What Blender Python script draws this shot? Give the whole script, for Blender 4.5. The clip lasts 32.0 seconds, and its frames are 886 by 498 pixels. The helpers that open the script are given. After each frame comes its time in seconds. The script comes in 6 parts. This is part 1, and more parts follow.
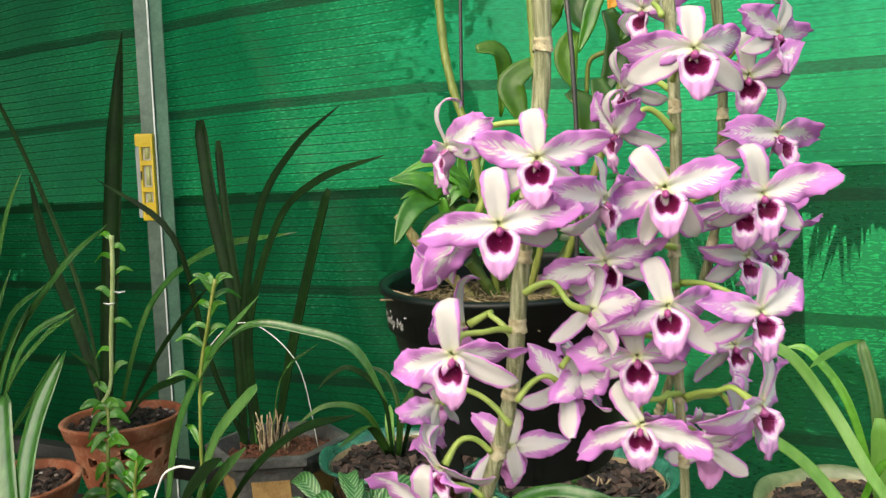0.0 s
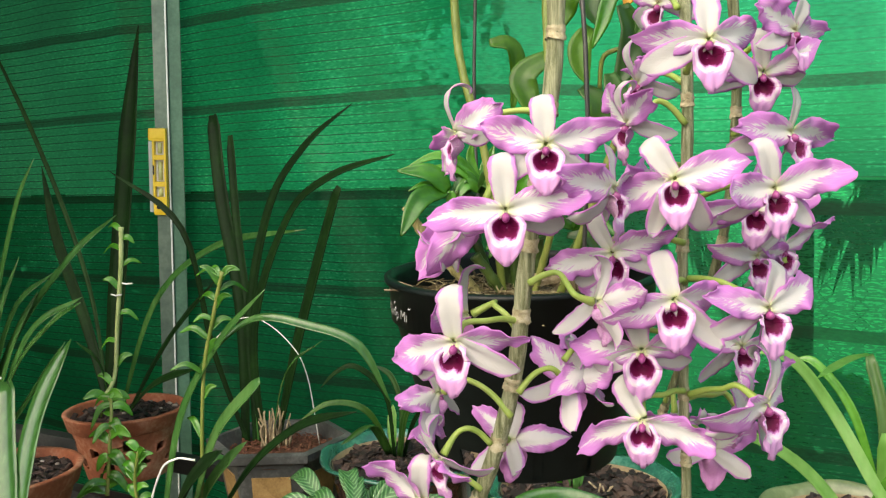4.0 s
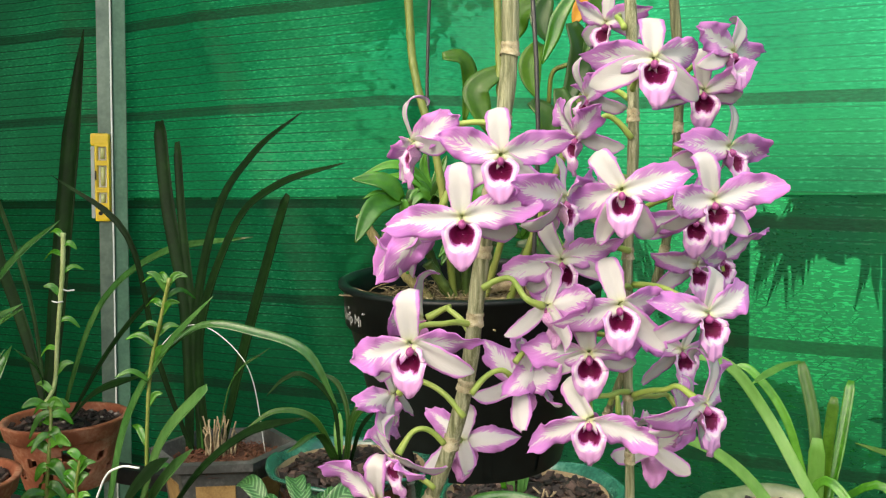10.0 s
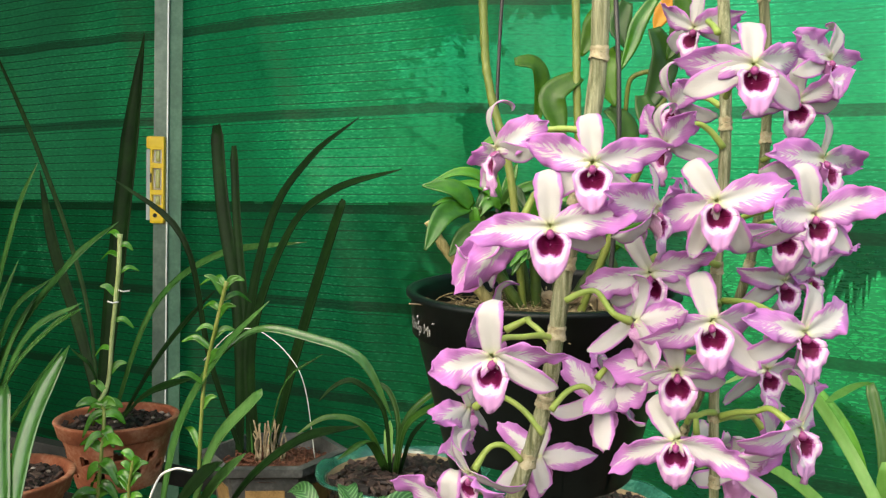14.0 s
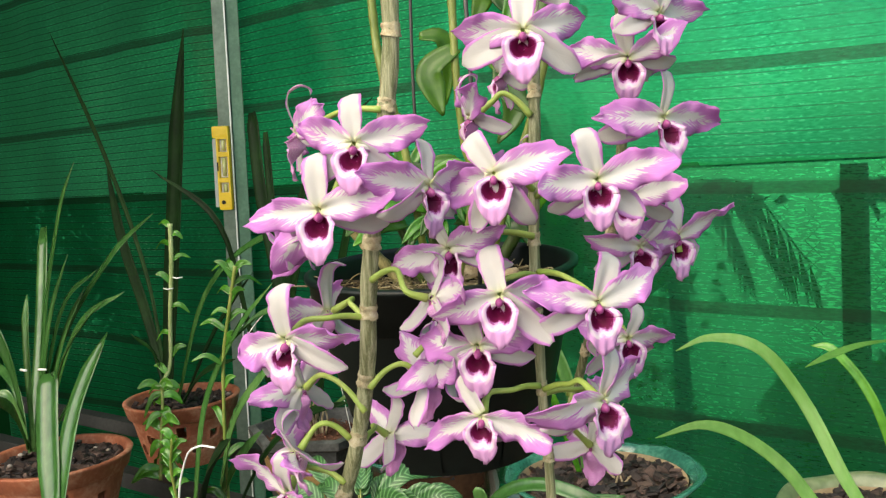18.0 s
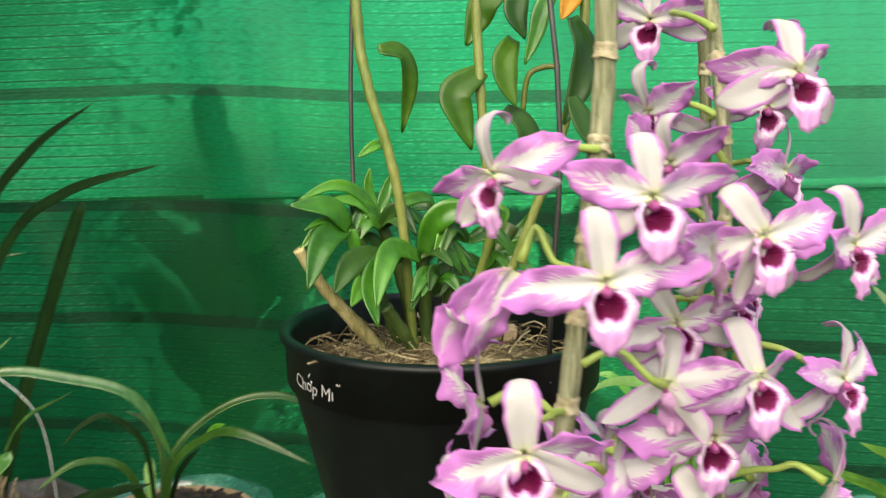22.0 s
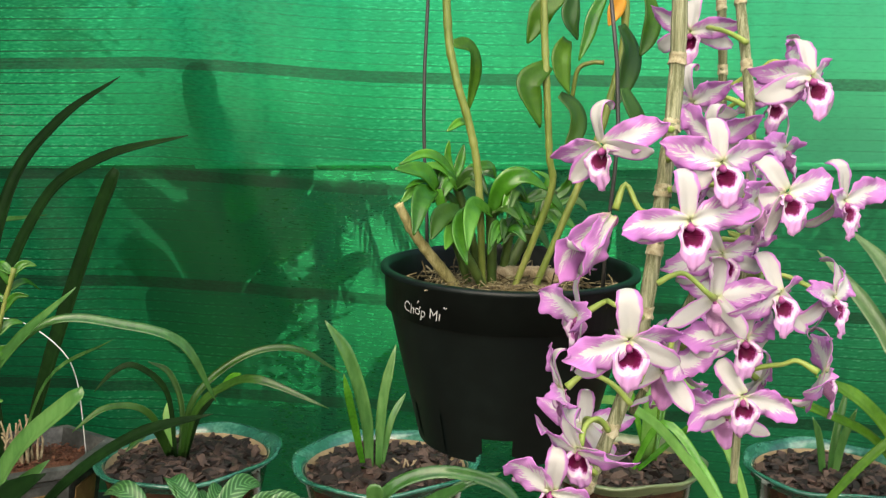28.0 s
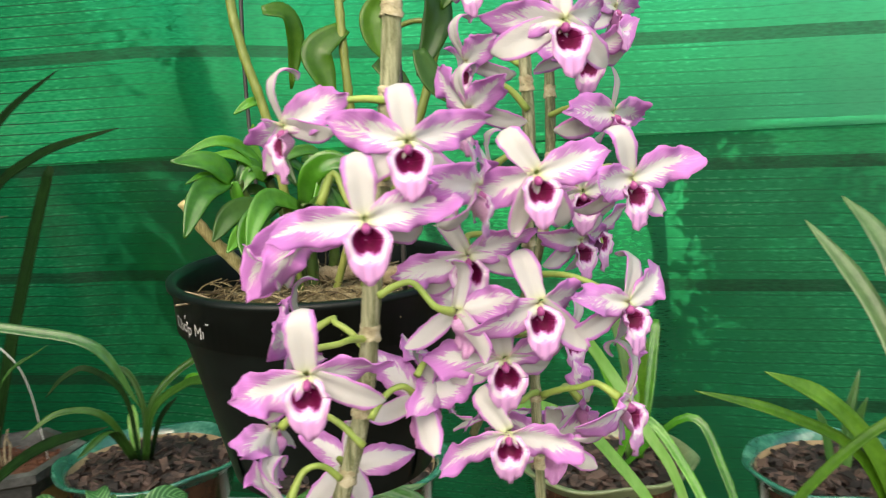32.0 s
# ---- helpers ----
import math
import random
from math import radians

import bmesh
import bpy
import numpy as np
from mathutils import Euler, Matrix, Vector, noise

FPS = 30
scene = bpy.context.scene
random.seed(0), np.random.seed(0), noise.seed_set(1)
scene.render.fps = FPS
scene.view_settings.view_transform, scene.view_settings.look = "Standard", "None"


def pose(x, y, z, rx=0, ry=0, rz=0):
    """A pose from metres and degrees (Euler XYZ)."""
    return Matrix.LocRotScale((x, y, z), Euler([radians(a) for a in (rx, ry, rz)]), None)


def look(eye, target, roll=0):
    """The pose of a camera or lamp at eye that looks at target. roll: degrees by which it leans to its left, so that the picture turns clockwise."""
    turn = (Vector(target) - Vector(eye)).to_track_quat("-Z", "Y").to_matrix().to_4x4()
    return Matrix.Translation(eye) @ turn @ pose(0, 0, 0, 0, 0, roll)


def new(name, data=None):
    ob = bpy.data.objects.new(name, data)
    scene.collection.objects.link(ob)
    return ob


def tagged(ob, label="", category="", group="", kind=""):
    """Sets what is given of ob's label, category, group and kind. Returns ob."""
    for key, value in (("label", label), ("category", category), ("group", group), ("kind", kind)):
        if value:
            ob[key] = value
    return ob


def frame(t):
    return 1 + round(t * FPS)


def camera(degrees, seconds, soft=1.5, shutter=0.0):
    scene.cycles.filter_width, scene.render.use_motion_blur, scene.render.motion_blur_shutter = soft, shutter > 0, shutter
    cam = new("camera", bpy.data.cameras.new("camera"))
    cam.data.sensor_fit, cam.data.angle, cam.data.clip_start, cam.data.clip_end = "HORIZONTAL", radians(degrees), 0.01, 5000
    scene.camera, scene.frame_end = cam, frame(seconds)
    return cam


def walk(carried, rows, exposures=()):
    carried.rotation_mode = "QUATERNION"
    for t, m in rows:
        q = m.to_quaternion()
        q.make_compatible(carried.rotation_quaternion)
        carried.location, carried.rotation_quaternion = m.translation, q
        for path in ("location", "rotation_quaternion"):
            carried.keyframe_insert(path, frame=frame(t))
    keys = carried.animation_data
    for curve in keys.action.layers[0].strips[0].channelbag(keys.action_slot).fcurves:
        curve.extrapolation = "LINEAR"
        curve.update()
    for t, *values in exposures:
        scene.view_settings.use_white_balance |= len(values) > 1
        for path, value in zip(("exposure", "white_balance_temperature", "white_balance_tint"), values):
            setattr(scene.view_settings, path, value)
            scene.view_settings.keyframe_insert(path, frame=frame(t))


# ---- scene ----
cam = camera(53.0, 32.0, soft=1.25, shutter=0.5)
PATH = [
    (0, (0.071, 0.09, 1.298), (0.001, 2.08, 1.113), -3.5),
    (0.5, (0.098, 0.078, 1.288), (-0.053, 2.063, 1.096), -2.2),
    (1, (0.105, 0.08, 1.288), (-0.17, 2.052, 1.1), -3.1),
    (1.5, (0.09, 0.098, 1.289), (-0.156, 2.073, 1.09), -3.2),
    (2, (0.087, 0.102, 1.289), (-0.144, 2.085, 1.16), -3.5),
    (2.5, (0.081, 0.095, 1.289), (-0.145, 2.079, 1.182), -3.2),
    (3, (0.082, 0.094, 1.288), (-0.128, 2.079, 1.157), -3.1),
    (3.5, (0.074, 0.093, 1.286), (-0.056, 2.083, 1.132), -2.2),
    (5.5, (0.072, 0.099, 1.286), (0.018, 2.09, 1.107), -1.3),
    (6, (0.072, 0.095, 1.286), (0.057, 2.089, 1.128), -1.2),
    (6.5, (0.071, 0.094, 1.286), (0.095, 2.087, 1.13), -1.0),
    (7, (0.072, 0.096, 1.284), (0.1, 2.089, 1.121), -0.8),
    (7.5, (0.07, 0.091, 1.283), (0.109, 2.085, 1.129), -0.6),
    (8, (0.07, 0.089, 1.284), (0.122, 2.082, 1.129), -0.7),
    (8.5, (0.066, 0.088, 1.284), (0.107, 2.082, 1.133), -0.7),
    (9, (0.067, 0.087, 1.283), (0.097, 2.081, 1.133), -0.5),
    (9.5, (0.068, 0.08, 1.286), (0.1, 2.074, 1.139), -0.8),
    (10, (0.066, 0.076, 1.285), (0.102, 2.07, 1.139), -0.9),
    (10.5, (0.066, 0.07, 1.285), (0.06, 2.066, 1.154), -0.9),
    (11, (0.07, 0.064, 1.287), (0.037, 2.06, 1.162), -1.1),
    (11.5, (0.069, 0.064, 1.287), (0.035, 2.06, 1.165), -0.8),
    (12, (0.069, 0.068, 1.286), (0.048, 2.065, 1.169), -0.9),
    (12.5, (0.071, 0.075, 1.284), (0.062, 2.072, 1.177), -0.7),
    (13, (0.064, 0.084, 1.281), (0.009, 2.08, 1.161), -0.2),
    (13.5, (0.059, 0.088, 1.283), (-0.013, 2.083, 1.165), -0.2),
    (15.5, (-0.006, 0.11, 1.286), (0.098, 2.097, 1.084), 0.8),
    (16, (0.008, 0.115, 1.285), (0.179, 2.096, 1.069), -0.4),
    (16.5, (0.09, 0.108, 1.283), (0.241, 2.091, 1.069), -1.6),
    (17, (0.172, 0.09, 1.276), (0.1, 2.079, 1.08), -2.0),
    (17.5, (0.203, 0.095, 1.276), (-0.077, 2.059, 1.02), -3.4),
    (18, (0.217, 0.105, 1.286), (-0.115, 2.068, 1.099), -3.6),
    (18.5, (0.203, 0.12, 1.287), (-0.027, 2.094, 1.068), -2.4),
    (19, (0.112, 0.141, 1.295), (0.248, 2.119, 1.033), -0.1),
    (19.5, (-0.006, 0.154, 1.296), (0.384, 2.1, 1.051), 0.7),
    (20, (-0.062, 0.175, 1.298), (0.569, 2.053, 1.025), 2.1),
    (20.5, (-0.058, 0.152, 1.305), (0.429, 2.084, 1.128), -0.4),
    (21, (-0.002, 0.144, 1.304), (0.408, 2.09, 1.09), -1.6),
    (21.5, (-0.004, 0.167, 1.3), (0.386, 2.111, 1.041), -0.6),
    (22, (-0.077, 0.235, 1.313), (0.548, 2.125, 1.125), -1.3),
    (22.5, (-0.131, 0.266, 1.311), (0.705, 2.072, 1.106), -1.6),
    (23, (-0.116, 0.26, 1.309), (0.689, 2.07, 1.036), -0.9),
    (23.5, (-0.087, 0.259, 1.303), (0.74, 2.045, 0.949), -0.6),
    (24, (-0.077, 0.233, 1.309), (0.71, 2.049, 1.022), -1.4),
    (24.5, (-0.094, 0.238, 1.309), (0.618, 2.087, 1.043), -0.5),
    (25, (-0.11, 0.246, 1.303), (0.602, 2.093, 1.023), 1.0),
    (25.5, (-0.083, 0.209, 1.304), (0.582, 2.079, 1.056), 0.4),
    (27.5, (-0.193, 0.148, 1.311), (0.529, 1.992, 1.028), -1.0),
    (28, (-0.227, 0.136, 1.31), (0.542, 1.967, 1.073), 0.0),
    (28.5, (-0.242, 0.126, 1.311), (0.577, 1.938, 1.092), 0.3),
    (29, (-0.244, 0.124, 1.311), (0.658, 1.894, 1.078), 0.1),
    (29.5, (-0.239, 0.119, 1.309), (0.745, 1.842, 1.06), -0.4),
    (30, (-0.229, 0.122, 1.307), (0.792, 1.821, 1.04), -0.1),
    (30.5, (-0.2, 0.128, 1.306), (0.818, 1.826, 1.023), -1.3),
    (31, (-0.156, 0.144, 1.31), (0.83, 1.858, 1.012), -2.5),
    (31.5, (-0.081, 0.163, 1.314), (0.733, 1.965, 1.01), -3.4),
    (32, (0.011, 0.165, 1.308), (0.565, 2.064, 1.018), -3.3),
]
walk(cam, [(t, look(eye, target, roll)) for t, eye, target, roll in PATH], exposures=[(0, 1.2, 7450, 8), (32, 1.2, 7450, 8)])

# ---- world and light ----
world = bpy.data.worlds.new("sky")
scene.world = world
world.use_nodes = True
wn = world.node_tree.nodes
sky = wn.new("ShaderNodeTexSky")
sky.sky_type, sky.sun_disc = "NISHITA", False
sky.sun_elevation, sky.sun_rotation = radians(48), radians(212)
sky.air_density, sky.dust_density = 1.0, 3.0
world.node_tree.links.new(sky.outputs[0], wn["Background"].inputs[0])
wn["Background"].inputs[1].default_value = 0.143
sun = new("sun", bpy.data.lights.new("sun", "SUN"))
sun.data.energy, sun.data.angle, sun.data.color = 1.3, radians(80), (1.0, 0.95, 0.86)
sun.matrix_world = look((-1.7, -2.7, 3.6), (0, 0, 0))

# ---- frame of the fence: s along it, d out of it towards the path ----
BETA = radians(27)
ALONG = Vector((math.cos(BETA), -math.sin(BETA), 0))
OUT = Vector((-math.sin(BETA), -math.cos(BETA), 0))
CORNER = Vector((-0.84, 2.68, 0))


def by_fence(s, d, z):
    return CORNER + ALONG * s + OUT * d + Vector((0, 0, z))


FENCE_TURN = Matrix.Rotation(-BETA, 4, "Z")


# ---- materials ----
def nodes_of(name):
    m = bpy.data.materials.new(name)
    m.use_nodes = True
    t = m.node_tree
    return m, t.nodes, t.links, t.nodes["Principled BSDF"]


def ramp(nodes, stops):
    r = nodes.new("ShaderNodeValToRGB")
    while len(r.color_ramp.elements) < len(stops):
        r.color_ramp.elements.new(0.5)
    for e, (p, c) in zip(r.color_ramp.elements, stops):
        e.position, e.color = p, (*c, 1)
    return r


def surface(name, colours, scale=30, rough=0.6, bump=0.2, bump_scale=None, metal=0.0, stretch=(1, 1, 1), through_light=0.0, random_shift=0.0, spec=0.5, coat=0.0, detail=6, pieces=0.0):
    """A mottled surface: noise at two scales through a colour ramp, with fine relief."""
    m, n, l, p = nodes_of(name)
    co = n.new("ShaderNodeTexCoord")
    mp = n.new("ShaderNodeMapping")
    mp.inputs["Scale"].default_value = stretch
    l.new(co.outputs["Object"], mp.inputs[0])
    big = n.new("ShaderNodeTexNoise")
    big.inputs["Scale"].default_value, big.inputs["Detail"].default_value = scale, detail
    small = n.new("ShaderNodeTexNoise")
    small.inputs["Scale"].default_value, small.inputs["Detail"].default_value = scale * 7, 3
    for tex in (big, small):
        l.new(mp.outputs[0], tex.inputs["Vector"])
    mix = n.new("ShaderNodeMath")
    mix.operation = "MULTIPLY_ADD"
    mix.inputs[1].default_value = 0.35
    l.new(small.outputs["Fac"], mix.inputs[0])
    add = n.new("ShaderNodeMath")
    add.operation = "MULTIPLY"
    add.inputs[1].default_value = 0.65
    l.new(big.outputs["Fac"], add.inputs[0])
    l.new(add.outputs[0], mix.inputs[2])
    value = mix.outputs[0]
    if pieces:
        geo = n.new("ShaderNodeNewGeometry")
        each = n.new("ShaderNodeMath")
        each.operation = "MULTIPLY_ADD"
        each.inputs[1].default_value = pieces
        l.new(geo.outputs["Random Per Island"], each.inputs[0])
        l.new(value, each.inputs[2])
        mid = n.new("ShaderNodeMath")
        mid.operation = "SUBTRACT"
        mid.inputs[1].default_value = pieces / 2
        l.new(each.outputs[0], mid.inputs[0])
        value = mid.outputs[0]
    if random_shift:
        info = n.new("ShaderNodeObjectInfo")
        sh = n.new("ShaderNodeMath")
        sh.operation = "MULTIPLY_ADD"
        sh.inputs[1].default_value = random_shift
        l.new(info.outputs["Random"], sh.inputs[0])
        l.new(value, sh.inputs[2])
        off = n.new("ShaderNodeMath")
        off.operation = "SUBTRACT"
        off.inputs[1].default_value = random_shift / 2
        l.new(sh.outputs[0], off.inputs[0])
        value = off.outputs[0]
    k = len(colours) - 1
    r = ramp(n, [(0.3 + 0.4 * i / k, c) for i, c in enumerate(colours)])
    l.new(value, r.inputs[0])
    l.new(r.outputs[0], p.inputs["Base Color"])
    p.inputs["Roughness"].default_value, p.inputs["Metallic"].default_value = rough, metal
    p.inputs["Specular IOR Level"].default_value, p.inputs["Coat Weight"].default_value = spec, coat
    if bump:
        b = n.new("ShaderNodeBump")
        b.inputs["Strength"].default_value, b.inputs["Distance"].default_value = bump, 0.002
        if bump_scale:
            fine = n.new("ShaderNodeTexNoise")
            fine.inputs["Scale"].default_value = bump_scale
            l.new(mp.outputs[0], fine.inputs["Vector"])
            l.new(fine.outputs["Fac"], b.inputs["Height"])
        else:
            l.new(mix.outputs[0], b.inputs["Height"])
        l.new(b.outputs[0], p.inputs["Normal"])
    if through_light:
        tr = n.new("ShaderNodeBsdfTranslucent")
        l.new(r.outputs[0], tr.inputs[0])
        ms = n.new("ShaderNodeMixShader")
        ms.inputs[0].default_value = through_light
        out = n["Material Output"]
        l.new(p.outputs[0], ms.inputs[1])
        l.new(tr.outputs[0], ms.inputs[2])
        l.new(ms.outputs[0], out.inputs[0])
    return m


def petal_material(name, edge, pink=(0.69, 0.315, 0.70), white=(0.80, 0.795, 0.79), margin=0.75, reach=0.55, flame=0.9, feather=0.8, steep=1.3):
    """White flesh with a feathered mauve margin, by the petal's own u (across) and v (along)."""
    m, n, l, p = nodes_of(name)
    uv = n.new("ShaderNodeUVMap")
    sep = n.new("ShaderNodeSeparateXYZ")
    l.new(uv.outputs[0], sep.inputs[0])

    def op(kind, a, b=None, c=None):
        q = n.new("ShaderNodeMath")
        q.operation = kind
        for i, v in enumerate((a, b, c)):
            if v is None:
                continue
            if isinstance(v, (int, float)):
                q.inputs[i].default_value = v
            else:
                l.new(v, q.inputs[i])
        return q.outputs[0]

    info = n.new("ShaderNodeObjectInfo")
    signed = op("MULTIPLY_ADD", sep.outputs[0], 2.0, -1.0)
    across = op("ABSOLUTE", signed)
    along = sep.outputs[1]

    def veins(wide, long, detail, shift):
        comb = n.new("ShaderNodeCombineXYZ")
        l.new(op("MULTIPLY", signed, wide), comb.inputs[0])
        l.new(op("MULTIPLY", along, long), comb.inputs[1])
        l.new(op("MULTIPLY_ADD", info.outputs["Random"], 37.0, shift), comb.inputs[2])
        tex = n.new("ShaderNodeTexNoise")
        tex.inputs["Scale"].default_value, tex.inputs["Detail"].default_value = 1.0, detail
        l.new(comb.outputs[0], tex.inputs["Vector"])
        return op("SUBTRACT", tex.outputs["Fac"], 0.5)

    def barbs():
        # streaks that leave the midrib slantwise towards the tip
        comb = n.new("ShaderNodeCombineXYZ")
        l.new(op("MULTIPLY", op("SUBTRACT", op("MULTIPLY", along, 1.3), op("MULTIPLY", across, 0.62)), 19.0), comb.inputs[0])
        l.new(op("MULTIPLY", signed, 2.2), comb.inputs[1])
        l.new(op("MULTIPLY_ADD", info.outputs["Random"], 41.0, 9.0), comb.inputs[2])
        tex = n.new("ShaderNodeTexNoise")
        tex.inputs["Scale"].default_value, tex.inputs["Detail"].default_value = 1.0, 4
        l.new(comb.outputs[0], tex.inputs["Vector"])
        return op("SUBTRACT", tex.outputs["Fac"], 0.5)

    coarse, fine = veins(2.0, 1.8, 2, 0.0), barbs()
    total = op("ADD", op("MULTIPLY", op("POWER", across, steep), margin), op("MULTIPLY", op("POWER", along, 3.0), reach))
    total = op("ADD", total, op("ADD", op("MULTIPLY", coarse, flame), op("MULTIPLY", fine, feather)))
    total = op("SUBTRACT", total, op("MULTIPLY", op("POWER", op("SUBTRACT", 1.0, along), 4.0), 0.40))
    total = op("ADD", total, op("MULTIPLY_ADD", info.outputs["Random"], 0.14, -0.07))
    soft = tuple(0.55 * w + 0.45 * q for w, q in zip(white, pink))
    r = ramp(n, [(edge - 0.05, white), (edge, soft), (edge + 0.035, tuple(0.12 * w + 0.88 * q for w, q in zip(white, pink))), (edge + 0.35, tuple(q * k for q, k in zip(pink, (0.93, 0.80, 0.95))))])
    l.new(total, r.inputs[0])
    # greenish yellow flush at the very base
    flush = n.new("ShaderNodeMix")
    flush.data_type = "RGBA"
    l.new(op("MULTIPLY", op("POWER", op("SUBTRACT", 1.0, along), 16.0), 0.8), flush.inputs[0])
    l.new(r.outputs[0], flush.inputs[6])
    flush.inputs[7].default_value = (0.70, 0.78, 0.34, 1)
    b = n.new("ShaderNodeBump")
    b.inputs["Strength"].default_value, b.inputs["Distance"].default_value = 0.25, 0.0012
    l.new(op("ADD", coarse, fine), b.inputs["Height"])
    l.new(b.outputs[0], p.inputs["Normal"])
    l.new(flush.outputs[2], p.inputs["Base Color"])
    p.inputs["Roughness"].default_value, p.inputs["Specular IOR Level"].default_value = 0.5, 0.3
    p.inputs["Sheen Weight"].default_value = 0.15
    tr = n.new("ShaderNodeBsdfTranslucent")
    l.new(flush.outputs[2], tr.inputs[0])
    ms = n.new("ShaderNodeMixShader")
    ms.inputs[0].default_value = 0.38
    l.new(p.outputs[0], ms.inputs[1])
    l.new(tr.outputs[0], ms.inputs[2])
    l.new(ms.outputs[0], n["Material Output"].inputs[0])
    return m


def lip_material():
    """Maroon throat in the middle, white ring, mauve hem; v runs from the middle to the hem, u round it."""
    m, n, l, p = nodes_of("lip_inside")
    uv = n.new("ShaderNodeUVMap")
    sep = n.new("ShaderNodeSeparateXYZ")
    l.new(uv.outputs[0], sep.inputs[0])
    tex = n.new("ShaderNodeTexNoise")
    tex.inputs["Scale"].default_value = 14
    l.new(uv.outputs[0], tex.inputs["Vector"])
    q = n.new("ShaderNodeMath")
    q.operation = "MULTIPLY_ADD"
    q.inputs[1].default_value = 0.22
    l.new(tex.outputs["Fac"], q.inputs[0])
    turn = n.new("ShaderNodeMath")
    turn.operation = "MULTIPLY"
    turn.inputs[1].default_value = 2 * math.pi
    l.new(sep.outputs[0], turn.inputs[0])
    sine = n.new("ShaderNodeMath")
    sine.operation = "SINE"
    l.new(turn.outputs[0], sine.inputs[0])
    low = n.new("ShaderNodeMath")
    low.operation = "MULTIPLY_ADD"
    low.inputs[1].default_value = -0.05
    l.new(sine.outputs[0], low.inputs[0])
    l.new(sep.outputs[1], low.inputs[2])
    # a white wedge parts the two dark lobes below the throat
    down = n.new("ShaderNodeMath")
    down.operation = "MULTIPLY"
    down.inputs[1].default_value = -1.0
    down.use_clamp = True
    l.new(sine.outputs[0], down.inputs[0])
    narrow = n.new("ShaderNodeMath")
    narrow.operation = "POWER"
    narrow.inputs[1].default_value = 9.0
    l.new(down.outputs[0], narrow.inputs[0])
    wedge = n.new("ShaderNodeMath")
    wedge.operation = "MULTIPLY_ADD"
    wedge.inputs[1].default_value = 0.17
    l.new(narrow.outputs[0], wedge.inputs[0])
    l.new(low.outputs[0], wedge.inputs[2])
    l.new(wedge.outputs[0], q.inputs[2])
    r = ramp(n, [(0.0, (0.20, 0.008, 0.09)), (0.25, (0.16, 0.003, 0.06)), (0.45, (0.085, 0.001, 0.026)), (0.70, (0.13, 0.002, 0.05)), (0.755, (0.46, 0.13, 0.40)), (0.80, (0.74, 0.48, 0.72)), (0.90, (0.80, 0.74, 0.78)), (1.0, (0.70, 0.38, 0.69)), (1.1, (0.68, 0.36, 0.67))])
    l.new(q.outputs[0], r.inputs[0])
    l.new(r.outputs[0], p.inputs["Base Color"])
    p.inputs["Roughness"].default_value, p.inputs["Specular IOR Level"].default_value = 0.6, 0.2
    tr = n.new("ShaderNodeBsdfTranslucent")
    l.new(r.outputs[0], tr.inputs[0])
    ms = n.new("ShaderNodeMixShader")
    ms.inputs[0].default_value = 0.2
    l.new(p.outputs[0], ms.inputs[1])
    l.new(tr.outputs[0], ms.inputs[2])
    l.new(ms.outputs[0], n["Material Output"].inputs[0])
    return m


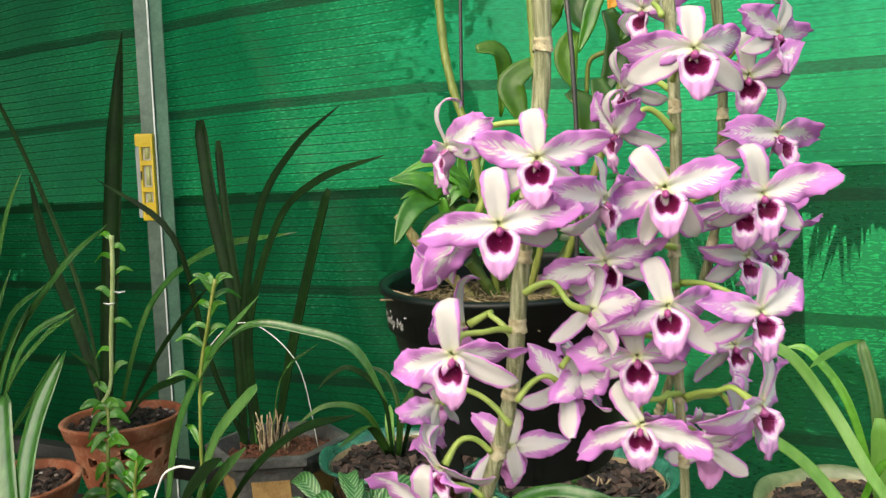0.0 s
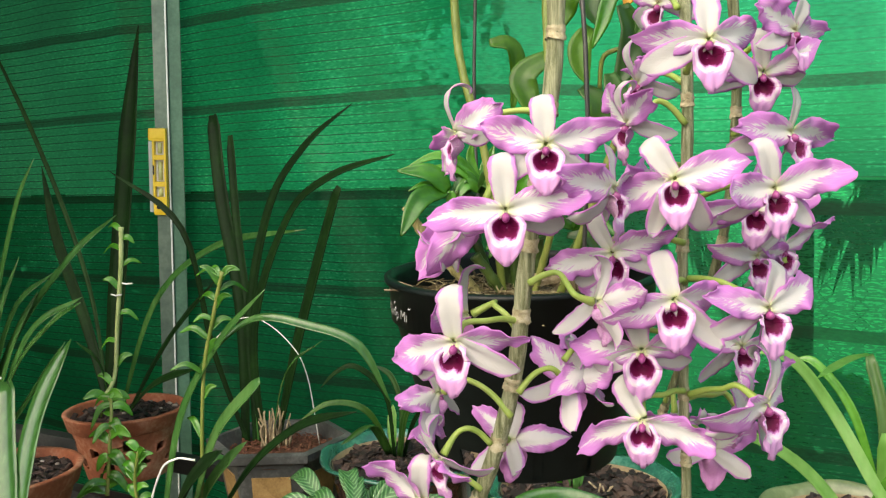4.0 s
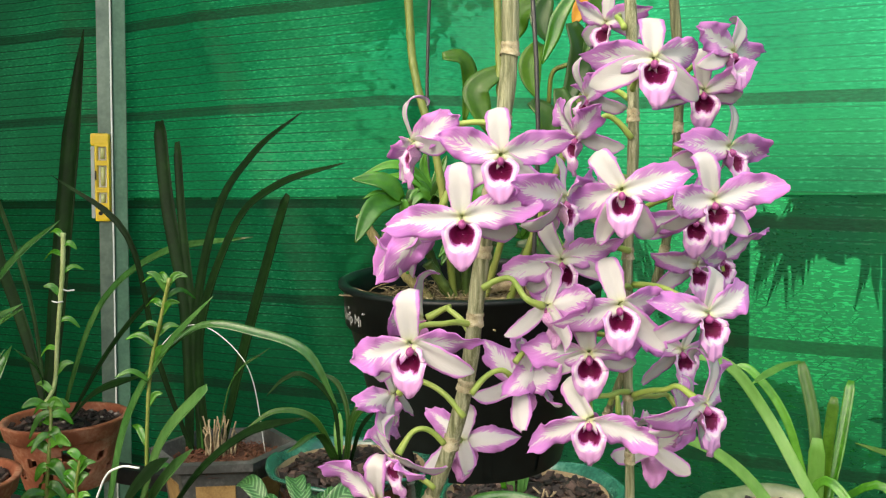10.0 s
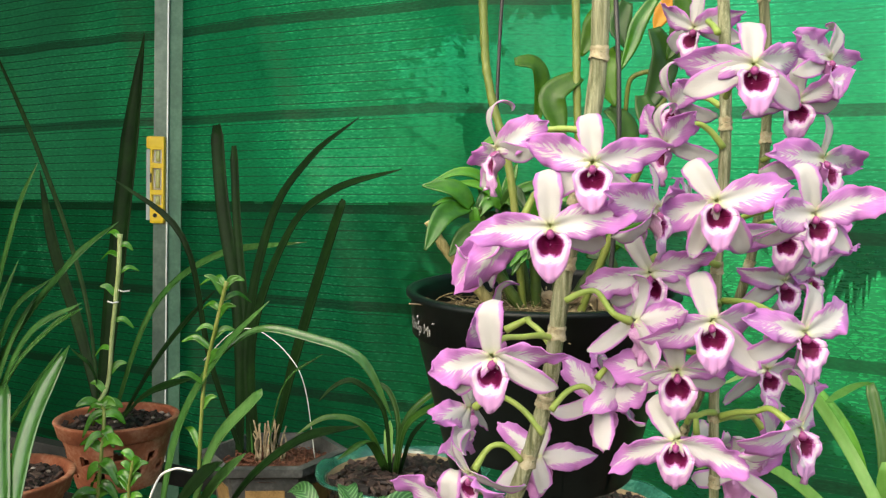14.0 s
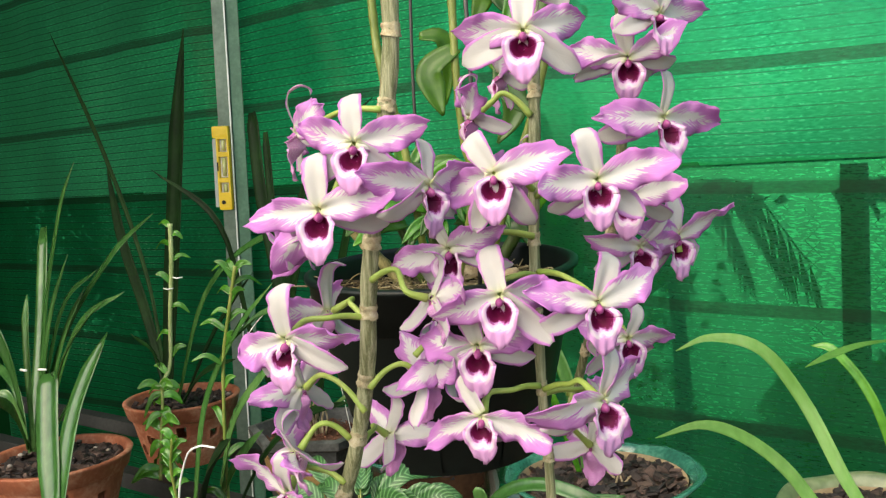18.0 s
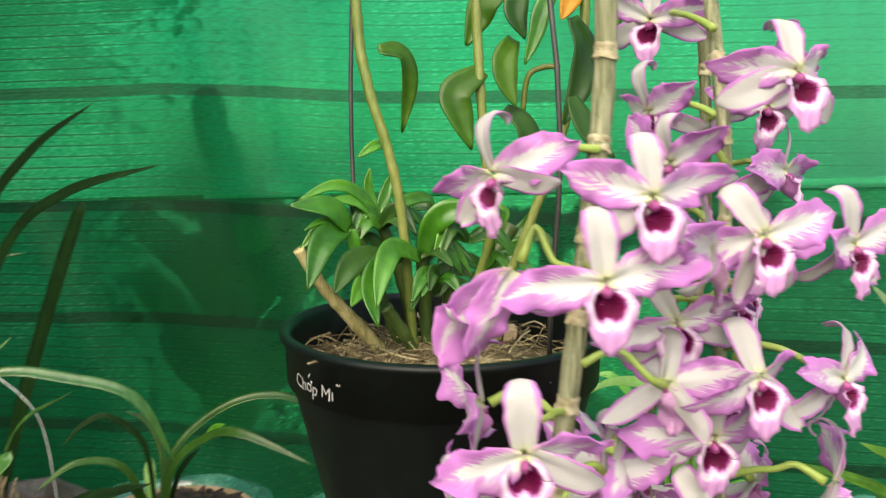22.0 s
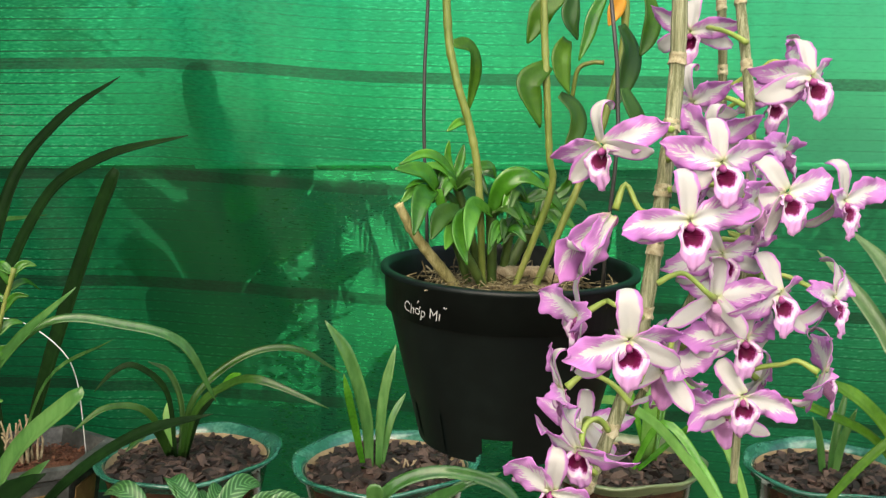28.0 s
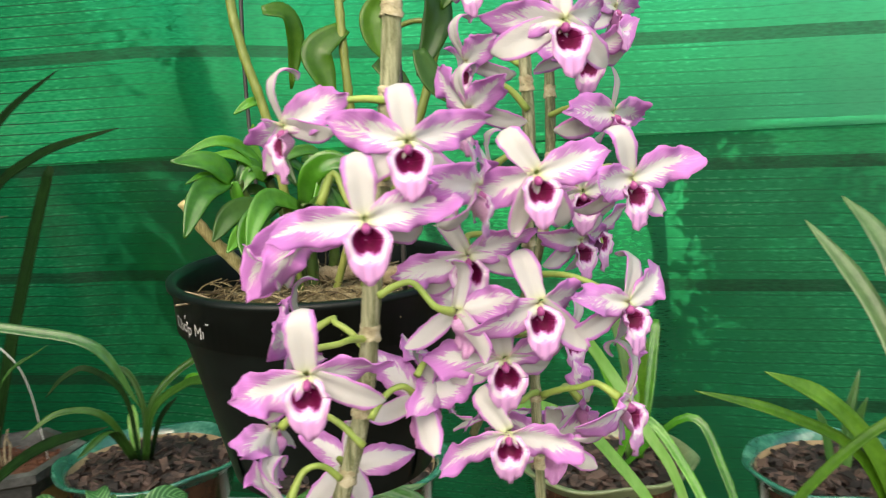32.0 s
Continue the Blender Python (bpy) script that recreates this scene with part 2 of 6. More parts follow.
def net_material(name="shade_cloth", open_to=0.62, least=0.02, strength=1.0, opened=None, band_tone=1.0, lightened=(), closed=None):
    """Green shade cloth: knitted rows, darker bands every quarter metre, open enough to see through a little."""
    m, n, l, p = nodes_of(name)
    co = n.new("ShaderNodeTexCoord")
    sep = n.new("ShaderNodeSeparateXYZ")
    uv = n.new("ShaderNodeUVMap")
    l.new(uv.outputs[0], sep.inputs[0])

    def op(kind, a, b=None, c=None):
        q = n.new("ShaderNodeMath")
        q.operation = kind
        for i, v in enumerate((a, b, c)):
            if v is None:
                continue
            if isinstance(v, (int, float)):
                q.inputs[i].default_value = v
            else:
                l.new(v, q.inputs[i])
        return q.outputs[0]

    s, z = sep.outputs[0], sep.outputs[1]
    wob = n.new("ShaderNodeTexNoise")
    wob.inputs["Scale"].default_value, wob.inputs["Detail"].default_value = 2.2, 2
    l.new(uv.outputs[0], wob.inputs["Vector"])
    zz = op("MULTIPLY_ADD", wob.outputs["Fac"], 0.007, z)
    row = op("PINGPONG", zz, 0.0119)
    line = op("LESS_THAN", row, 0.0012)
    band = op("LESS_THAN", op("PINGPONG", op("ADD", zz, 0.004), 0.125), 0.0125)
    weave = n.new("ShaderNodeTexNoise")
    weave.inputs["Scale"].default_value, weave.inputs["Detail"].default_value = 1.0, 4
    stretch = n.new("ShaderNodeCombineXYZ")
    l.new(op("MULTIPLY", s, 60.0), stretch.inputs[0])
    l.new(op("MULTIPLY", z, 230.0), stretch.inputs[1])
    l.new(stretch.outputs[0], weave.inputs["Vector"])
    stain = n.new("ShaderNodeTexNoise")
    stain.inputs["Scale"].default_value, stain.inputs["Detail"].default_value = 2.3, 3
    l.new(uv.outputs[0], stain.inputs["Vector"])
    fleck = n.new("ShaderNodeTexNoise")
    fleck.inputs["Scale"].default_value, fleck.inputs["Detail"].default_value = 1.0, 2
    knit = n.new("ShaderNodeCombineXYZ")
    l.new(op("MULTIPLY", s, 75.0), knit.inputs[0])
    l.new(op("MULTIPLY", z, 210.0), knit.inputs[1])
    l.new(knit.outputs[0], fleck.inputs["Vector"])
    raised = op("MULTIPLY", op("GREATER_THAN", row, 0.0022), op("LESS_THAN", row, 0.0060))
    glint = op("MULTIPLY", op("MULTIPLY", raised, op("GREATER_THAN", fleck.outputs["Fac"], 0.55)), op("MULTIPLY", op("SUBTRACT", stain.outputs["Fac"], 0.36), 4.0))
    base = ramp(n, [(0.32, tuple(strength * c for c in (0.001, 0.10, 0.035))), (0.52, tuple(strength * c for c in (0.002, 0.205, 0.070))), (0.70, tuple(strength * c for c in (0.015, 0.38, 0.145))), (0.92, (0.22, 0.62, 0.36))])
    l.new(op("ADD", op("MULTIPLY_ADD", weave.outputs["Fac"], 0.42, op("MULTIPLY", stain.outputs["Fac"], 0.58)), op("MULTIPLY", glint, 0.17)), base.inputs[0])
    # the knitted lines stand out more towards the low-s end
    firm = n.new("ShaderNodeMapRange")
    firm.interpolation_type = "SMOOTHSTEP"
    for k, v in zip((1, 2, 3, 4), (0.3, 1.1, 0.42, 0.0)):
        firm.inputs[k].default_value = v
    l.new(s, firm.inputs[0])
    # paler mix along the fence: brighter light put into the cloth's colour
    lighten = n.new("ShaderNodeMix")
    lighten.data_type = "RGBA"
    lift = None
    for start, end, most in lightened:
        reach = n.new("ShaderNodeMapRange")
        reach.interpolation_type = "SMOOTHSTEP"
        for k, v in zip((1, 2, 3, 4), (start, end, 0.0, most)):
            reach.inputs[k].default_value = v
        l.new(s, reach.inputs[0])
        lift = reach.outputs[0] if lift is None else op("MAXIMUM", lift, reach.outputs[0])
    if lift is None:
        lighten.inputs[0].default_value = 0.0
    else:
        l.new(op("MULTIPLY", lift, op("MULTIPLY_ADD", weave.outputs["Fac"], 0.9, 0.5)), lighten.inputs[0])
    l.new(base.outputs[0], lighten.inputs[6])
    lighten.inputs[7].default_value = (0.20, 0.80, 0.45, 1)
    dark = n.new("ShaderNodeMix")
    dark.data_type = "RGBA"
    l.new(lighten.outputs[2], dark.inputs[6])
    dark.inputs[7].default_value = (0.045 * band_tone, 0.085 * band_tone, 0.05 * band_tone, 1)
    l.new(op("MAXIMUM", op("MULTIPLY", line, op("ADD", op("MULTIPLY_ADD", stain.outputs["Fac"], 1.1, -0.14), firm.outputs[0])), op("MULTIPLY", band, op("MULTIPLY_ADD", fleck.outputs["Fac"], 0.5, 0.42))), dark.inputs[0])
    l.new(dark.outputs[2], p.inputs["Base Color"])
    p.inputs["Roughness"].default_value, p.inputs["Specular IOR Level"].default_value = 0.38, 0.45
    b = n.new("ShaderNodeBump")
    b.inputs["Strength"].default_value, b.inputs["Distance"].default_value = 0.6, 0.002
    l.new(weave.outputs["Fac"], b.inputs["Height"])
    l.new(b.outputs[0], p.inputs["Normal"])
    tr = n.new("ShaderNodeBsdfTranslucent")
    l.new(dark.outputs[2], tr.inputs[0])
    clear = n.new("ShaderNodeBsdfTransparent")
    clear.inputs[0].default_value = (0.04, 0.86, 0.34, 1)
    one, two = n.new("ShaderNodeMixShader"), n.new("ShaderNodeMixShader")
    one.inputs[0].default_value = 0.80
    l.new(p.outputs[0], one.inputs[1])
    l.new(tr.outputs[0], one.inputs[2])
    hole = op("MULTIPLY", op("SUBTRACT", 1.0, op("MAXIMUM", op("MULTIPLY", line, 0.45), op("MULTIPLY", band, 0.6))), op("MULTIPLY_ADD", weave.outputs["Fac"], open_to, least))
    if opened:
        # holes widen along the fence: its dim-to-bright light is built into the openness
        widen = n.new("ShaderNodeMapRange")
        widen.interpolation_type = "SMOOTHSTEP"
        for k, v in zip((1, 2, 3, 4), (opened[0], opened[1], opened[2], 1.0)):
            widen.inputs[k].default_value = v
        l.new(s, widen.inputs[0])
        hole = op("MULTIPLY", hole, widen.outputs[0])
    if closed:
        # a closer stretch beyond
        close = n.new("ShaderNodeMapRange")
        close.interpolation_type = "SMOOTHSTEP"
        for k, v in zip((1, 2, 3, 4), (closed[0], closed[1], 1.0, closed[2])):
            close.inputs[k].default_value = v
        l.new(s, close.inputs[0])
        hole = op("MULTIPLY", hole, close.outputs[0])
    l.new(hole, two.inputs[0])
    l.new(one.outputs[0], two.inputs[1])
    l.new(clear.outputs[0], two.inputs[2])
    l.new(two.outputs[0], n["Material Output"].inputs[0])
    return m


NET = net_material(open_to=0.42, least=0.01, strength=2.6, opened=(0.3, 1.3, 0.25), lightened=((1.7, 2.7, 0.6), (0.2, -0.7, 0.3)))
# same cloth in a darker tone: the dimness low down is in its colour
NET_LOW = net_material("darkened_shade_cloth", 0.90, 0.03, 1.25, (0.45, 1.30, 0.28), 0.5, lightened=((0.65, 1.15, 0.10),), closed=(1.95, 2.3, 0.3))
PETAL = petal_material("petal_flesh", 0.235, margin=0.78, reach=0.36, flame=0.85, feather=0.95)
SEPAL = petal_material("sepal_flesh", 0.42, white=(0.66, 0.655, 0.64), margin=0.86, reach=0.24, flame=0.45, feather=0.28, steep=3.2)
LIP = lip_material()
LIP_BACK = surface("lip_outside", [(0.80, 0.62, 0.74), (0.62, 0.26, 0.58), (0.58, 0.20, 0.55)], 60, 0.55, 0.2, through_light=0.25, random_shift=0.2)
COLUMN = surface("column_flesh", [(0.20, 0.02, 0.10), (0.30, 0.05, 0.20), (0.40, 0.10, 0.32)], 80, 0.4, 0.1)
PEDICEL = surface("pedicel_green", [(0.22, 0.34, 0.06), (0.36, 0.46, 0.11)], 60, 0.45, 0.15)
CANE = surface("cane_bark", [(0.045, 0.052, 0.018), (0.17, 0.185, 0.085), (0.47, 0.47, 0.30)], 520, 0.6, 0.9, stretch=(1, 1, 0.03), random_shift=0.1)
SHEATH = surface("papery_sheath", [(0.22, 0.17, 0.09), (0.44, 0.39, 0.24), (0.60, 0.56, 0.40)], 260, 0.85, 0.9)
YOUNG_CANE = surface("green_cane", [(0.08, 0.13, 0.02), (0.16, 0.21, 0.04), (0.28, 0.29, 0.09)], 60, 0.45, 0.3, stretch=(1, 1, 0.3))
LEAF = surface("leaf_green", [(0.018, 0.065, 0.010), (0.038, 0.115, 0.016), (0.07, 0.17, 0.032)], 18, 0.3, 0.15, through_light=0.3, random_shift=0.25, stretch=(1, 1, 0.4))
BRIGHT_LEAF = surface("young_leaf", [(0.035, 0.17, 0.012), (0.07, 0.28, 0.020), (0.13, 0.40, 0.045)], 20, 0.26, 0.15, through_light=0.32, random_shift=0.3, coat=0.5)
STRAP = surface("strap_leaf_green", [(0.026, 0.10, 0.022), (0.055, 0.175, 0.040), (0.13, 0.30, 0.085)], 14, 0.24, 0.15, coat=0.5, through_light=0.32, random_shift=0.25, stretch=(1, 1, 0.3))
# strap green taken near black, so the leaf's shade is in its colour
SHADED_STRAP = surface("shaded_leaf", [(0.003, 0.013, 0.003), (0.006, 0.026, 0.005), (0.013, 0.048, 0.010)], 14, 0.55, 0.15, spec=0.12, through_light=0.12, random_shift=0.2)
DRY = surface("dry_tissue", [(0.13, 0.095, 0.055), (0.28, 0.22, 0.13), (0.46, 0.39, 0.26)], 140, 0.8, 0.4)
BLACK = surface("black_plastic", [(0.0018, 0.0036, 0.0034), (0.003, 0.006, 0.0056), (0.007, 0.012, 0.011)], 12, 0.40, 0.10, spec=0.25)
BARK = surface("bark_chips", [(0.005, 0.003, 0.0025), (0.016, 0.009, 0.007), (0.075, 0.046, 0.035)], 60, 0.75, 0.6, pieces=0.45)
MOSS = surface("fern_fibre", [(0.035, 0.026, 0.012), (0.13, 0.10, 0.045), (0.38, 0.33, 0.19)], 90, 0.9, 0.6, pieces=0.35)
REDSOIL = surface("coir_soil", [(0.05, 0.018, 0.010), (0.11, 0.04, 0.02), (0.18, 0.075, 0.04)], 120, 0.95, 0.9)
TERRACOTTA = surface("terracotta", [(0.20, 0.055, 0.024), (0.34, 0.108, 0.050), (0.52, 0.27, 0.17)], 18, 0.75, 0.25)
GLAZE = surface("green_glaze", [(0.010, 0.055, 0.040), (0.022, 0.125, 0.088), (0.09, 0.27, 0.19)], 22, 0.18, 0.12, coat=0.7)
BROWN_GLAZE = surface("brown_glaze", [(0.02, 0.012, 0.008), (0.05, 0.022, 0.012), (0.10, 0.05, 0.025)], 10, 0.22, 0.1, coat=0.5)
OLIVE_GLAZE = surface("olive_glaze", [(0.07, 0.10, 0.045), (0.14, 0.18, 0.085), (0.24, 0.28, 0.16)], 14, 0.3, 0.1, coat=0.4)
BISQUE = surface("bare_clay", [(0.20, 0.15, 0.08), (0.34, 0.26, 0.15)], 30, 0.85, 0.3)
STONEWARE = surface("grey_stoneware", [(0.02, 0.022, 0.021), (0.048, 0.052, 0.050), (0.13, 0.135, 0.13)], 20, 0.6, 0.25)
OCHRE = surface("ochre_panel", [(0.16, 0.09, 0.03), (0.30, 0.19, 0.07), (0.40, 0.27, 0.11)], 40, 0.6, 0.3)
GALV = surface("galvanised_steel", [(0.055, 0.092, 0.077), (0.085, 0.135, 0.112), (0.13, 0.19, 0.16)], 14, 0.32, 0.1, metal=0.45)
ZINC = surface("bright_zinc", [(0.55, 0.60, 0.58), (0.72, 0.76, 0.74)], 30, 0.35, 0.1, metal=0.3)
WIRE = surface("wire_steel", [(0.05, 0.05, 0.05), (0.09, 0.085, 0.08)], 40, 0.5, 0.1, metal=0.5)
YELLOW = surface("yellow_plastic", [(0.72, 0.48, 0.015), (0.80, 0.58, 0.03)], 25, 0.4, 0.05)
VIAL = surface("vial_fluid", [(0.45, 0.50, 0.16), (0.60, 0.62, 0.30)], 30, 0.15, 0.0)
WHITE = surface("white_plastic", [(0.70, 0.70, 0.68), (0.80, 0.80, 0.78)], 40, 0.5, 0.05)
EARTH = surface("earth", [(0.03, 0.022, 0.014), (0.07, 0.05, 0.03), (0.12, 0.09, 0.055)], 4, 0.95, 0.6)
GARDEN_LEAF = surface("garden_leaf", [(0.03, 0.12, 0.02), (0.06, 0.20, 0.035), (0.12, 0.30, 0.06)], 8, 0.5, 0.2, through_light=0.4, random_shift=0.3)
PALE_GREY = surface("pale_grey_plastic", [(0.30, 0.34, 0.33), (0.42, 0.46, 0.45)], 30, 0.5, 0.05)
BARK_POST = surface("weathered_wood", [(0.03, 0.026, 0.02), (0.06, 0.052, 0.04), (0.11, 0.095, 0.075)], 30, 0.8, 0.4, stretch=(1, 1, 0.1))
HEDGE = surface("hedge_leaf", [(0.010, 0.045, 0.010), (0.02, 0.08, 0.018), (0.05, 0.13, 0.03)], 8, 0.6, 0.2, through_light=0.2, random_shift=0.3)
INK = surface("white_paint_marker", [(0.22, 0.23, 0.23), (0.50, 0.51, 0.50)], 300, 0.7, 0.1)


# ---- mesh helpers ----
def part(name, bm, material, parent=None, label="", smooth=True, place=None):
    """Link a bmesh as one mesh object, under a thing or a part."""
    me = bpy.data.meshes.new(name)
    bm.to_mesh(me)
    bm.free()
    for mt in material if isinstance(material, (list, tuple)) else (material,):
        me.materials.append(mt)
    me.polygons.foreach_set("use_smooth", [smooth] * len(me.polygons))
    ob = new(name, me)
    ob.parent = parent
    if place is not None:
        ob.matrix_basis = place
    if label:
        tagged(ob, label)
    return ob


def share(name, mesh, parent, place):
    ob = new(name, mesh)
    ob.parent = parent
    ob.matrix_basis = place
    return ob


def thing(name, label, category, at=(0, 0, 0), group="", turn=0.0):
    e = new(name)
    e.empty_display_size = 0.02
    e.matrix_basis = Matrix.Translation(at) @ Matrix.Rotation(turn, 4, "Z")
    return tagged(e, label, category, group)


def spline(points, steps):
    """A smooth line through the points (Catmull-Rom)."""
    p = [Vector(q) for q in points]
    p = [2 * p[0] - p[1], *p, 2 * p[-1] - p[-2]]
    out = []
    for i in range(1, len(p) - 2):
        for k in range(steps):
            t = k / steps
            a, b, c, d = p[i - 1 : i + 3]
            out.append(0.5 * ((2 * b) + (c - a) * t + (2 * a - 5 * b + 4 * c - d) * t * t + (3 * b - a - 3 * c + d) * t**3))
    out.append(p[-2])
    return out


def tube(bm, line, radius, sides=8, caps=True):
    """Sweep a round section along a line; radius is a number or a function of 0..1."""
    rings = []
    side = None
    for i, q in enumerate(line):
        ahead = (line[min(i + 1, len(line) - 1)] - line[max(i - 1, 0)]).normalized()
        if side is None:
            side = ahead.orthogonal().normalized()
        side = (side - ahead * side.dot(ahead)).normalized()
        up = ahead.cross(side)
        r = radius(i / (len(line) - 1)) if callable(radius) else radius
        rings.append([bm.verts.new(q + (side * math.cos(a) + up * math.sin(a)) * r) for a in (2 * math.pi * k / sides for k in range(sides))])
    for a, b in zip(rings, rings[1:]):
        for k in range(sides):
            bm.faces.new((a[k], a[(k + 1) % sides], b[(k + 1) % sides], b[k]))
    if caps:
        bm.faces.new(rings[0][::-1])
        bm.faces.new(rings[-1])
    return bm


def box(bm, size, place=Matrix(), bevel=0.0):
    geo = bmesh.ops.create_cube(bm, size=1.0, matrix=place @ Matrix.Diagonal((*size, 1)))
    if bevel:
        edges = {e for v in geo["verts"] for e in v.link_edges}
        bmesh.ops.bevel(bm, geom=list(edges), offset=bevel, segments=2, affect="EDGES", profile=0.7)
    return bm


def lathe(bm, profile, sides=48, ripple=None, mat=0):
    """Turn a profile of (radius, height) round z; ripple(angle, radius) shifts the radius and height."""
    rings = []
    for r, z in profile:
        ring = []
        for k in range(sides):
            a = 2 * math.pi * k / sides
            dr, dz = ripple(a, r) if ripple else (0, 0)
            ring.append(bm.verts.new(((r + dr) * math.cos(a), (r + dr) * math.sin(a), z + dz)))
        rings.append(ring)
    for a, b in zip(rings, rings[1:]):
        for k in range(sides):
            bm.faces.new((a[k], a[(k + 1) % sides], b[(k + 1) % sides], b[k])).material_index = mat
    return rings


def sheet(bm, rows, thick, uv=True, two_sided=False):
    """A thin solid sheet from rows of points (rows run along v, points across u)."""
    nv, nu = len(rows), len(rows[0])
    layer = bm.loops.layers.uv.verify()
    normals = []
    for j in range(nv):
        for i in range(nu):
            a = rows[j][min(i + 1, nu - 1)] - rows[j][max(i - 1, 0)]
            b = rows[min(j + 1, nv - 1)][i] - rows[max(j - 1, 0)][i]
            c = a.cross(b)
            normals.append(c.normalized() if c.length > 1e-12 else Vector((0, 0, 1)))
    top = [[bm.verts.new(rows[j][i] + normals[j * nu + i] * thick * 0.5) for i in range(nu)] for j in range(nv)]
    low = [[bm.verts.new(rows[j][i] - normals[j * nu + i] * thick * 0.5) for i in range(nu)] for j in range(nv)]

    def face(vs, ids, mat):
        f = bm.faces.new(vs)
        f.material_index = mat
        for lp, (i, j) in zip(f.loops, ids):
            lp[layer].uv = (i / (nu - 1), j / (nv - 1))

    for j in range(nv - 1):
        for i in range(nu - 1):
            ids = [(i, j), (i + 1, j), (i + 1, j + 1), (i, j + 1)]
            face([top[b][a] for a, b in ids], ids, 0)
            face([low[b][a] for a, b in ids[::-1]], ids[::-1], 1 if two_sided else 0)
    rim = [(i, 0) for i in range(nu)] + [(nu - 1, j) for j in range(1, nv)] + [(i, nv - 1) for i in range(nu - 2, -1, -1)] + [(0, j) for j in range(nv - 2, 0, -1)]
    for (a, b), (c, d) in zip(rim, rim[1:] + rim[:1]):
        ids = [(a, b), (c, d), (c, d), (a, b)]
        face([top[b][a], low[b][a], low[d][c], top[d][c]], [(a, b), (a, b), (c, d), (c, d)], 0)
    return bm


def strap(bm, line, width, fold=0.35, thick=0.0007, across=4, tip=0.25, base=0.6, twist=0.0, cut=False, up=Vector((-0.30, -0.62, 0.72))):
    """A strap leaf along a line: folded along its midrib, narrowing to its base and tip."""
    rows = []
    last = len(line) - 1
    side = None
    for i, q in enumerate(line):
        t = i / last
        ahead = (line[min(i + 1, last)] - line[max(i - 1, 0)]).normalized()
        want = ahead.cross(up)
        if side is None:
            side = want.normalized() if want.length > 0.15 else ahead.orthogonal().normalized()
        elif want.length > 0.25:
            w = want.normalized()
            side = (side * 0.6 + (w if w.dot(side) > 0 else -w) * 0.4)
        side = (side - ahead * side.dot(ahead)).normalized()
        s2 = Matrix.Rotation(twist * t, 3, ahead) @ side
        nrm = s2.cross(ahead)
        w = width * min(1.0, base + (1 - base) * min(1, t / 0.35))
        if cut:
            w *= math.sqrt(max(0.35, 1 - max(0.0, (t - 0.96) / 0.04) ** 2))
        else:
            w *= min(1.0, max(0.04, ((1 - t) / tip) ** 0.7)) if t > 1 - tip else 1.0
        rows.append([q + s2 * w * 0.5 * x + nrm * abs(x) * w * 0.5 * fold for x in (2 * k / across - 1 for k in range(across + 1))])
    return sheet(bm, rows, thick)


def leaf_part(parent, points, width, material, steps=6, name="leaf", label="", **kw):
    bm = bmesh.new()
    strap(bm, spline(points, steps), width, **kw)
    return part(name, bm, material, parent, label)

def blade(parent, base, tip, width, material, droop=0.3, fold=0.25, name="leaf", label="", twist=0.0, thick=0.0008):
    """An oval leaf from its base to its tip, bowed upward by droop."""
    base, tip = Vector(base), Vector(tip)
    mid = (base + tip) / 2 + Vector((0, 0, 1)) * droop * (tip - base).length
    line = spline([base, mid, tip], 6)
    bm = bmesh.new()
    rows = []
    side = None
    for i, q in enumerate(line):
        t = i / (len(line) - 1)
        ahead = (line[min(i + 1, len(line) - 1)] - line[max(i - 1, 0)]).normalized()
        if side is None:
            side = ahead.cross(Vector((0.2, -0.8, 0.6)))
            side = side.normalized() if side.length > 0.1 else ahead.orthogonal().normalized()
        side = (side - ahead * side.dot(ahead)).normalized()
        s2 = Matrix.Rotation(twist * t, 3, ahead) @ side
        nrm = s2.cross(ahead)
        w = width * max(0.06, math.sin(math.pi * (0.10 + 0.87 * t) ** 0.85)) ** 0.75
        rows.append([q + s2 * w * 0.5 * x + nrm * abs(x) ** 1.5 * w * 0.5 * fold for x in (-1, -0.55, 0, 0.55, 1)])
    sheet(bm, rows, thick)
    return part(name, bm, material, parent, label)


# ---- ground, shade cloth, chain-link fence, hedge behind ----
bm = bmesh.new()
bmesh.ops.create_grid(bm, x_segments=60, y_segments=60, size=60)
for v in bm.verts:
    v.co.z = 0.02 * noise.noise(v.co * 0.3)
tagged(part("ground", bm, EARTH), "bare brown garden earth", "ground", kind="structure")

# the cloth hangs in shallow folds; a lower panel laps behind the upper one
NS, S0, S1, ZTOP = 520, -4.0, 7.0, 2.6


def sag(s):
    """How far the knitted bands hang below the level, growing along the fence."""
    return 0.002 + 0.035 * min(1.0, max(0.0, (s - 0.9) / 0.5)) + 0.024 * max(0.0, s - 1.4)


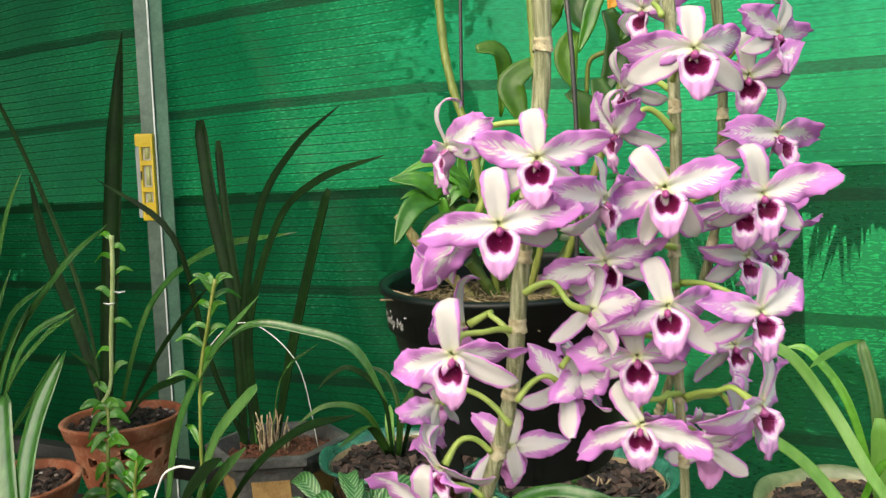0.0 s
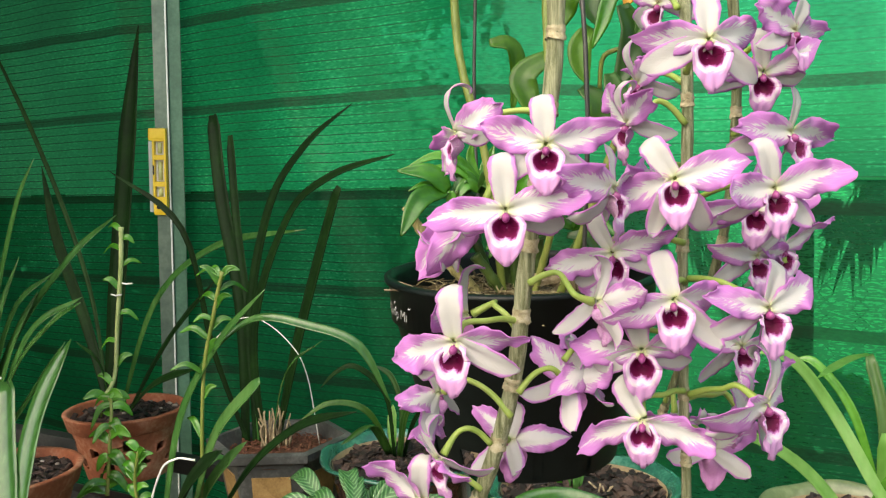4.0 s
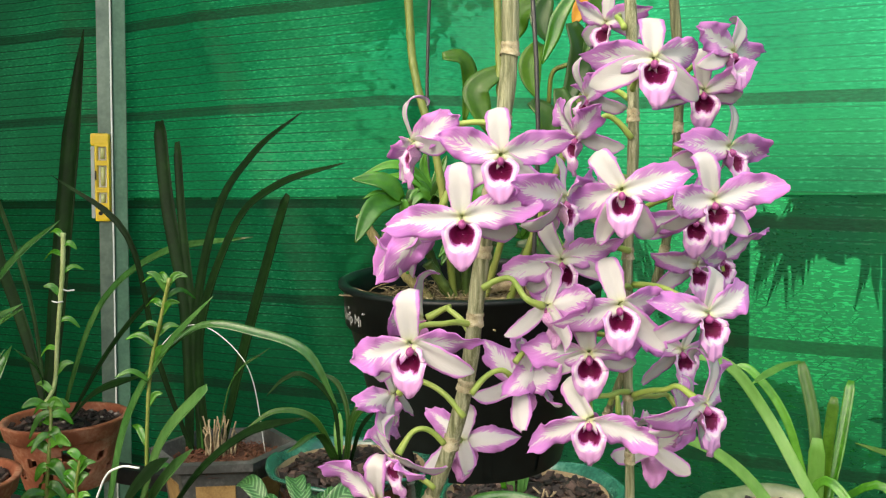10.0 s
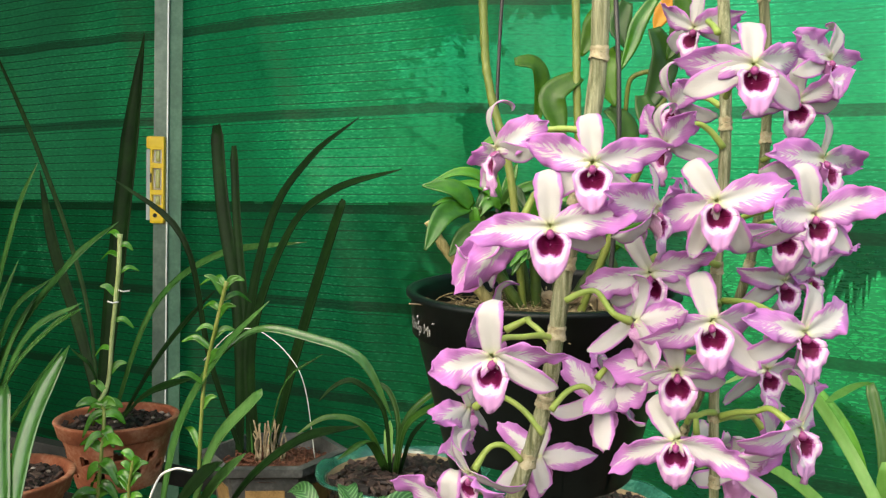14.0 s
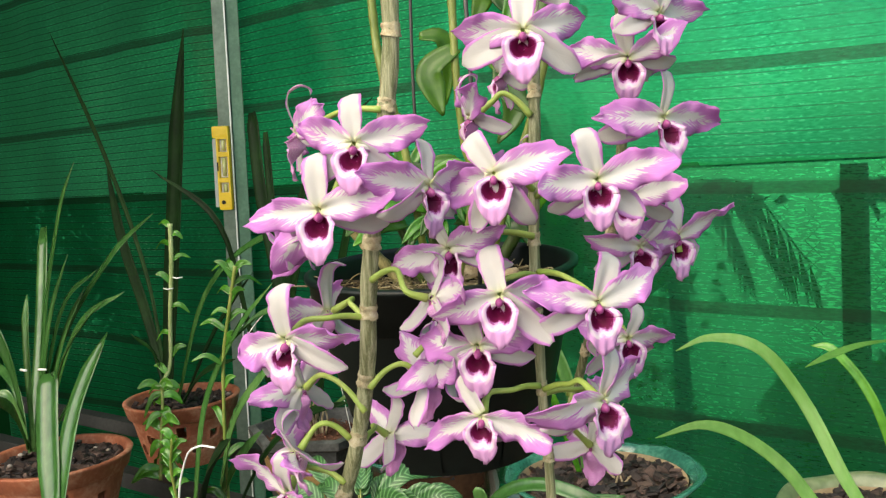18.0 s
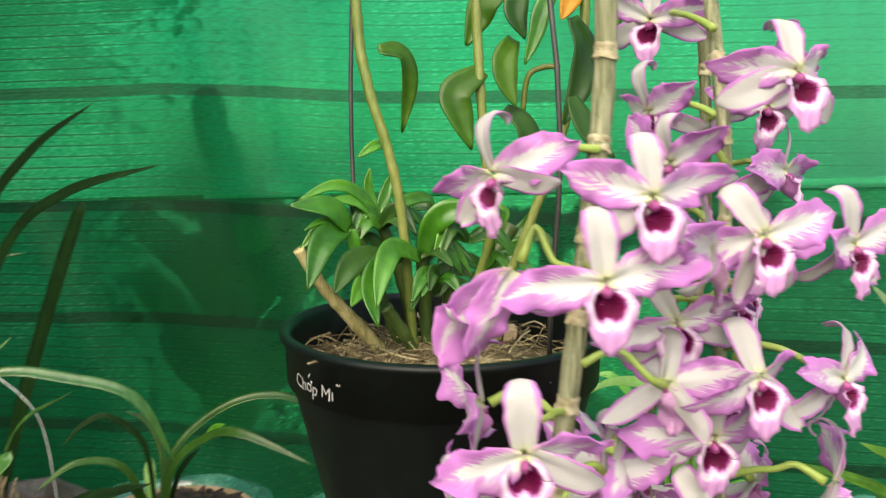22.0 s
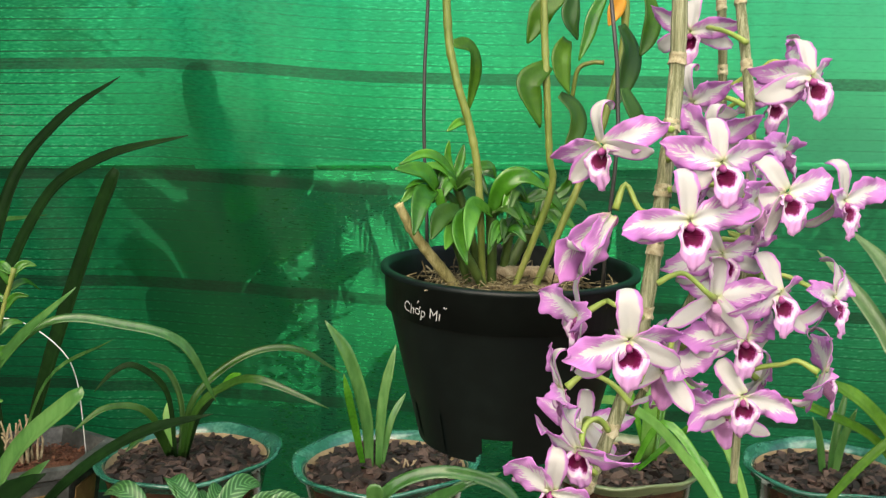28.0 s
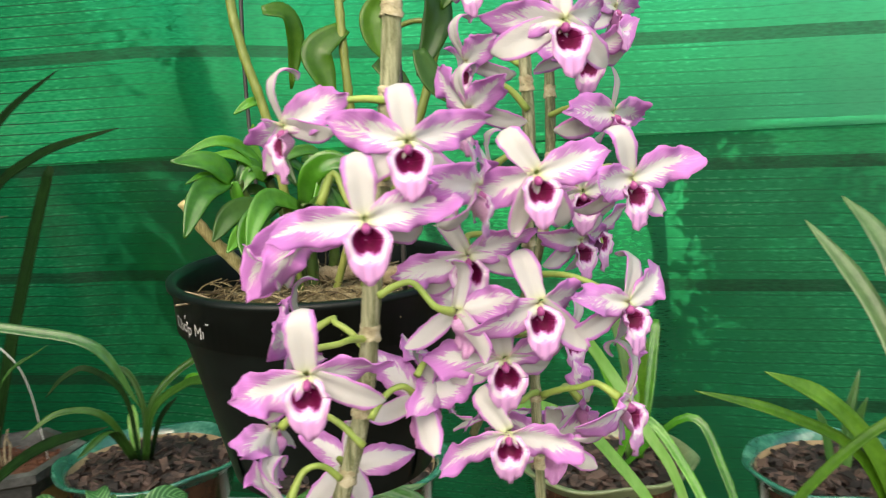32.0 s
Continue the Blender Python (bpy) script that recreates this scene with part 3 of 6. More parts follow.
def cloth(name, z0, z1, back, seed, label, material=NET):
    bm = bmesh.new()
    layer = bm.loops.layers.uv.verify()
    rows = int((z1 - z0) / 0.045)
    grid = []
    for j in range(rows + 1):
        row = []
        for i in range(NS + 1):
            s, z = S0 + (S1 - S0) * i / NS, z0 + (z1 - z0) * j / rows
            fold = 0.024 * noise.noise(Vector((s * 2.3 + z * 0.8, z * 0.6, seed))) + 0.012 * noise.noise(Vector((s * 7 + z * 2.5, z * 1.4, 3 + seed)))
            for at, lean, high, wide in ((1.10, 0.32, 0.020, 0.05), (1.24, 0.45, 0.014, 0.06), (0.52, 0.40, 0.016, 0.05), (-0.05, 0.25, 0.018, 0.06), (2.35, 0.30, 0.014, 0.07)):
                fold += high * math.exp(-(((s - at + lean * (z - 1.3)) / wide) ** 2))
            row.append((bm.verts.new(by_fence(s, fold - back, z)), s, z))
        grid.append(row)
    for a, b in zip(grid, grid[1:]):
        for i in range(NS):
            quad = (a[i], a[i + 1], b[i + 1], b[i])
            f = bm.faces.new([q[0] for q in quad])
            for lp, q in zip(f.loops, quad):
                lp[layer].uv = (q[1], q[2] + sag(q[1]))
    return tagged(part(name, bm, material), label, "shade net", kind="structure")


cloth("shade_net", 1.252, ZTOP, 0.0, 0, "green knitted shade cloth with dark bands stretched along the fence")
cloth("shade_net_lower", 0.0, 1.260, 0.006, 5, "lower part of the green shade cloth, shade put into its darker colour", NET_LOW)

# an unseen end wall, added to keep side light off the cloth's left
bm = bmesh.new()
box(bm, (0.02, 3.4, 2.6), Matrix.Translation(by_fence(-1.55, 1.7, 1.3)) @ FENCE_TURN, 0.0)
tagged(part("end_wall", bm, NET_LOW), "unseen end wall of dark green cloth added to block side light", "wall", kind="structure")

# an unseen strip of cloth overhead, added to darken the far corner
bm = bmesh.new()
box(bm, (2.2, 2.6, 0.02), Matrix.Translation(by_fence(-0.45, 1.3, 2.62)) @ FENCE_TURN, 0.0)
tagged(part("roof_cloth", bm, NET_LOW), "unseen cloth roof strip added to shade the corner of the enclosure", "shade roof", kind="structure")

# chain-link: zigzag wires in one mesh behind the cloth
bm = bmesh.new()
STEP, HIGH = 0.032, 2.2
for k in range(int((S1 - S0) / (2 * STEP))):
    s = S0 + k * 2 * STEP
    rows = int(HIGH / (2 * STEP))
    for flip in (0, 1):
        line = []
        for j in range(2 * rows + 1):
            x = s + (STEP if (j + flip) % 2 else 0) + (0 if not flip else STEP * 0)
            line.append(by_fence(x + (STEP if flip else 0) * 0, -0.060 - 0.002 * (j % 2), j * STEP))
        tube(bm, line, 0.0013, 3, caps=False)
tagged(part("chain_link", bm, WIRE, smooth=False), "grey chain-link fence wire behind the shade cloth", "fence", kind="stuff")
for z in (1.25, 2.2):
    bm = bmesh.new()
    tube(bm, [by_fence(S0, -0.066, z), by_fence(S1, -0.066, z)], 0.004, 6)
    tagged(part("tension_wire", bm, WIRE), "straight steel tension wire of the fence", "fence wire", kind="structure")


def leaf_cloud(bm, count, inside, size, rnd):
    """Many small pointed leaves with random turns, kept where inside(point) is true."""
    made = 0
    while made < count:
        q = inside(rnd)
        if q is None:
            continue
        made += 1
        n = Vector((rnd.gauss(0, 1), rnd.gauss(0, 1), rnd.gauss(0, 1) + 0.6)).normalized()
        a = n.orthogonal().normalized()
        a = Matrix.Rotation(rnd.uniform(0, 6.28), 3, n) @ a
        b = n.cross(a)
        h = size * rnd.uniform(0.6, 1.4)
        w = h * rnd.uniform(0.28, 0.45)
        vs = [bm.verts.new(q + a * x + b * y + n * z) for x, y, z in ((0, 0, 0), (h * 0.4, w, h * 0.08), (h, 0, -h * 0.1), (h * 0.4, -w, h * 0.08))]
        bm.faces.new((vs[0], vs[1], vs[2]))
        bm.faces.new((vs[0], vs[2], vs[3]))
    return bm


def hedge(s0, s1, low, top, d, seed, count, name, label, material, size=0.032, left=0.3, right=0.3, deep=0.22):
    """A bank of small leaves between two heights, thinning over left and right metres at its ends."""
    rnd = random.Random(seed)

    def inside(r):
        s = r.uniform(s0, s1)
        z = r.uniform(low - 0.1, top + 0.25)
        if r.random() > min(1.0, (s1 - s) / right, (s - s0) / left):
            return None
        edge = top + 0.22 * noise.noise(Vector((s * 1.7, seed, 0))) + 0.1 * noise.noise(Vector((s * 6, seed, 1)))
        foot = low + 0.16 * noise.noise(Vector((s * 2.3, seed, 7))) if low else 0.0
        if z > edge or z < foot:
            return None
        return by_fence(s, -d - abs(r.gauss(0, deep)), z)

    bm = bmesh.new()
    leaf_cloud(bm, count, inside, size, rnd)
    return tagged(part(name, bm, material), label, "hedge", kind="stuff")


hedge(-4, 0.50, 0.0, 3.2, 0.55, 5, 80000, "tall_hedge", "tall dark garden hedge behind the shade cloth", HEDGE, 0.036)
# the canopy stays out of view, added to cut the cloth's backlight
hedge(-1.2, 1.25, 2.15, 3.8, 1.7, 6, 16000, "tree_canopy", "unseen leafy canopy added to dim the shade cloth from behind", HEDGE, 0.07, 0.4, 0.6, 0.4)
hedge(0.72, 1.26, 0.0, 1.02, 0.50, 9, 900, "low_hedge", "low dark green garden hedge behind the shade cloth", GARDEN_LEAF)
hedge(1.18, 2.25, 1.10, 1.20, 0.50, 11, 1300, "hanging_foliage", "dark foliage hanging over the fence behind the shade cloth", HEDGE, 0.045, 0.25, 0.25)
hedge(2.15, 5.2, 0.0, 1.20, 0.55, 13, 24000, "side_hedge", "mid green garden hedge behind the thin shade cloth", GARDEN_LEAF)

# far garden wall, pale and sunlit
bm = bmesh.new()
box(bm, (16, 0.12, 1.22), Matrix.Translation(by_fence(2.5, -2.3, 0.61)) @ FENCE_TURN, 0.01)
tagged(part("garden_wall", bm, surface("pale_render", [(0.60, 0.60, 0.54), (0.74, 0.74, 0.68), (0.80, 0.80, 0.75)], 2.5, 0.9, 0.3)), "pale rendered garden wall far behind the fence", "wall", kind="structure")


def shrub(s, d, height, spread, seed, label):
    rnd = random.Random(seed)
    e = thing("shrub", label, "shrub", by_fence(s, -d, 0))
    bm = bmesh.new()
    for k in range(5):
        a = k * 1.26 + seed
        tip = Vector((math.cos(a) * spread * 0.5, math.sin(a) * spread * 0.25, height * rnd.uniform(0.45, 0.62)))
        tube(bm, spline([Vector((0, 0, 0)), tip * 0.45 + Vector((0, 0, 0.05)), tip], 5), lambda t: 0.012 * (1 - 0.8 * t), 6)
    part("stem", bm, BARK, e)

    def inside(r):
        z = r.uniform(0.2, 1.0)
        w = spread * (0.15 + 0.4 * (1 - abs(z - 0.5) * 1.5))
        a = r.uniform(0, 6.283)
        q = w * math.sqrt(r.random())
        if noise.noise(Vector((math.cos(a) * q * 9, z * height * 7, seed))) < 0.05 and z < 0.82:
            return None
        return Vector((math.cos(a) * q, math.sin(a) * q * 0.4, z * height))

    bm = bmesh.new()
    leaf_cloud(bm, 3600, inside, 0.05, rnd)
    part("crown", bm, GARDEN_LEAF, e)
    return e


shrub(1.50, 1.5, 0.50, 1.0, 4, "loose leafy garden shrub between the fence and the wall")
shrub(2.40, 1.5, 1.05, 0.8, 6, "loose garden shrub in front of the pale wall")
shrub(3.4, 0.5, 1.25, 1.2, 8, "broad dark shrub behind the shade cloth")


def palm(s, d, top, seed):
    """A small palm: a thin stem and drooping fronds of many narrow leaflets."""
    rnd = random.Random(seed)
    e = thing("garden_palm", "small palm with drooping dark fronds behind the shade cloth", "palm", by_fence(s, -d, 0))
    bm = bmesh.new()
    tube(bm, spline([Vector((0, 0, 0)), Vector((0.02, 0, top * 0.5)), Vector((0, 0, top))], 6), lambda t: 0.03 * (1 - 0.4 * t), 8)
    part("trunk", bm, BARK, e)
    for k in range(9):
        a = k * 0.7 + rnd.uniform(-0.2, 0.2)
        reach = rnd.uniform(0.28, 0.42)
        out = Vector((math.cos(a), math.sin(a) * 0.5, 0)) * reach
        line = spline([Vector((0, 0, top)), out * 0.5 + Vector((0, 0, top + 0.10)), out + Vector((0, 0, top - 0.12))], 7)
        bm = bmesh.new()
        tube(bm, line, 0.003, 4, caps=False)
        for i in range(2, len(line)):
            for side in (-1, 1):
                w = (line[i] - line[i - 1]).normalized().cross(Vector((0, 0, 1))) * side
                tip = line[i] + w * 0.07 + Vector((0, 0, -0.11)) + (line[i] - line[i - 1]) * 1.2
                v = [bm.verts.new(q) for q in (line[i] + Vector((0, 0, 0.004)), line[i] * 0.5 + tip * 0.5 + Vector((0.006, 0, 0)), tip, line[i] * 0.5 + tip * 0.5 - Vector((0.006, 0, 0)))]
                bm.faces.new(v)
        part("frond", bm, HEDGE, e)
    return e


palm(2.02, 0.55, 1.24, 3)
palm(1.16, 0.52, 1.10, 7)

# a broad-leaved plant that leans on the back of the cloth
cordyline = thing("broad_leaf_plant", "tall broad-leaved garden plant pressed against the shade cloth", "garden plant", by_fence(0.95, -0.10, 0))
bm = bmesh.new()
tube(bm, spline([Vector((0, 0, 0)), Vector((0.01, 0, 0.5)), Vector((0, 0, 1.12))], 6), lambda t: 0.016 * (1 - 0.4 * t), 8)
part("stem", bm, BARK, cordyline)
foot = cordyline.location


def paddle(s, z, wide, tall, lean, tone, d):
    """A thick rounded leaf that stands in the plane of the fence, narrower towards its foot."""
    bm = bmesh.new()
    rows = []
    for j in range(15):
        t = j / 14
        w = wide / 2 * math.sqrt(max(0.02, 1 - (2 * t - 1) ** 2)) ** 0.8 * (0.72 + 0.34 * t)
        rows.append([Vector((w * u * (1 + 0.10 * noise.noise(Vector((t * 5, u, s * 9)))), 0.012 * (1 - u * u), tall * (t - 0.5))) for u in (-1, -0.6, -0.2, 0.2, 0.6, 1)])
    sheet(bm, rows, 0.008)
    place = FENCE_TURN @ Matrix.Rotation(radians(lean), 4, "Y")
    bm.transform(place)
    part("leaf", bm, tone, cordyline, place=Matrix.Translation(by_fence(s, -d, z) - foot))


for k, (s, z, wide, tall, lean, tone) in enumerate((
    (0.985, 1.405, 0.088, 0.185, -6, HEDGE), (1.005, 1.30, 0.100, 0.20, 4, HEDGE), (0.905, 1.262, 0.085, 0.12, -20, HEDGE), (0.985, 1.195, 0.125, 0.20, 0, HEDGE), (1.085, 1.195, 0.120, 0.15, 20, GARDEN_LEAF),
    (0.815, 1.185, 0.080, 0.12, -40, GARDEN_LEAF), (0.880, 1.125, 0.090, 0.20, -42, HEDGE), (1.175, 1.200, 0.090, 0.16, 38, GARDEN_LEAF), (0.955, 1.075, 0.130, 0.20, -14, GARDEN_LEAF), (1.075, 1.075, 0.140, 0.20, 18, HEDGE),
    (1.205, 1.095, 0.085, 0.22, 48, GARDEN_LEAF), (0.840, 1.005, 0.100, 0.20, -46, GARDEN_LEAF), (1.000, 0.945, 0.150, 0.22, 0, HEDGE), (1.260, 0.985, 0.060, 0.26, 62, HEDGE), (0.900, 0.885, 0.130, 0.20, -28, HEDGE), (1.110, 0.900, 0.140, 0.22, 24, HEDGE), (1.000, 0.800, 0.160, 0.22, 0, HEDGE),
)):
    paddle(s, z, wide, tall, lean, tone, 0.060 + 0.012 * (k % 4))

# a second post of the fence, behind the cloth
bm = bmesh.new()
box(bm, (0.044, 0.044, 1.24), Matrix.Translation(by_fence(1.73, -0.045, 0.62)) @ FENCE_TURN, 0.003)
tagged(part("fence_post", bm, BARK_POST, smooth=False), "dark wooden fence post behind the green shade cloth", "post")

# ---- fence post with a spirit level ----
post = thing("fence_post", "galvanised steel angle post in front of the shade cloth", "post", (-0.817, 2.60, 0))
bm = bmesh.new()
box(bm, (0.040, 0.004, 2.6), Matrix.Translation((-0.020, -0.002, 1.302)), 0.001)
part("front_flange", bm, GALV, post, smooth=False)
bm = bmesh.new()
box(bm, (0.004, 0.046, 2.6), Matrix.Translation((0.0005, 0.019, 1.3)), 0.001)
part("side_flange", bm, GALV, post, smooth=False)
# bright strip that paints the corner's highlight onto the steel
bm = bmesh.new()
box(bm, (0.0045, 0.003, 2.6), Matrix.Translation((0.0, -0.0055, 1.3)), 0.001)
part("corner_bead", bm, ZINC, post, "corner highlight put in as a bright strip", smooth=False)
# the green cloth's reflection is painted into this flange's colour
bm = bmesh.new()
box(bm, (0.036, 0.004, 2.6), Matrix.Translation((0.0205, 0.003, 1.3)), 0.001)
part("back_flange", bm, surface("green_reflecting_steel", [(0.035, 0.10, 0.068), (0.055, 0.15, 0.10), (0.09, 0.21, 0.145)], 14, 0.4, 0.1, metal=0.3), post, "steel flange with a green reflection put into its colour", smooth=False)
post.matrix_basis = Matrix.Translation((-0.817, 2.60, 1.15)) @ Matrix.Rotation(radians(1.5), 4, "Y") @ Matrix.Translation((0, 0, -1.15))

# ---- bench that carries the pots ----
TOP = 0.68
STEEL = surface("weathered_steel", [(0.012, 0.014, 0.014), (0.028, 0.030, 0.030), (0.06, 0.062, 0.06)], 12, 0.6, 0.15, metal=0.3)
bench = thing("plant_bench", "weathered steel plant bench of angle bars under the pots", "bench", (0, 0, 0))
for d, s, length in ((0.50, 0.2, 2.0), (0.50, 2.505, 2.6), (0.74, 1.5, 4.6), (0.98, 1.5, 4.6), (1.22, 1.5, 4.6)):
    bm = bmesh.new()
    box(bm, (length, 0.035, 0.035), Matrix.Translation(by_fence(s, d, TOP - 0.0185)) @ FENCE_TURN, 0.003)
    bright = s > 2
    part("rail", bm, ZINC if bright else STEEL, bench, "bright galvanised rail" if bright else "", smooth=False)
for s in (-0.7, 1.5, 3.7):
    bm = bmesh.new()
    box(bm, (0.03, 0.70, 0.03), Matrix.Translation(by_fence(s, 0.86, TOP - 0.022)) @ FENCE_TURN, 0.002)
    part("cross_bar", bm, STEEL, bench, smooth=False)
    for d in (0.50, 1.22):
        bm = bmesh.new()
        box(bm, (0.035, 0.035, TOP - 0.036), Matrix.Translation(by_fence(s, d, (TOP - 0.036) / 2)) @ FENCE_TURN, 0.003)
        part("leg", bm, STEEL, bench, smooth=False)


# ---- pots ----
PEBBLE = surface("pebble_stone", [(0.10, 0.085, 0.07), (0.22, 0.19, 0.16), (0.36, 0.32, 0.28)], 90, 0.7, 0.3, random_shift=0.4)


def chips(parent, radius, height, material, seed, count=230, size=0.0125, name="bark_litter", label="", mound=0.006):
    """A bed of flat broken pieces on a low mound."""
    rnd = random.Random(seed)
    bm = bmesh.new()
    lathe(bm, [(0.001, height - 0.002), (radius * 0.6, height - 0.006), (radius, height - 0.012)], 24)
    for k in range(count):
        a, r = rnd.uniform(0, 6.283), radius * 0.97 * math.sqrt(rnd.random())
        h = height + mound * (1 - (r / radius) ** 2) - 0.006 + rnd.uniform(-0.003, 0.004)
        m = Matrix.Translation((r * math.cos(a), r * math.sin(a), h)) @ Euler((rnd.gauss(0, 0.4), rnd.gauss(0, 0.4), rnd.uniform(0, 6.28))).to_matrix().to_4x4()
        w = size * rnd.uniform(0.6, 1.5)
        q = [Vector((w * x * rnd.uniform(0.7, 1.1), w * 0.6 * y * rnd.uniform(0.7, 1.1), w * 0.18 * z)) for x, y, z in ((-1, -1, -1), (1, -1, -1), (1.1, 1, -1), (-1, 1, -1), (-0.9, -0.8, 1), (0.9, -0.9, 1), (0.8, 0.9, 1), (-0.9, 0.7, 1))]
        v = [bm.verts.new(m @ (p * 0.5)) for p in q]
        for f in ((0, 3, 2, 1), (4, 5, 6, 7), (0, 1, 5, 4), (1, 2, 6, 5), (2, 3, 7, 6), (3, 0, 4, 7)):
            bm.faces.new([v[i] for i in f])
    return tagged(part(name, bm, material, parent, label, smooth=False), kind="stuff")


def bowl(s, d, radius, height, seed, label, body=BROWN_GLAZE, rim=GLAZE, turn=0.0):
    e = thing("glazed_bowl", label, "plant pot", by_fence(s, d, TOP), "glazed bowls on the bench", turn)
    k = radius / 0.145

    def wave(a, r):
        g = max(0.0, (r - 0.115 * k) / (0.03 * k))
        return 0.0035 * g * math.sin(3 * a + seed), 0.003 * g * math.sin(6 * a + seed * 2)

    bm = bmesh.new()
    lathe(bm, [(0.004, 0.012), (0.075 * k, 0.010), (0.078 * k, 0.0), (0.086 * k, 0.0), (0.092 * k, 0.02), (0.114 * k, height * 0.5), (0.1255 * k, height * 0.86)], 56)
    part("body", bm, body, e, "dark brown glazed body")
    bm = bmesh.new()
    lathe(bm, [(0.1250 * k, height * 0.84), (0.131 * k, height * 0.90), (0.142 * k, height * 0.955), (0.145 * k, height * 0.985), (0.142 * k, height), (0.136 * k, height * 0.99), (0.127 * k, height * 0.95), (0.1225 * k, height * 0.88)], 72, wave)
    part("rim", bm, rim, e, "rolled glazed rim")
    bm = bmesh.new()
    lathe(bm, [(0.1222 * k, height * 0.905), (0.117 * k, height * 0.82), (0.108 * k, height * 0.70)], 48)
    part("inner_wall", bm, BISQUE, e)
    return e


def clay_pot(s, d, radius, height, seed, label):
    """Tapered terracotta pot with a thick rim and round holes cut through its wall."""
    e = thing("terracotta_pot", label, "plant pot", by_fence(s, d, TOP), "terracotta pots on the bench")
    bm = bmesh.new()
    # the wall is a ring of panels; where a hole falls the panel keeps a round opening
    sides, rows = 64, 26
    z0, z1 = 0.0, height * 0.78
    holes = [(2 * math.pi * k / 9 + 0.2 * seed, height * (0.60 if k % 2 else 0.50), 0.0135 if k % 2 else 0.010) for k in range(9)] + [(2 * math.pi * (k + 0.5) / 9 + 0.2 * seed, height * 0.30, 0.011) for k in range(9)]

    def wall(r0, r1, inner):
        ring = []
        for j in range(rows + 1):
            z = z0 + (z1 - z0) * j / rows
            r = r0 + (r1 - r0) * j / rows
            ring.append([bm.verts.new((r * math.cos(2 * math.pi * k / sides), r * math.sin(2 * math.pi * k / sides), z)) for k in range(sides)])
        gone = set()
        for j in range(rows):
            for k in range(sides):
                z = z0 + (z1 - z0) * (j + 0.5) / rows
                r = r0 + (r1 - r0) * (j + 0.5) / rows
                a = 2 * math.pi * (k + 0.5) / sides
                if any(math.hypot(((a - h + math.pi) % (2 * math.pi) - math.pi) * r, z - hz) < hr for h, hz, hr in holes):
                    gone.add((j, k))
                    continue
                vs = [ring[j][k], ring[j][(k + 1) % sides], ring[j + 1][(k + 1) % sides], ring[j + 1][k]]
                bm.faces.new(vs[::-1] if inner else vs)
        return ring, gone

    ro, gone = wall(radius * 0.66, radius * 0.88, False)
    ri, _ = wall(radius * 0.66 - 0.008, radius * 0.88 - 0.008, True)
    for j, k in gone:
        for dj, dk, e1, e2 in ((-1, 0, (0, 0), (0, 1)), (1, 0, (1, 0), (1, 1)), (0, -1, (0, 0), (1, 0)), (0, 1, (0, 1), (1, 1))):
            if (j + dj, (k + dk) % sides) not in gone:
                p = [(ro if w == 0 else ri)[j + q[0]][(k + q[1]) % sides] for w, q in ((0, e1), (0, e2), (1, e2), (1, e1))]
                try:
                    bm.faces.new(p)
                except ValueError:
                    pass
    part("wall", bm, TERRACOTTA, e)
    bm = bmesh.new()
    lathe(bm, [(radius * 0.875 - 0.008, height * 0.76), (radius * 0.875, height * 0.75), (radius * 0.93, height * 0.775), (radius * 0.985, height * 0.96), (radius, height * 0.985), (radius * 0.99, height), (radius * 0.92, height), (radius * 0.90, height * 0.97), (radius * 0.86, height * 0.76)], 64)
    part("rim", bm, TERRACOTTA, e, "thick sun-bleached clay rim")
    bm = bmesh.new()
    lathe(bm, [(0.002, 0.006), (radius * 0.64, 0.006), (radius * 0.64, 0.002), (0.002, 0.002)], 40)
    part("base", bm, TERRACOTTA, e)
    return e


bowls = []
for s, d, r, h, seed, lab in (
    (1.185, 0.63, 0.150, 0.135, 1, "round ceramic bowl with wavy green glazed rim"),
    (1.51, 0.64, 0.150, 0.135, 2, "round ceramic bowl with turquoise green glazed rim"),
    (1.885, 0.61, 0.128, 0.135, 3, "round ceramic bowl with pale olive green rim"),
    (2.20, 0.62, 0.130, 0.135, 4, "dark glazed ceramic bowl with green rim"),
    (2.515, 0.65, 0.130, 0.135, 5, "dark glazed ceramic bowl with a thin pale green rim"),
):
    bowls.append(bowl(s, d, r, h, seed, lab, rim=OLIVE_GLAZE if seed == 3 else GLAZE))
    bed = thing("bark_bed", "dark brown bark chips filling a glazed bowl", "bark chips", by_fence(s, d, TOP))
    chips(bed, r * 0.835, h * 0.89, BARK, seed, 330, 0.019, mound=0.010)

clay_pot(0.49, 0.627, 0.125, 0.138, 1, "terracotta orchid pot with round holes and a thick rim")
clay_pot(0.60, 0.985, 0.130, 0.130, 2, "terracotta orchid pot with large round holes, full of bark")
clay_pot(2.17, 0.95, 0.105, 0.130, 3, "small terracotta pot with bark chips")
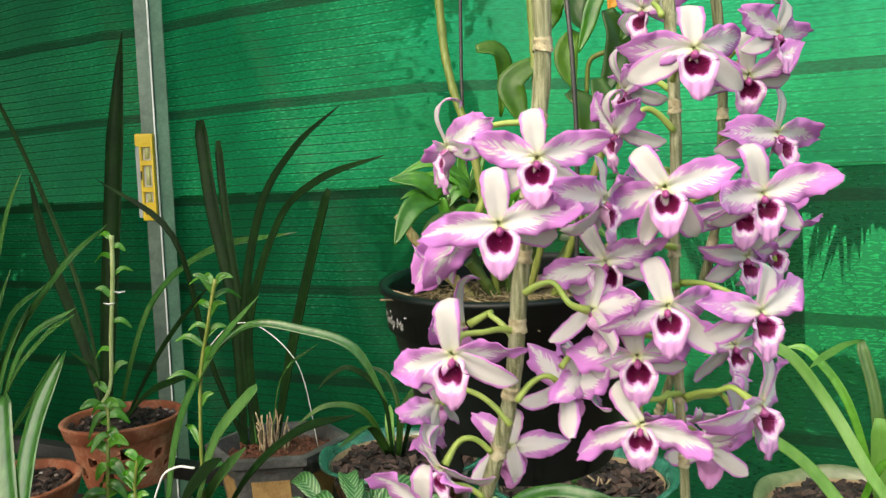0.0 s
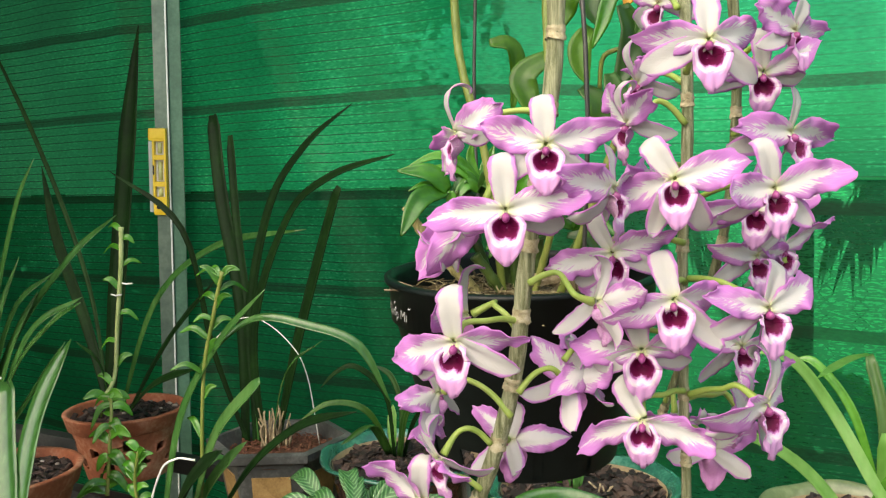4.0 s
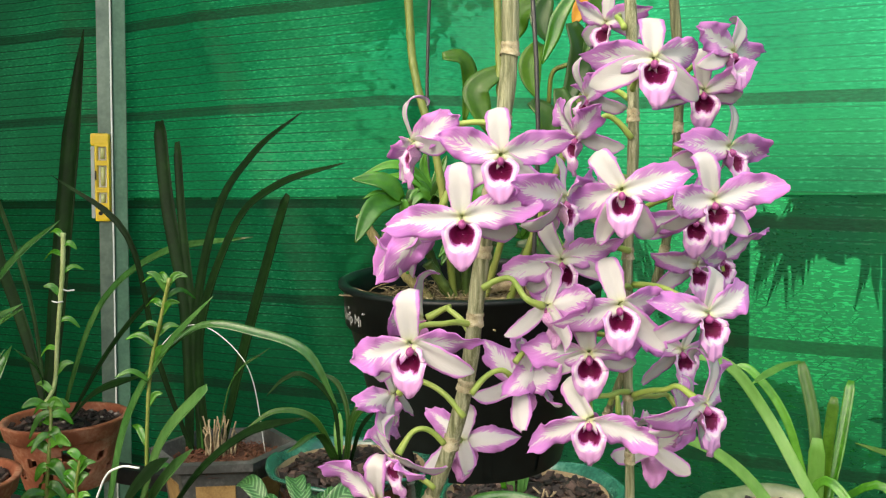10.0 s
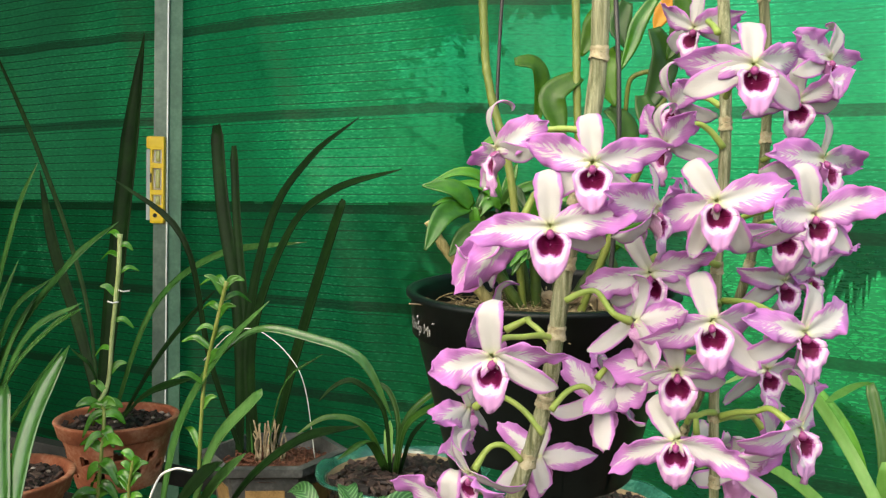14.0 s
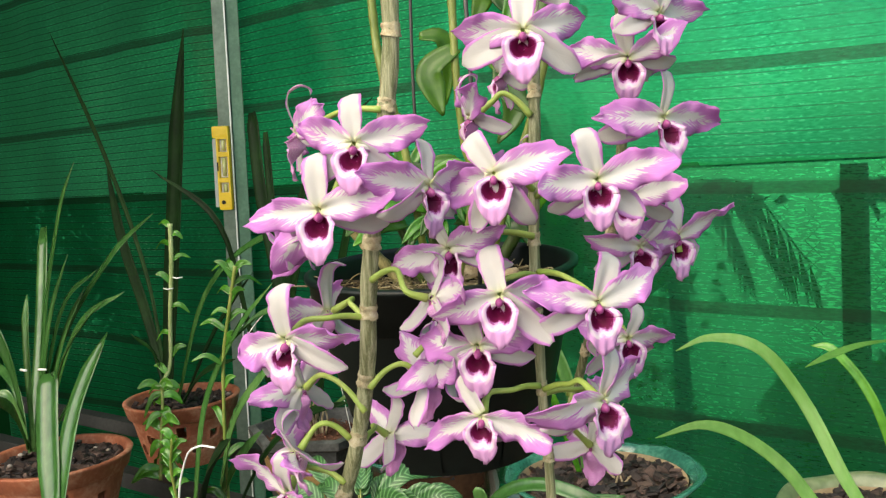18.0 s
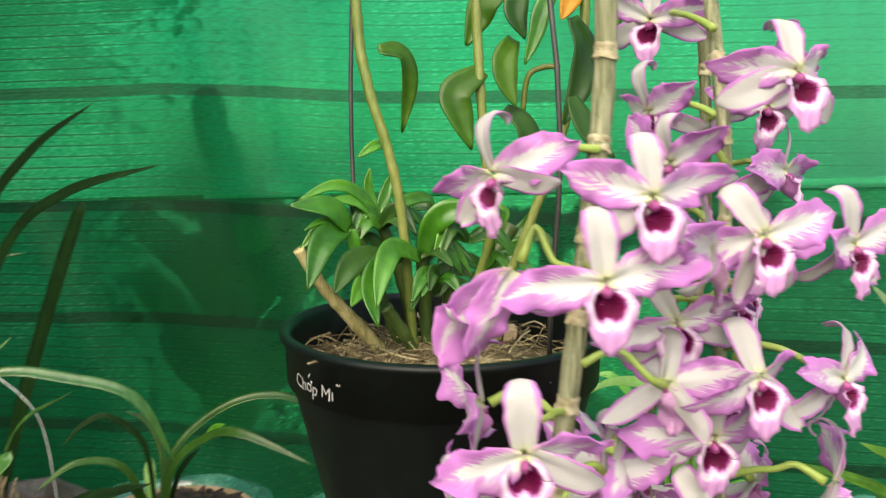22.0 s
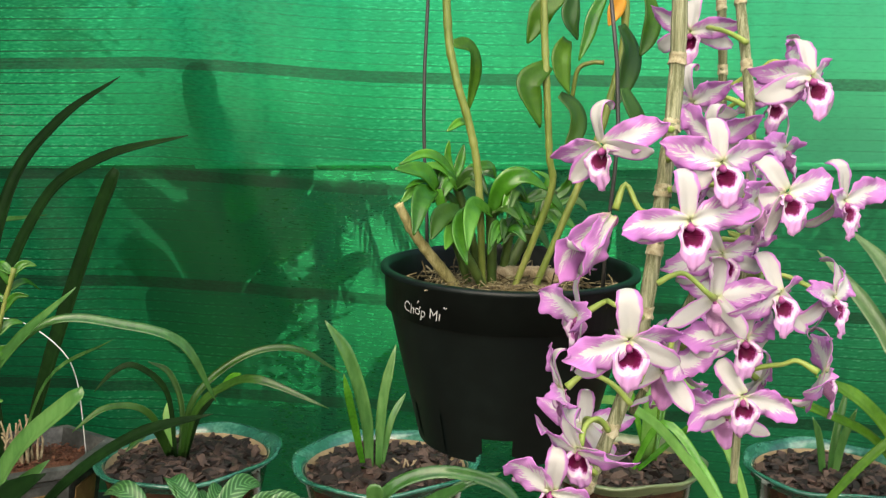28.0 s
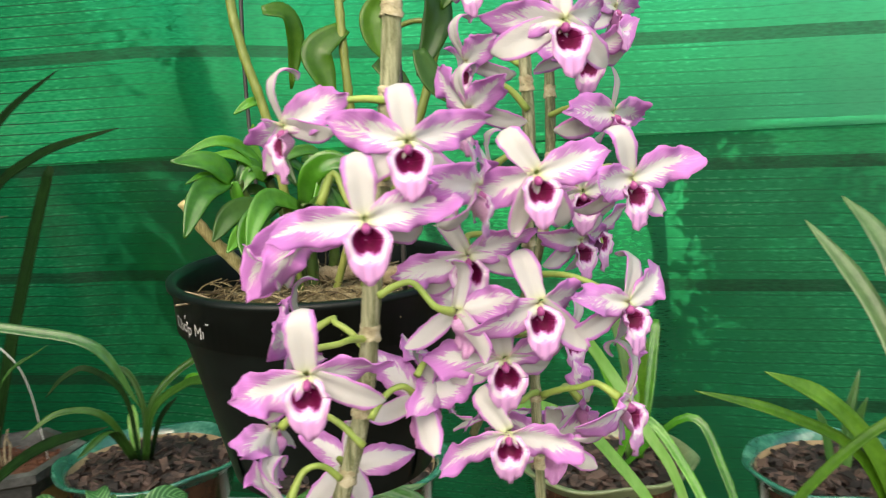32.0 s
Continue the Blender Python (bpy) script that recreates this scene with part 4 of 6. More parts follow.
for s, d, r, h, seed in ((0.49, 0.627, 0.125, 0.138, 11), (0.60, 0.985, 0.130, 0.130, 12), (2.17, 0.95, 0.105, 0.130, 13)):
    bed = thing("bark_bed", "brown bark and pebbles filling a terracotta pot", "bark chips", by_fence(s, d, TOP))
    chips(bed, r * 0.89, h * 0.93, BARK, seed, 260, 0.017)
    rp = random.Random(seed)
    for k in range(8):
        bm = bmesh.new()
        a, q = rp.uniform(0, 6.28), r * 0.8 * math.sqrt(rp.random())
        bmesh.ops.create_icosphere(bm, subdivisions=2, radius=rp.uniform(0.003, 0.0055), matrix=Matrix.Translation((q * math.cos(a), q * math.sin(a), h * 0.93 + 0.005)) @ Matrix.Diagonal((1.2, 0.9, 0.7, 1)))
        part("pebble", bm, PEBBLE, bed, "pale grey pebble")

# hexagonal pot
hexpot = thing("hexagonal_pot", "grey hexagonal stoneware pot with ochre side panels", "plant pot", by_fence(0.925, 0.65, TOP), turn=radians(3))
bm = bmesh.new()
lathe(bm, [(0.003, 0.010), (0.085, 0.009), (0.088, 0.0), (0.098, 0.0), (0.116, 0.112), (0.134, 0.120), (0.136, 0.134), (0.120, 0.136), (0.112, 0.112), (0.100, 0.08)], 6)
part("body", bm, STONEWARE, hexpot, smooth=False)
for k in range(6):
    a = radians(60 * k + 30)
    bm = bmesh.new()
    box(bm, (0.003, 0.068, 0.066), Matrix(), 0.001)
    part("panel", bm, OCHRE, hexpot, "ochre panel with dark brush figures", place=Matrix.Rotation(a, 4, "Z") @ Matrix.Translation((0.0935, 0, 0.058)) @ Matrix.Rotation(radians(8.5), 4, "Y"), smooth=False)
bed = thing("soil_bed", "reddish brown coir soil in the hexagonal pot", "soil", by_fence(0.925, 0.65, TOP))
chips(bed, 0.102, 0.118, REDSOIL, 21, 400, 0.007, name="soil", mound=0.01)

# ---- hanging black pot ----
POT = Vector((0.101, 0.785, 1.069))
PR, PH, PB = 0.1025, 0.141, 0.0715
TILT = Matrix.Translation(POT) @ Matrix.Rotation(radians(3.5), 4, "X")
pot = thing("hanging_pot", "black plastic orchid pot on wires with a torn base", "plant pot")
pot.matrix_basis = TILT


def pot_radius(z):
    return PB + (0.0975 - PB) * z / (PH - 0.031)


# wall with slots and a torn notch at the foot, as panels of an outer and an inner skin
bm = bmesh.new()
SIDES, ROWS = 180, 40
ZW = PH - 0.031
slots = [radians(a) for a in (-153, -180, 25, 60, 95, 130, -85, -55)]


def cut_away(a, z):
    for k, h in enumerate(slots):
        if abs((a - h + math.pi) % (2 * math.pi) - math.pi) * PB < 0.0028 and 0.004 < z < 0.035:
            return True
    return torn(a, z)


def torn(a, z):
    notch = abs((a - radians(-121) + math.pi) % (2 * math.pi) - math.pi) * PB
    return z < 0.023 and notch < 0.016 - 0.007 * (z / 0.023) + 0.001 * math.sin(z * 400)


skins = []
for inner in (0, 1):
    skins.append([[bm.verts.new(((pot_radius(ZW * j / ROWS) - 0.0016 * inner) * math.cos(2 * math.pi * k / SIDES), (pot_radius(ZW * j / ROWS) - 0.0016 * inner) * math.sin(2 * math.pi * k / SIDES), ZW * j / ROWS)) for k in range(SIDES)] for j in range(ROWS + 1)])
gone = {(j, k) for j in range(ROWS) for k in range(SIDES) if cut_away(2 * math.pi * (k + 0.5) / SIDES, ZW * (j + 0.5) / ROWS)}
for j in range(ROWS):
    for k in range(SIDES):
        k2 = (k + 1) % SIDES
        if (j, k) not in gone:
            bm.faces.new((skins[0][j][k], skins[0][j][k2], skins[0][j + 1][k2], skins[0][j + 1][k]))
        elif torn(2 * math.pi * (k + 0.5) / SIDES, ZW * (j + 0.5) / ROWS):
            continue
        bm.faces.new((skins[1][j + 1][k], skins[1][j + 1][k2], skins[1][j][k2], skins[1][j][k]))
part("wall", bm, BLACK, pot)
bm = bmesh.new()
lathe(bm, [(0.0955, ZW - 0.001), (0.1005, ZW), (PR - 0.001, PH - 0.004), (PR + 0.0025, PH - 0.002), (PR + 0.0025, PH + 0.001), (PR - 0.003, PH + 0.002), (PR - 0.005, PH - 0.003), (0.0945, ZW - 0.003)], 96)
part("rim_band", bm, BLACK, pot, "stepped rolled rim band")
# handwriting in white marker, bent round the wall
text = bpy.data.curves.new("words", "FONT")
text.body, text.size, text.shear, text.extrude = "Chop Mı", 0.0112, 0.12, 0.0
holder = bpy.data.objects.new("words", text)
scene.collection.objects.link(holder)
bpy.context.view_layer.update()
words = bpy.data.meshes.new_from_object(holder.evaluated_get(bpy.context.evaluated_depsgraph_get()))
bpy.data.objects.remove(holder)
for v in words.vertices:
    z = PH - 0.0235 + v.co.y + 0.0006 * math.sin(v.co.x * 500) - v.co.x * 0.04
    r = 0.1005 + (PR - 0.1015) * (z - ZW) / (PH - 0.004 - ZW) + 0.0007
    a = radians(-168) + v.co.x * 0.98 / r
    v.co = (r * math.cos(a), r * math.sin(a), z)
words.materials.append(INK)
for marks in (((0.0188, 0.0048), (0.0200, 0.0062), (0.0196, 0.0074)), ((0.0168, 0.0088), (0.0182, 0.0112)), ((0.0418, 0.0098), (0.0428, 0.0108), (0.0440, 0.0100), (0.0452, 0.0110))):
    line = []
    for x, h in marks:
        z = PH - 0.0235 + h - x * 0.04
        r = 0.1005 + (PR - 0.1015) * (z - ZW) / (PH - 0.004 - ZW) + 0.0006
        a = radians(-168) + x * 0.98 / r
        line.append(Vector((r * math.cos(a), r * math.sin(a), z)))
    bm = bmesh.new()
    tube(bm, line, 0.0004, 6)
    part("accent", bm, INK, pot, "white hand-drawn accent stroke")
share("handwriting", words, pot, Matrix())
tagged(pot.children[-1], "white hand-lettered words")

RAIL_Z = 1.95
for foot in ((0.0700, 0.88, 1.212), (0.1405, 0.70, 1.202)):
    top = Vector((0.11, 0.85, RAIL_Z))
    bm = bmesh.new()
    f0 = Vector(foot)
    lean = f0 + Vector((0.001, 0, 0.22))
    tube(bm, spline([f0 - Vector((0, 0, 0.004)), lean, top], 6), 0.0016, 6)
    ob = part("hanger_wire", bm, WIRE, pot, "dark steel hanger wire")
    ob.matrix_parent_inverse = TILT.inverted()
bm = bmesh.new()
tube(bm, [by_fence(-1.5, 1.62, RAIL_Z + 0.012), by_fence(5.0, 1.62, RAIL_Z + 0.012)], 0.012, 10)
for s in (-1.5, 5.0):
    tube(bm, [by_fence(s, 1.62, 0), by_fence(s, 1.62, RAIL_Z + 0.012)], 0.012, 10)
tagged(part("hanging_rail", bm, GALV), "galvanised tube rail that carries the hanging plants", "rail", kind="structure")

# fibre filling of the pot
# near-black fill: the shade inside the pot is put into its colour
DARK_FILL = surface("shaded_fill", [(0.004, 0.004, 0.003), (0.012, 0.010, 0.007)], 60, 0.9, 0.4)
fill = thing("fibre_bed", "brown fern fibre and dry roots filling the black pot", "potting mix")
fill.matrix_basis = TILT
rnd = random.Random(4)
bm = bmesh.new()
lathe(bm, [(0.001, PH - 0.018), (0.05, PH - 0.020), (0.094, PH - 0.031)], 30, lambda a, r: (0, 0.003 * math.sin(5 * a + r * 90)))
part("bed", bm, MOSS, fill)
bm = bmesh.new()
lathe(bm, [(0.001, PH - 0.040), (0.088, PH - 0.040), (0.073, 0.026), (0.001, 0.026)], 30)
part("core", bm, DARK_FILL, fill, "filling core darkened for the shade inside the pot")
bm = bmesh.new()
for k in range(420):
    a, r = rnd.uniform(0, 6.283), 0.090 * math.sqrt(rnd.random())
    q = Vector((r * math.cos(a), r * math.sin(a), PH - 0.020 + rnd.uniform(-0.002, 0.004)))
    w = Vector((rnd.gauss(0, 1), rnd.gauss(0, 1), rnd.gauss(0, 0.35))).normalized() * rnd.uniform(0.006, 0.016)
    tube(bm, spline([q - w, q + Vector((rnd.gauss(0, 0.003), rnd.gauss(0, 0.003), rnd.uniform(0, 0.004))), q + w], 2), rnd.uniform(0.0003, 0.0008), 4, caps=False)
tagged(part("fibre_litter", bm, MOSS, fill), kind="stuff")
for k in range(7):
    a = radians(-165 + k * 22 + rnd.uniform(-8, 8))
    q = Vector((0.082 * math.cos(a), 0.082 * math.sin(a), PH - 0.020))
    bm = bmesh.new()
    tube(bm, spline([q, q + Vector((rnd.gauss(0, 0.006), rnd.gauss(0, 0.006), 0.012)), q + Vector((rnd.gauss(0, 0.012), rnd.gauss(0, 0.010), 0.020 if k < 2 else 0.006))], 4), lambda t: 0.0014 * (1 - 0.6 * t), 6)
    part("root", bm, DRY, fill, "pale dry aerial root")
bm = bmesh.new()
tube(bm, spline([Vector((-0.002, 0.038, PH - 0.016)), Vector((0.028, 0.034, PH - 0.012)), Vector((0.058, 0.014, PH - 0.015))], 12), lambda t: 0.0056 + 0.0012 * math.sin(9 * t), 16)
for v in bm.verts:
    v.co += Vector((noise.noise(v.co * 420), noise.noise(v.co * 420 + Vector((5, 0, 0))), noise.noise(v.co * 420 + Vector((0, 5, 0))))) * 0.0022
part("fibre_log", bm, DRY, fill, "coarse woven fibre log")


# ---- leaves, stems and flowers ----
def add_leaves(plant, leaves, steps=6, fold=0.35, **kw):
    for material, width, cut, *pts in leaves:
        leaf_part(plant, [Vector(q) - plant.location for q in pts], width, material, steps, fold=fold, cut=cut, **kw)


def jointed(bm, points, radius, joint=0.022, swell=0.22, steps=14, sides=12, taper=0.15):
    """A cane: a swept round section that swells a little at regular joints. Returns the line."""
    line = spline(points, steps)
    run = [0.0]
    for a, b in zip(line, line[1:]):
        run.append(run[-1] + (b - a).length)
    total = run[-1]

    def r(t):
        x = run[min(len(run) - 1, round(t * (len(run) - 1)))]
        near = abs((x / joint + 0.5) % 1 - 0.5) * joint
        return radius * (1 - taper * x / total) * (1 + swell * math.exp(-((near / 0.0028) ** 2)) - 0.05 * math.cos(2 * math.pi * x / joint))

    tube(bm, line, r, sides)
    return line, run


LEAF_MID = surface("mid_green_leaf", [(0.024, 0.12, 0.010), (0.05, 0.20, 0.018), (0.10, 0.31, 0.040)], 20, 0.26, 0.15, through_light=0.28, random_shift=0.3, coat=0.25)
LEAF_TALL = surface("tall_leaf_green", [(0.03, 0.11, 0.006), (0.06, 0.18, 0.010), (0.11, 0.27, 0.025)], 22, 0.32, 0.15, through_light=0.4, random_shift=0.25)
YELLOW_LEAF = surface("yellow_leaf", [(0.55, 0.22, 0.01), (0.70, 0.36, 0.03)], 40, 0.5, 0.2, through_light=0.3)
LOW_CANE = surface("dark_green_cane", [(0.022, 0.05, 0.010), (0.05, 0.095, 0.018), (0.10, 0.15, 0.035)], 60, 0.4, 0.3, stretch=(1, 1, 0.3))
# plant in the black pot
young = thing("potted_orchid", "young orchid with glossy green leaves and tall leafy canes", "orchid", (0.115, 0.84, 1.19))


def rel(*q):
    return Vector(q) - Vector((0.115, 0.84, 1.19))


for pts, r in (
    (((0.050, 0.80, 1.62), (0.055, 0.800, 1.420), (0.060, 0.795, 1.366), (0.071, 0.790, 1.323), (0.079, 0.790, 1.279), (0.088, 0.80, 1.185)), 0.0035),
    (((0.118, 0.77, 1.62), (0.123, 0.765, 1.420), (0.124, 0.760, 1.352), (0.127, 0.760, 1.301), (0.131, 0.765, 1.268), (0.110, 0.79, 1.185)), 0.0031),
    (((0.181, 0.850, 1.267), (0.157, 0.850, 1.229), (0.128, 0.848, 1.185)), 0.0056),
    (((0.050, 0.805, 1.272), (0.060, 0.810, 1.248), (0.073, 0.812, 1.215), (0.083, 0.815, 1.185)), 0.0040),
    (((0.071, 0.820, 1.278), (0.079, 0.820, 1.257), (0.088, 0.820, 1.225), (0.096, 0.820, 1.185)), 0.0038),
    (((0.095, 0.800, 1.254), (0.097, 0.802, 1.228), (0.099, 0.806, 1.185)), 0.0046),
    (((0.066, 0.790, 1.222), (0.078, 0.794, 1.205), (0.090, 0.800, 1.185)), 0.0042),
    (((0.118, 0.810, 1.235), (0.116, 0.815, 1.21), (0.112, 0.820, 1.185)), 0.0040),
):
    bm = bmesh.new()
    jointed(bm, [rel(*q) for q in pts], r, 0.024)
    part("cane", bm, YOUNG_CANE if len(pts) == 6 else LOW_CANE, young)
bm = bmesh.new()
jointed(bm, [rel(*q) for q in ((0.012, 0.796, 1.262), (0.028, 0.80, 1.236), (0.058, 0.805, 1.200), (0.072, 0.81, 1.182))], 0.0034, 0.022, taper=-0.5)
part("cut_cane", bm, surface("cream_cane", [(0.08, 0.07, 0.025), (0.32, 0.285, 0.11), (0.62, 0.55, 0.30)], 200, 0.6, 0.4, stretch=(1, 1, 0.1)), young, "old cut cream and brown cane")


def oval_leaves(plant, leaves, fold=0.30):
    """Glossy oval leaves, each along a line from its base to its tip."""
    for material, wide, *pts in leaves:
        width = wide * 0.98
        line = spline([rel(*q) for q in pts], 16 // (len(pts) - 1))
        last = len(line) - 1
        bm = bmesh.new()
        rows = []
        side = None
        for i, q in enumerate(line):
            t = i / last
            ahead = (line[min(i + 1, last)] - line[max(i - 1, 0)]).normalized()
            want = ahead.cross(Vector((0.15, -0.80, 0.55)))
            if side is None:
                side = want.normalized()
            elif want.length > 0.3:
                w = want.normalized()
                side = side * 0.7 + (w if w.dot(side) > 0 else -w) * 0.3
            side = (side - ahead * side.dot(ahead)).normalized()
            nrm = side.cross(ahead)
            w = width * max(0.05, math.sin(math.pi * (0.12 + 0.87 * t) ** 0.95)) ** 0.8
            rows.append([q + side * w * 0.5 * x + nrm * (abs(x) ** 1.4 * fold + 0.05 * math.sin(5 * t + 2 * x)) * w * 0.5 for x in (-1, -0.6, -0.25, 0, 0.25, 0.6, 1)])
        sheet(bm, rows, 0.0009)
        part("leaf", bm, material, plant)


oval_leaves(young, [
    (BRIGHT_LEAF, 0.0169, (0.046, 0.800, 1.273), (0.032, 0.795, 1.287), (0.007, 0.790, 1.290)),
    (LEAF_MID, 0.0176, (0.044, 0.800, 1.273), (0.025, 0.780, 1.267), (0.011, 0.760, 1.241)),
    (BRIGHT_LEAF, 0.0049, (0.040, 0.800, 1.276), (0.027, 0.795, 1.279), (0.015, 0.790, 1.274)),
    (BRIGHT_LEAF, 0.0092, (0.048, 0.800, 1.273), (0.049, 0.800, 1.262), (0.055, 0.800, 1.251)),
    (BRIGHT_LEAF, 0.0099, (0.075, 0.820, 1.272), (0.056, 0.813, 1.295), (0.037, 0.807, 1.301), (0.014, 0.800, 1.293)),
])
oval_leaves(young, [
    (BRIGHT_LEAF, 0.0099, (0.073, 0.820, 1.275), (0.055, 0.810, 1.289), (0.034, 0.800, 1.293)),
    (BRIGHT_LEAF, 0.0080, (0.069, 0.820, 1.283), (0.064, 0.820, 1.298), (0.066, 0.820, 1.312)),
    (BRIGHT_LEAF, 0.0091, (0.071, 0.820, 1.281), (0.078, 0.825, 1.295), (0.084, 0.830, 1.309)),
    (LEAF_MID, 0.0095, (0.075, 0.820, 1.278), (0.089, 0.823, 1.288), (0.108, 0.827, 1.290), (0.114, 0.830, 1.278)),
    (LEAF, 0.0111, (0.061, 0.830, 1.270), (0.056, 0.825, 1.283), (0.051, 0.820, 1.295)),
])
oval_leaves(young, [
    (BRIGHT_LEAF, 0.0176, (0.095, 0.800, 1.253), (0.101, 0.793, 1.275), (0.117, 0.787, 1.283), (0.138, 0.780, 1.271)),
    (BRIGHT_LEAF, 0.0095, (0.096, 0.800, 1.252), (0.098, 0.800, 1.265), (0.101, 0.800, 1.279)),
    (LEAF_MID, 0.0152, (0.091, 0.790, 1.252), (0.069, 0.775, 1.261), (0.057, 0.760, 1.249), (0.049, 0.745, 1.229)),
    (LEAF_MID, 0.0159, (0.078, 0.790, 1.257), (0.059, 0.777, 1.249), (0.050, 0.763, 1.235), (0.051, 0.750, 1.217)),
    (LEAF_MID, 0.0141, (0.071, 0.800, 1.241), (0.051, 0.780, 1.240), (0.037, 0.760, 1.229)),
])
oval_leaves(young, [
    (LEAF, 0.0169, (0.067, 0.800, 1.256), (0.044, 0.785, 1.252), (0.029, 0.770, 1.236)),
    (LEAF, 0.0095, (0.077, 0.820, 1.253), (0.063, 0.815, 1.265), (0.051, 0.810, 1.261)),
    (LEAF_MID, 0.0091, (0.109, 0.820, 1.254), (0.118, 0.810, 1.259), (0.131, 0.800, 1.247)),
    (LEAF, 0.0110, (0.108, 0.820, 1.239), (0.118, 0.810, 1.241), (0.131, 0.800, 1.237)),
    (LEAF, 0.0095, (0.105, 0.820, 1.223), (0.113, 0.810, 1.233), (0.127, 0.800, 1.234)),
])
oval_leaves(young, [
    (BRIGHT_LEAF, 0.0061, (0.173, 0.850, 1.265), (0.176, 0.850, 1.278), (0.163, 0.850, 1.285)),
    (BRIGHT_LEAF, 0.0092, (0.166, 0.850, 1.235), (0.175, 0.840, 1.250), (0.191, 0.830, 1.261)),
    (LEAF_MID, 0.0100, (0.177, 0.850, 1.256), (0.193, 0.845, 1.269), (0.195, 0.840, 1.284)),
    (LEAF, 0.0092, (0.188, 0.850, 1.255), (0.204, 0.845, 1.257), (0.213, 0.840, 1.248)),
    (LEAF_MID, 0.0083, (0.101, 0.840, 1.283), (0.109, 0.835, 1.284), (0.116, 0.830, 1.278)),
])
oval_leaves(young, [
    (BRIGHT_LEAF, 0.0079, (0.055, 0.810, 1.253), (0.067, 0.805, 1.253), (0.069, 0.800, 1.256)),
    (LEAF, 0.0113, (0.143, 0.840, 1.232), (0.159, 0.835, 1.230), (0.169, 0.830, 1.213)),
])
oval_leaves(young, [
    (LEAF_TALL, 0.0207, (0.126, 0.762, 1.371), (0.106, 0.758, 1.357), (0.108, 0.755, 1.340), (0.114, 0.752, 1.322)),
    (LEAF_TALL, 0.0185, (0.159, 0.790, 1.395), (0.150, 0.785, 1.380), (0.150, 0.782, 1.364), (0.155, 0.778, 1.350)),
    (LEAF, 0.0203, (0.150, 0.786, 1.349), (0.162, 0.782, 1.337), (0.163, 0.780, 1.320), (0.150, 0.778, 1.300)),
    (LEAF, 0.0212, (0.174, 0.735, 1.401), (0.181, 0.732, 1.381), (0.177, 0.730, 1.361), (0.165, 0.728, 1.336)),
    (LEAF, 0.0178, (0.161, 0.710, 1.351), (0.165, 0.706, 1.337), (0.172, 0.703, 1.325), (0.184, 0.700, 1.315)),
    (LEAF_TALL, 0.0178, (0.188, 0.722, 1.427), (0.191, 0.719, 1.407), (0.188, 0.718, 1.391), (0.180, 0.716, 1.376)),
])
oval_leaves(young, [
    (LEAF_TALL, 0.0208, (0.161, 0.800, 1.433), (0.147, 0.806, 1.422), (0.141, 0.810, 1.410), (0.133, 0.810, 1.393)),
    (BRIGHT_LEAF, 0.0123, (0.184, 0.772, 1.432), (0.171, 0.769, 1.412), (0.165, 0.768, 1.395), (0.157, 0.767, 1.376)),
    (LEAF_TALL, 0.0175, (0.082, 0.850, 1.394), (0.099, 0.853, 1.392), (0.105, 0.856, 1.372), (0.100, 0.858, 1.337)),
    (BRIGHT_LEAF, 0.0076, (0.073, 0.800, 1.327), (0.063, 0.795, 1.326), (0.051, 0.790, 1.319)),
    (LEAF, 0.0178, (0.165, 0.790, 1.431), (0.158, 0.785, 1.411), (0.163, 0.780, 1.394)),
])
rs = random.Random(8)
more = []
for k in range(24):
    x, y, z = rs.choice(((0.050, 0.805, 1.268), (0.071, 0.815, 1.272), (0.095, 0.800, 1.250), (0.100, 0.785, 1.235), (0.118, 0.805, 1.236), (0.160, 0.835, 1.250), (0.128, 0.80, 1.262), (0.145, 0.815, 1.240)))
    a, out = rs.uniform(2.6, 6.8), rs.uniform(0.026, 0.042)
    dx, dy = math.cos(a), math.sin(a) * 0.8
    up = rs.uniform(0.004, 0.016)
    more.append((rs.choice((LEAF_MID, LEAF_MID, BRIGHT_LEAF, LEAF)), rs.uniform(0.008, 0.0125), (x, y, z), (x + dx * out * 0.5, y + dy * out * 0.5, z + up), (x + dx * out, y + dy * out, z + up * 0.6 - rs.uniform(0.004, 0.02))))
oval_leaves(young, more)
oval_leaves(young, [(YELLOW_LEAF, 0.014, (0.196, 0.765, 1.429), (0.187, 0.762, 1.417), (0.180, 0.760, 1.404))])
bm = bmesh.new()
tube(bm, spline([rel(0.186, 0.775, 1.376), rel(0.176, 0.780, 1.376), rel(0.167, 0.785, 1.370), rel(0.165, 0.790, 1.347)], 6), 0.0019, 6)
part("leaf_stalk", bm, YOUNG_CANE, young)
bm = bmesh.new()
jointed(bm, [rel(*q) for q in ((0.17, 0.76, 1.62), (0.199, 0.765, 1.425), (0.184, 0.765, 1.339), (0.164, 0.770, 1.282), (0.13, 0.79, 1.185))], 0.0034, 0.026)
part("cane", bm, YOUNG_CANE, young)


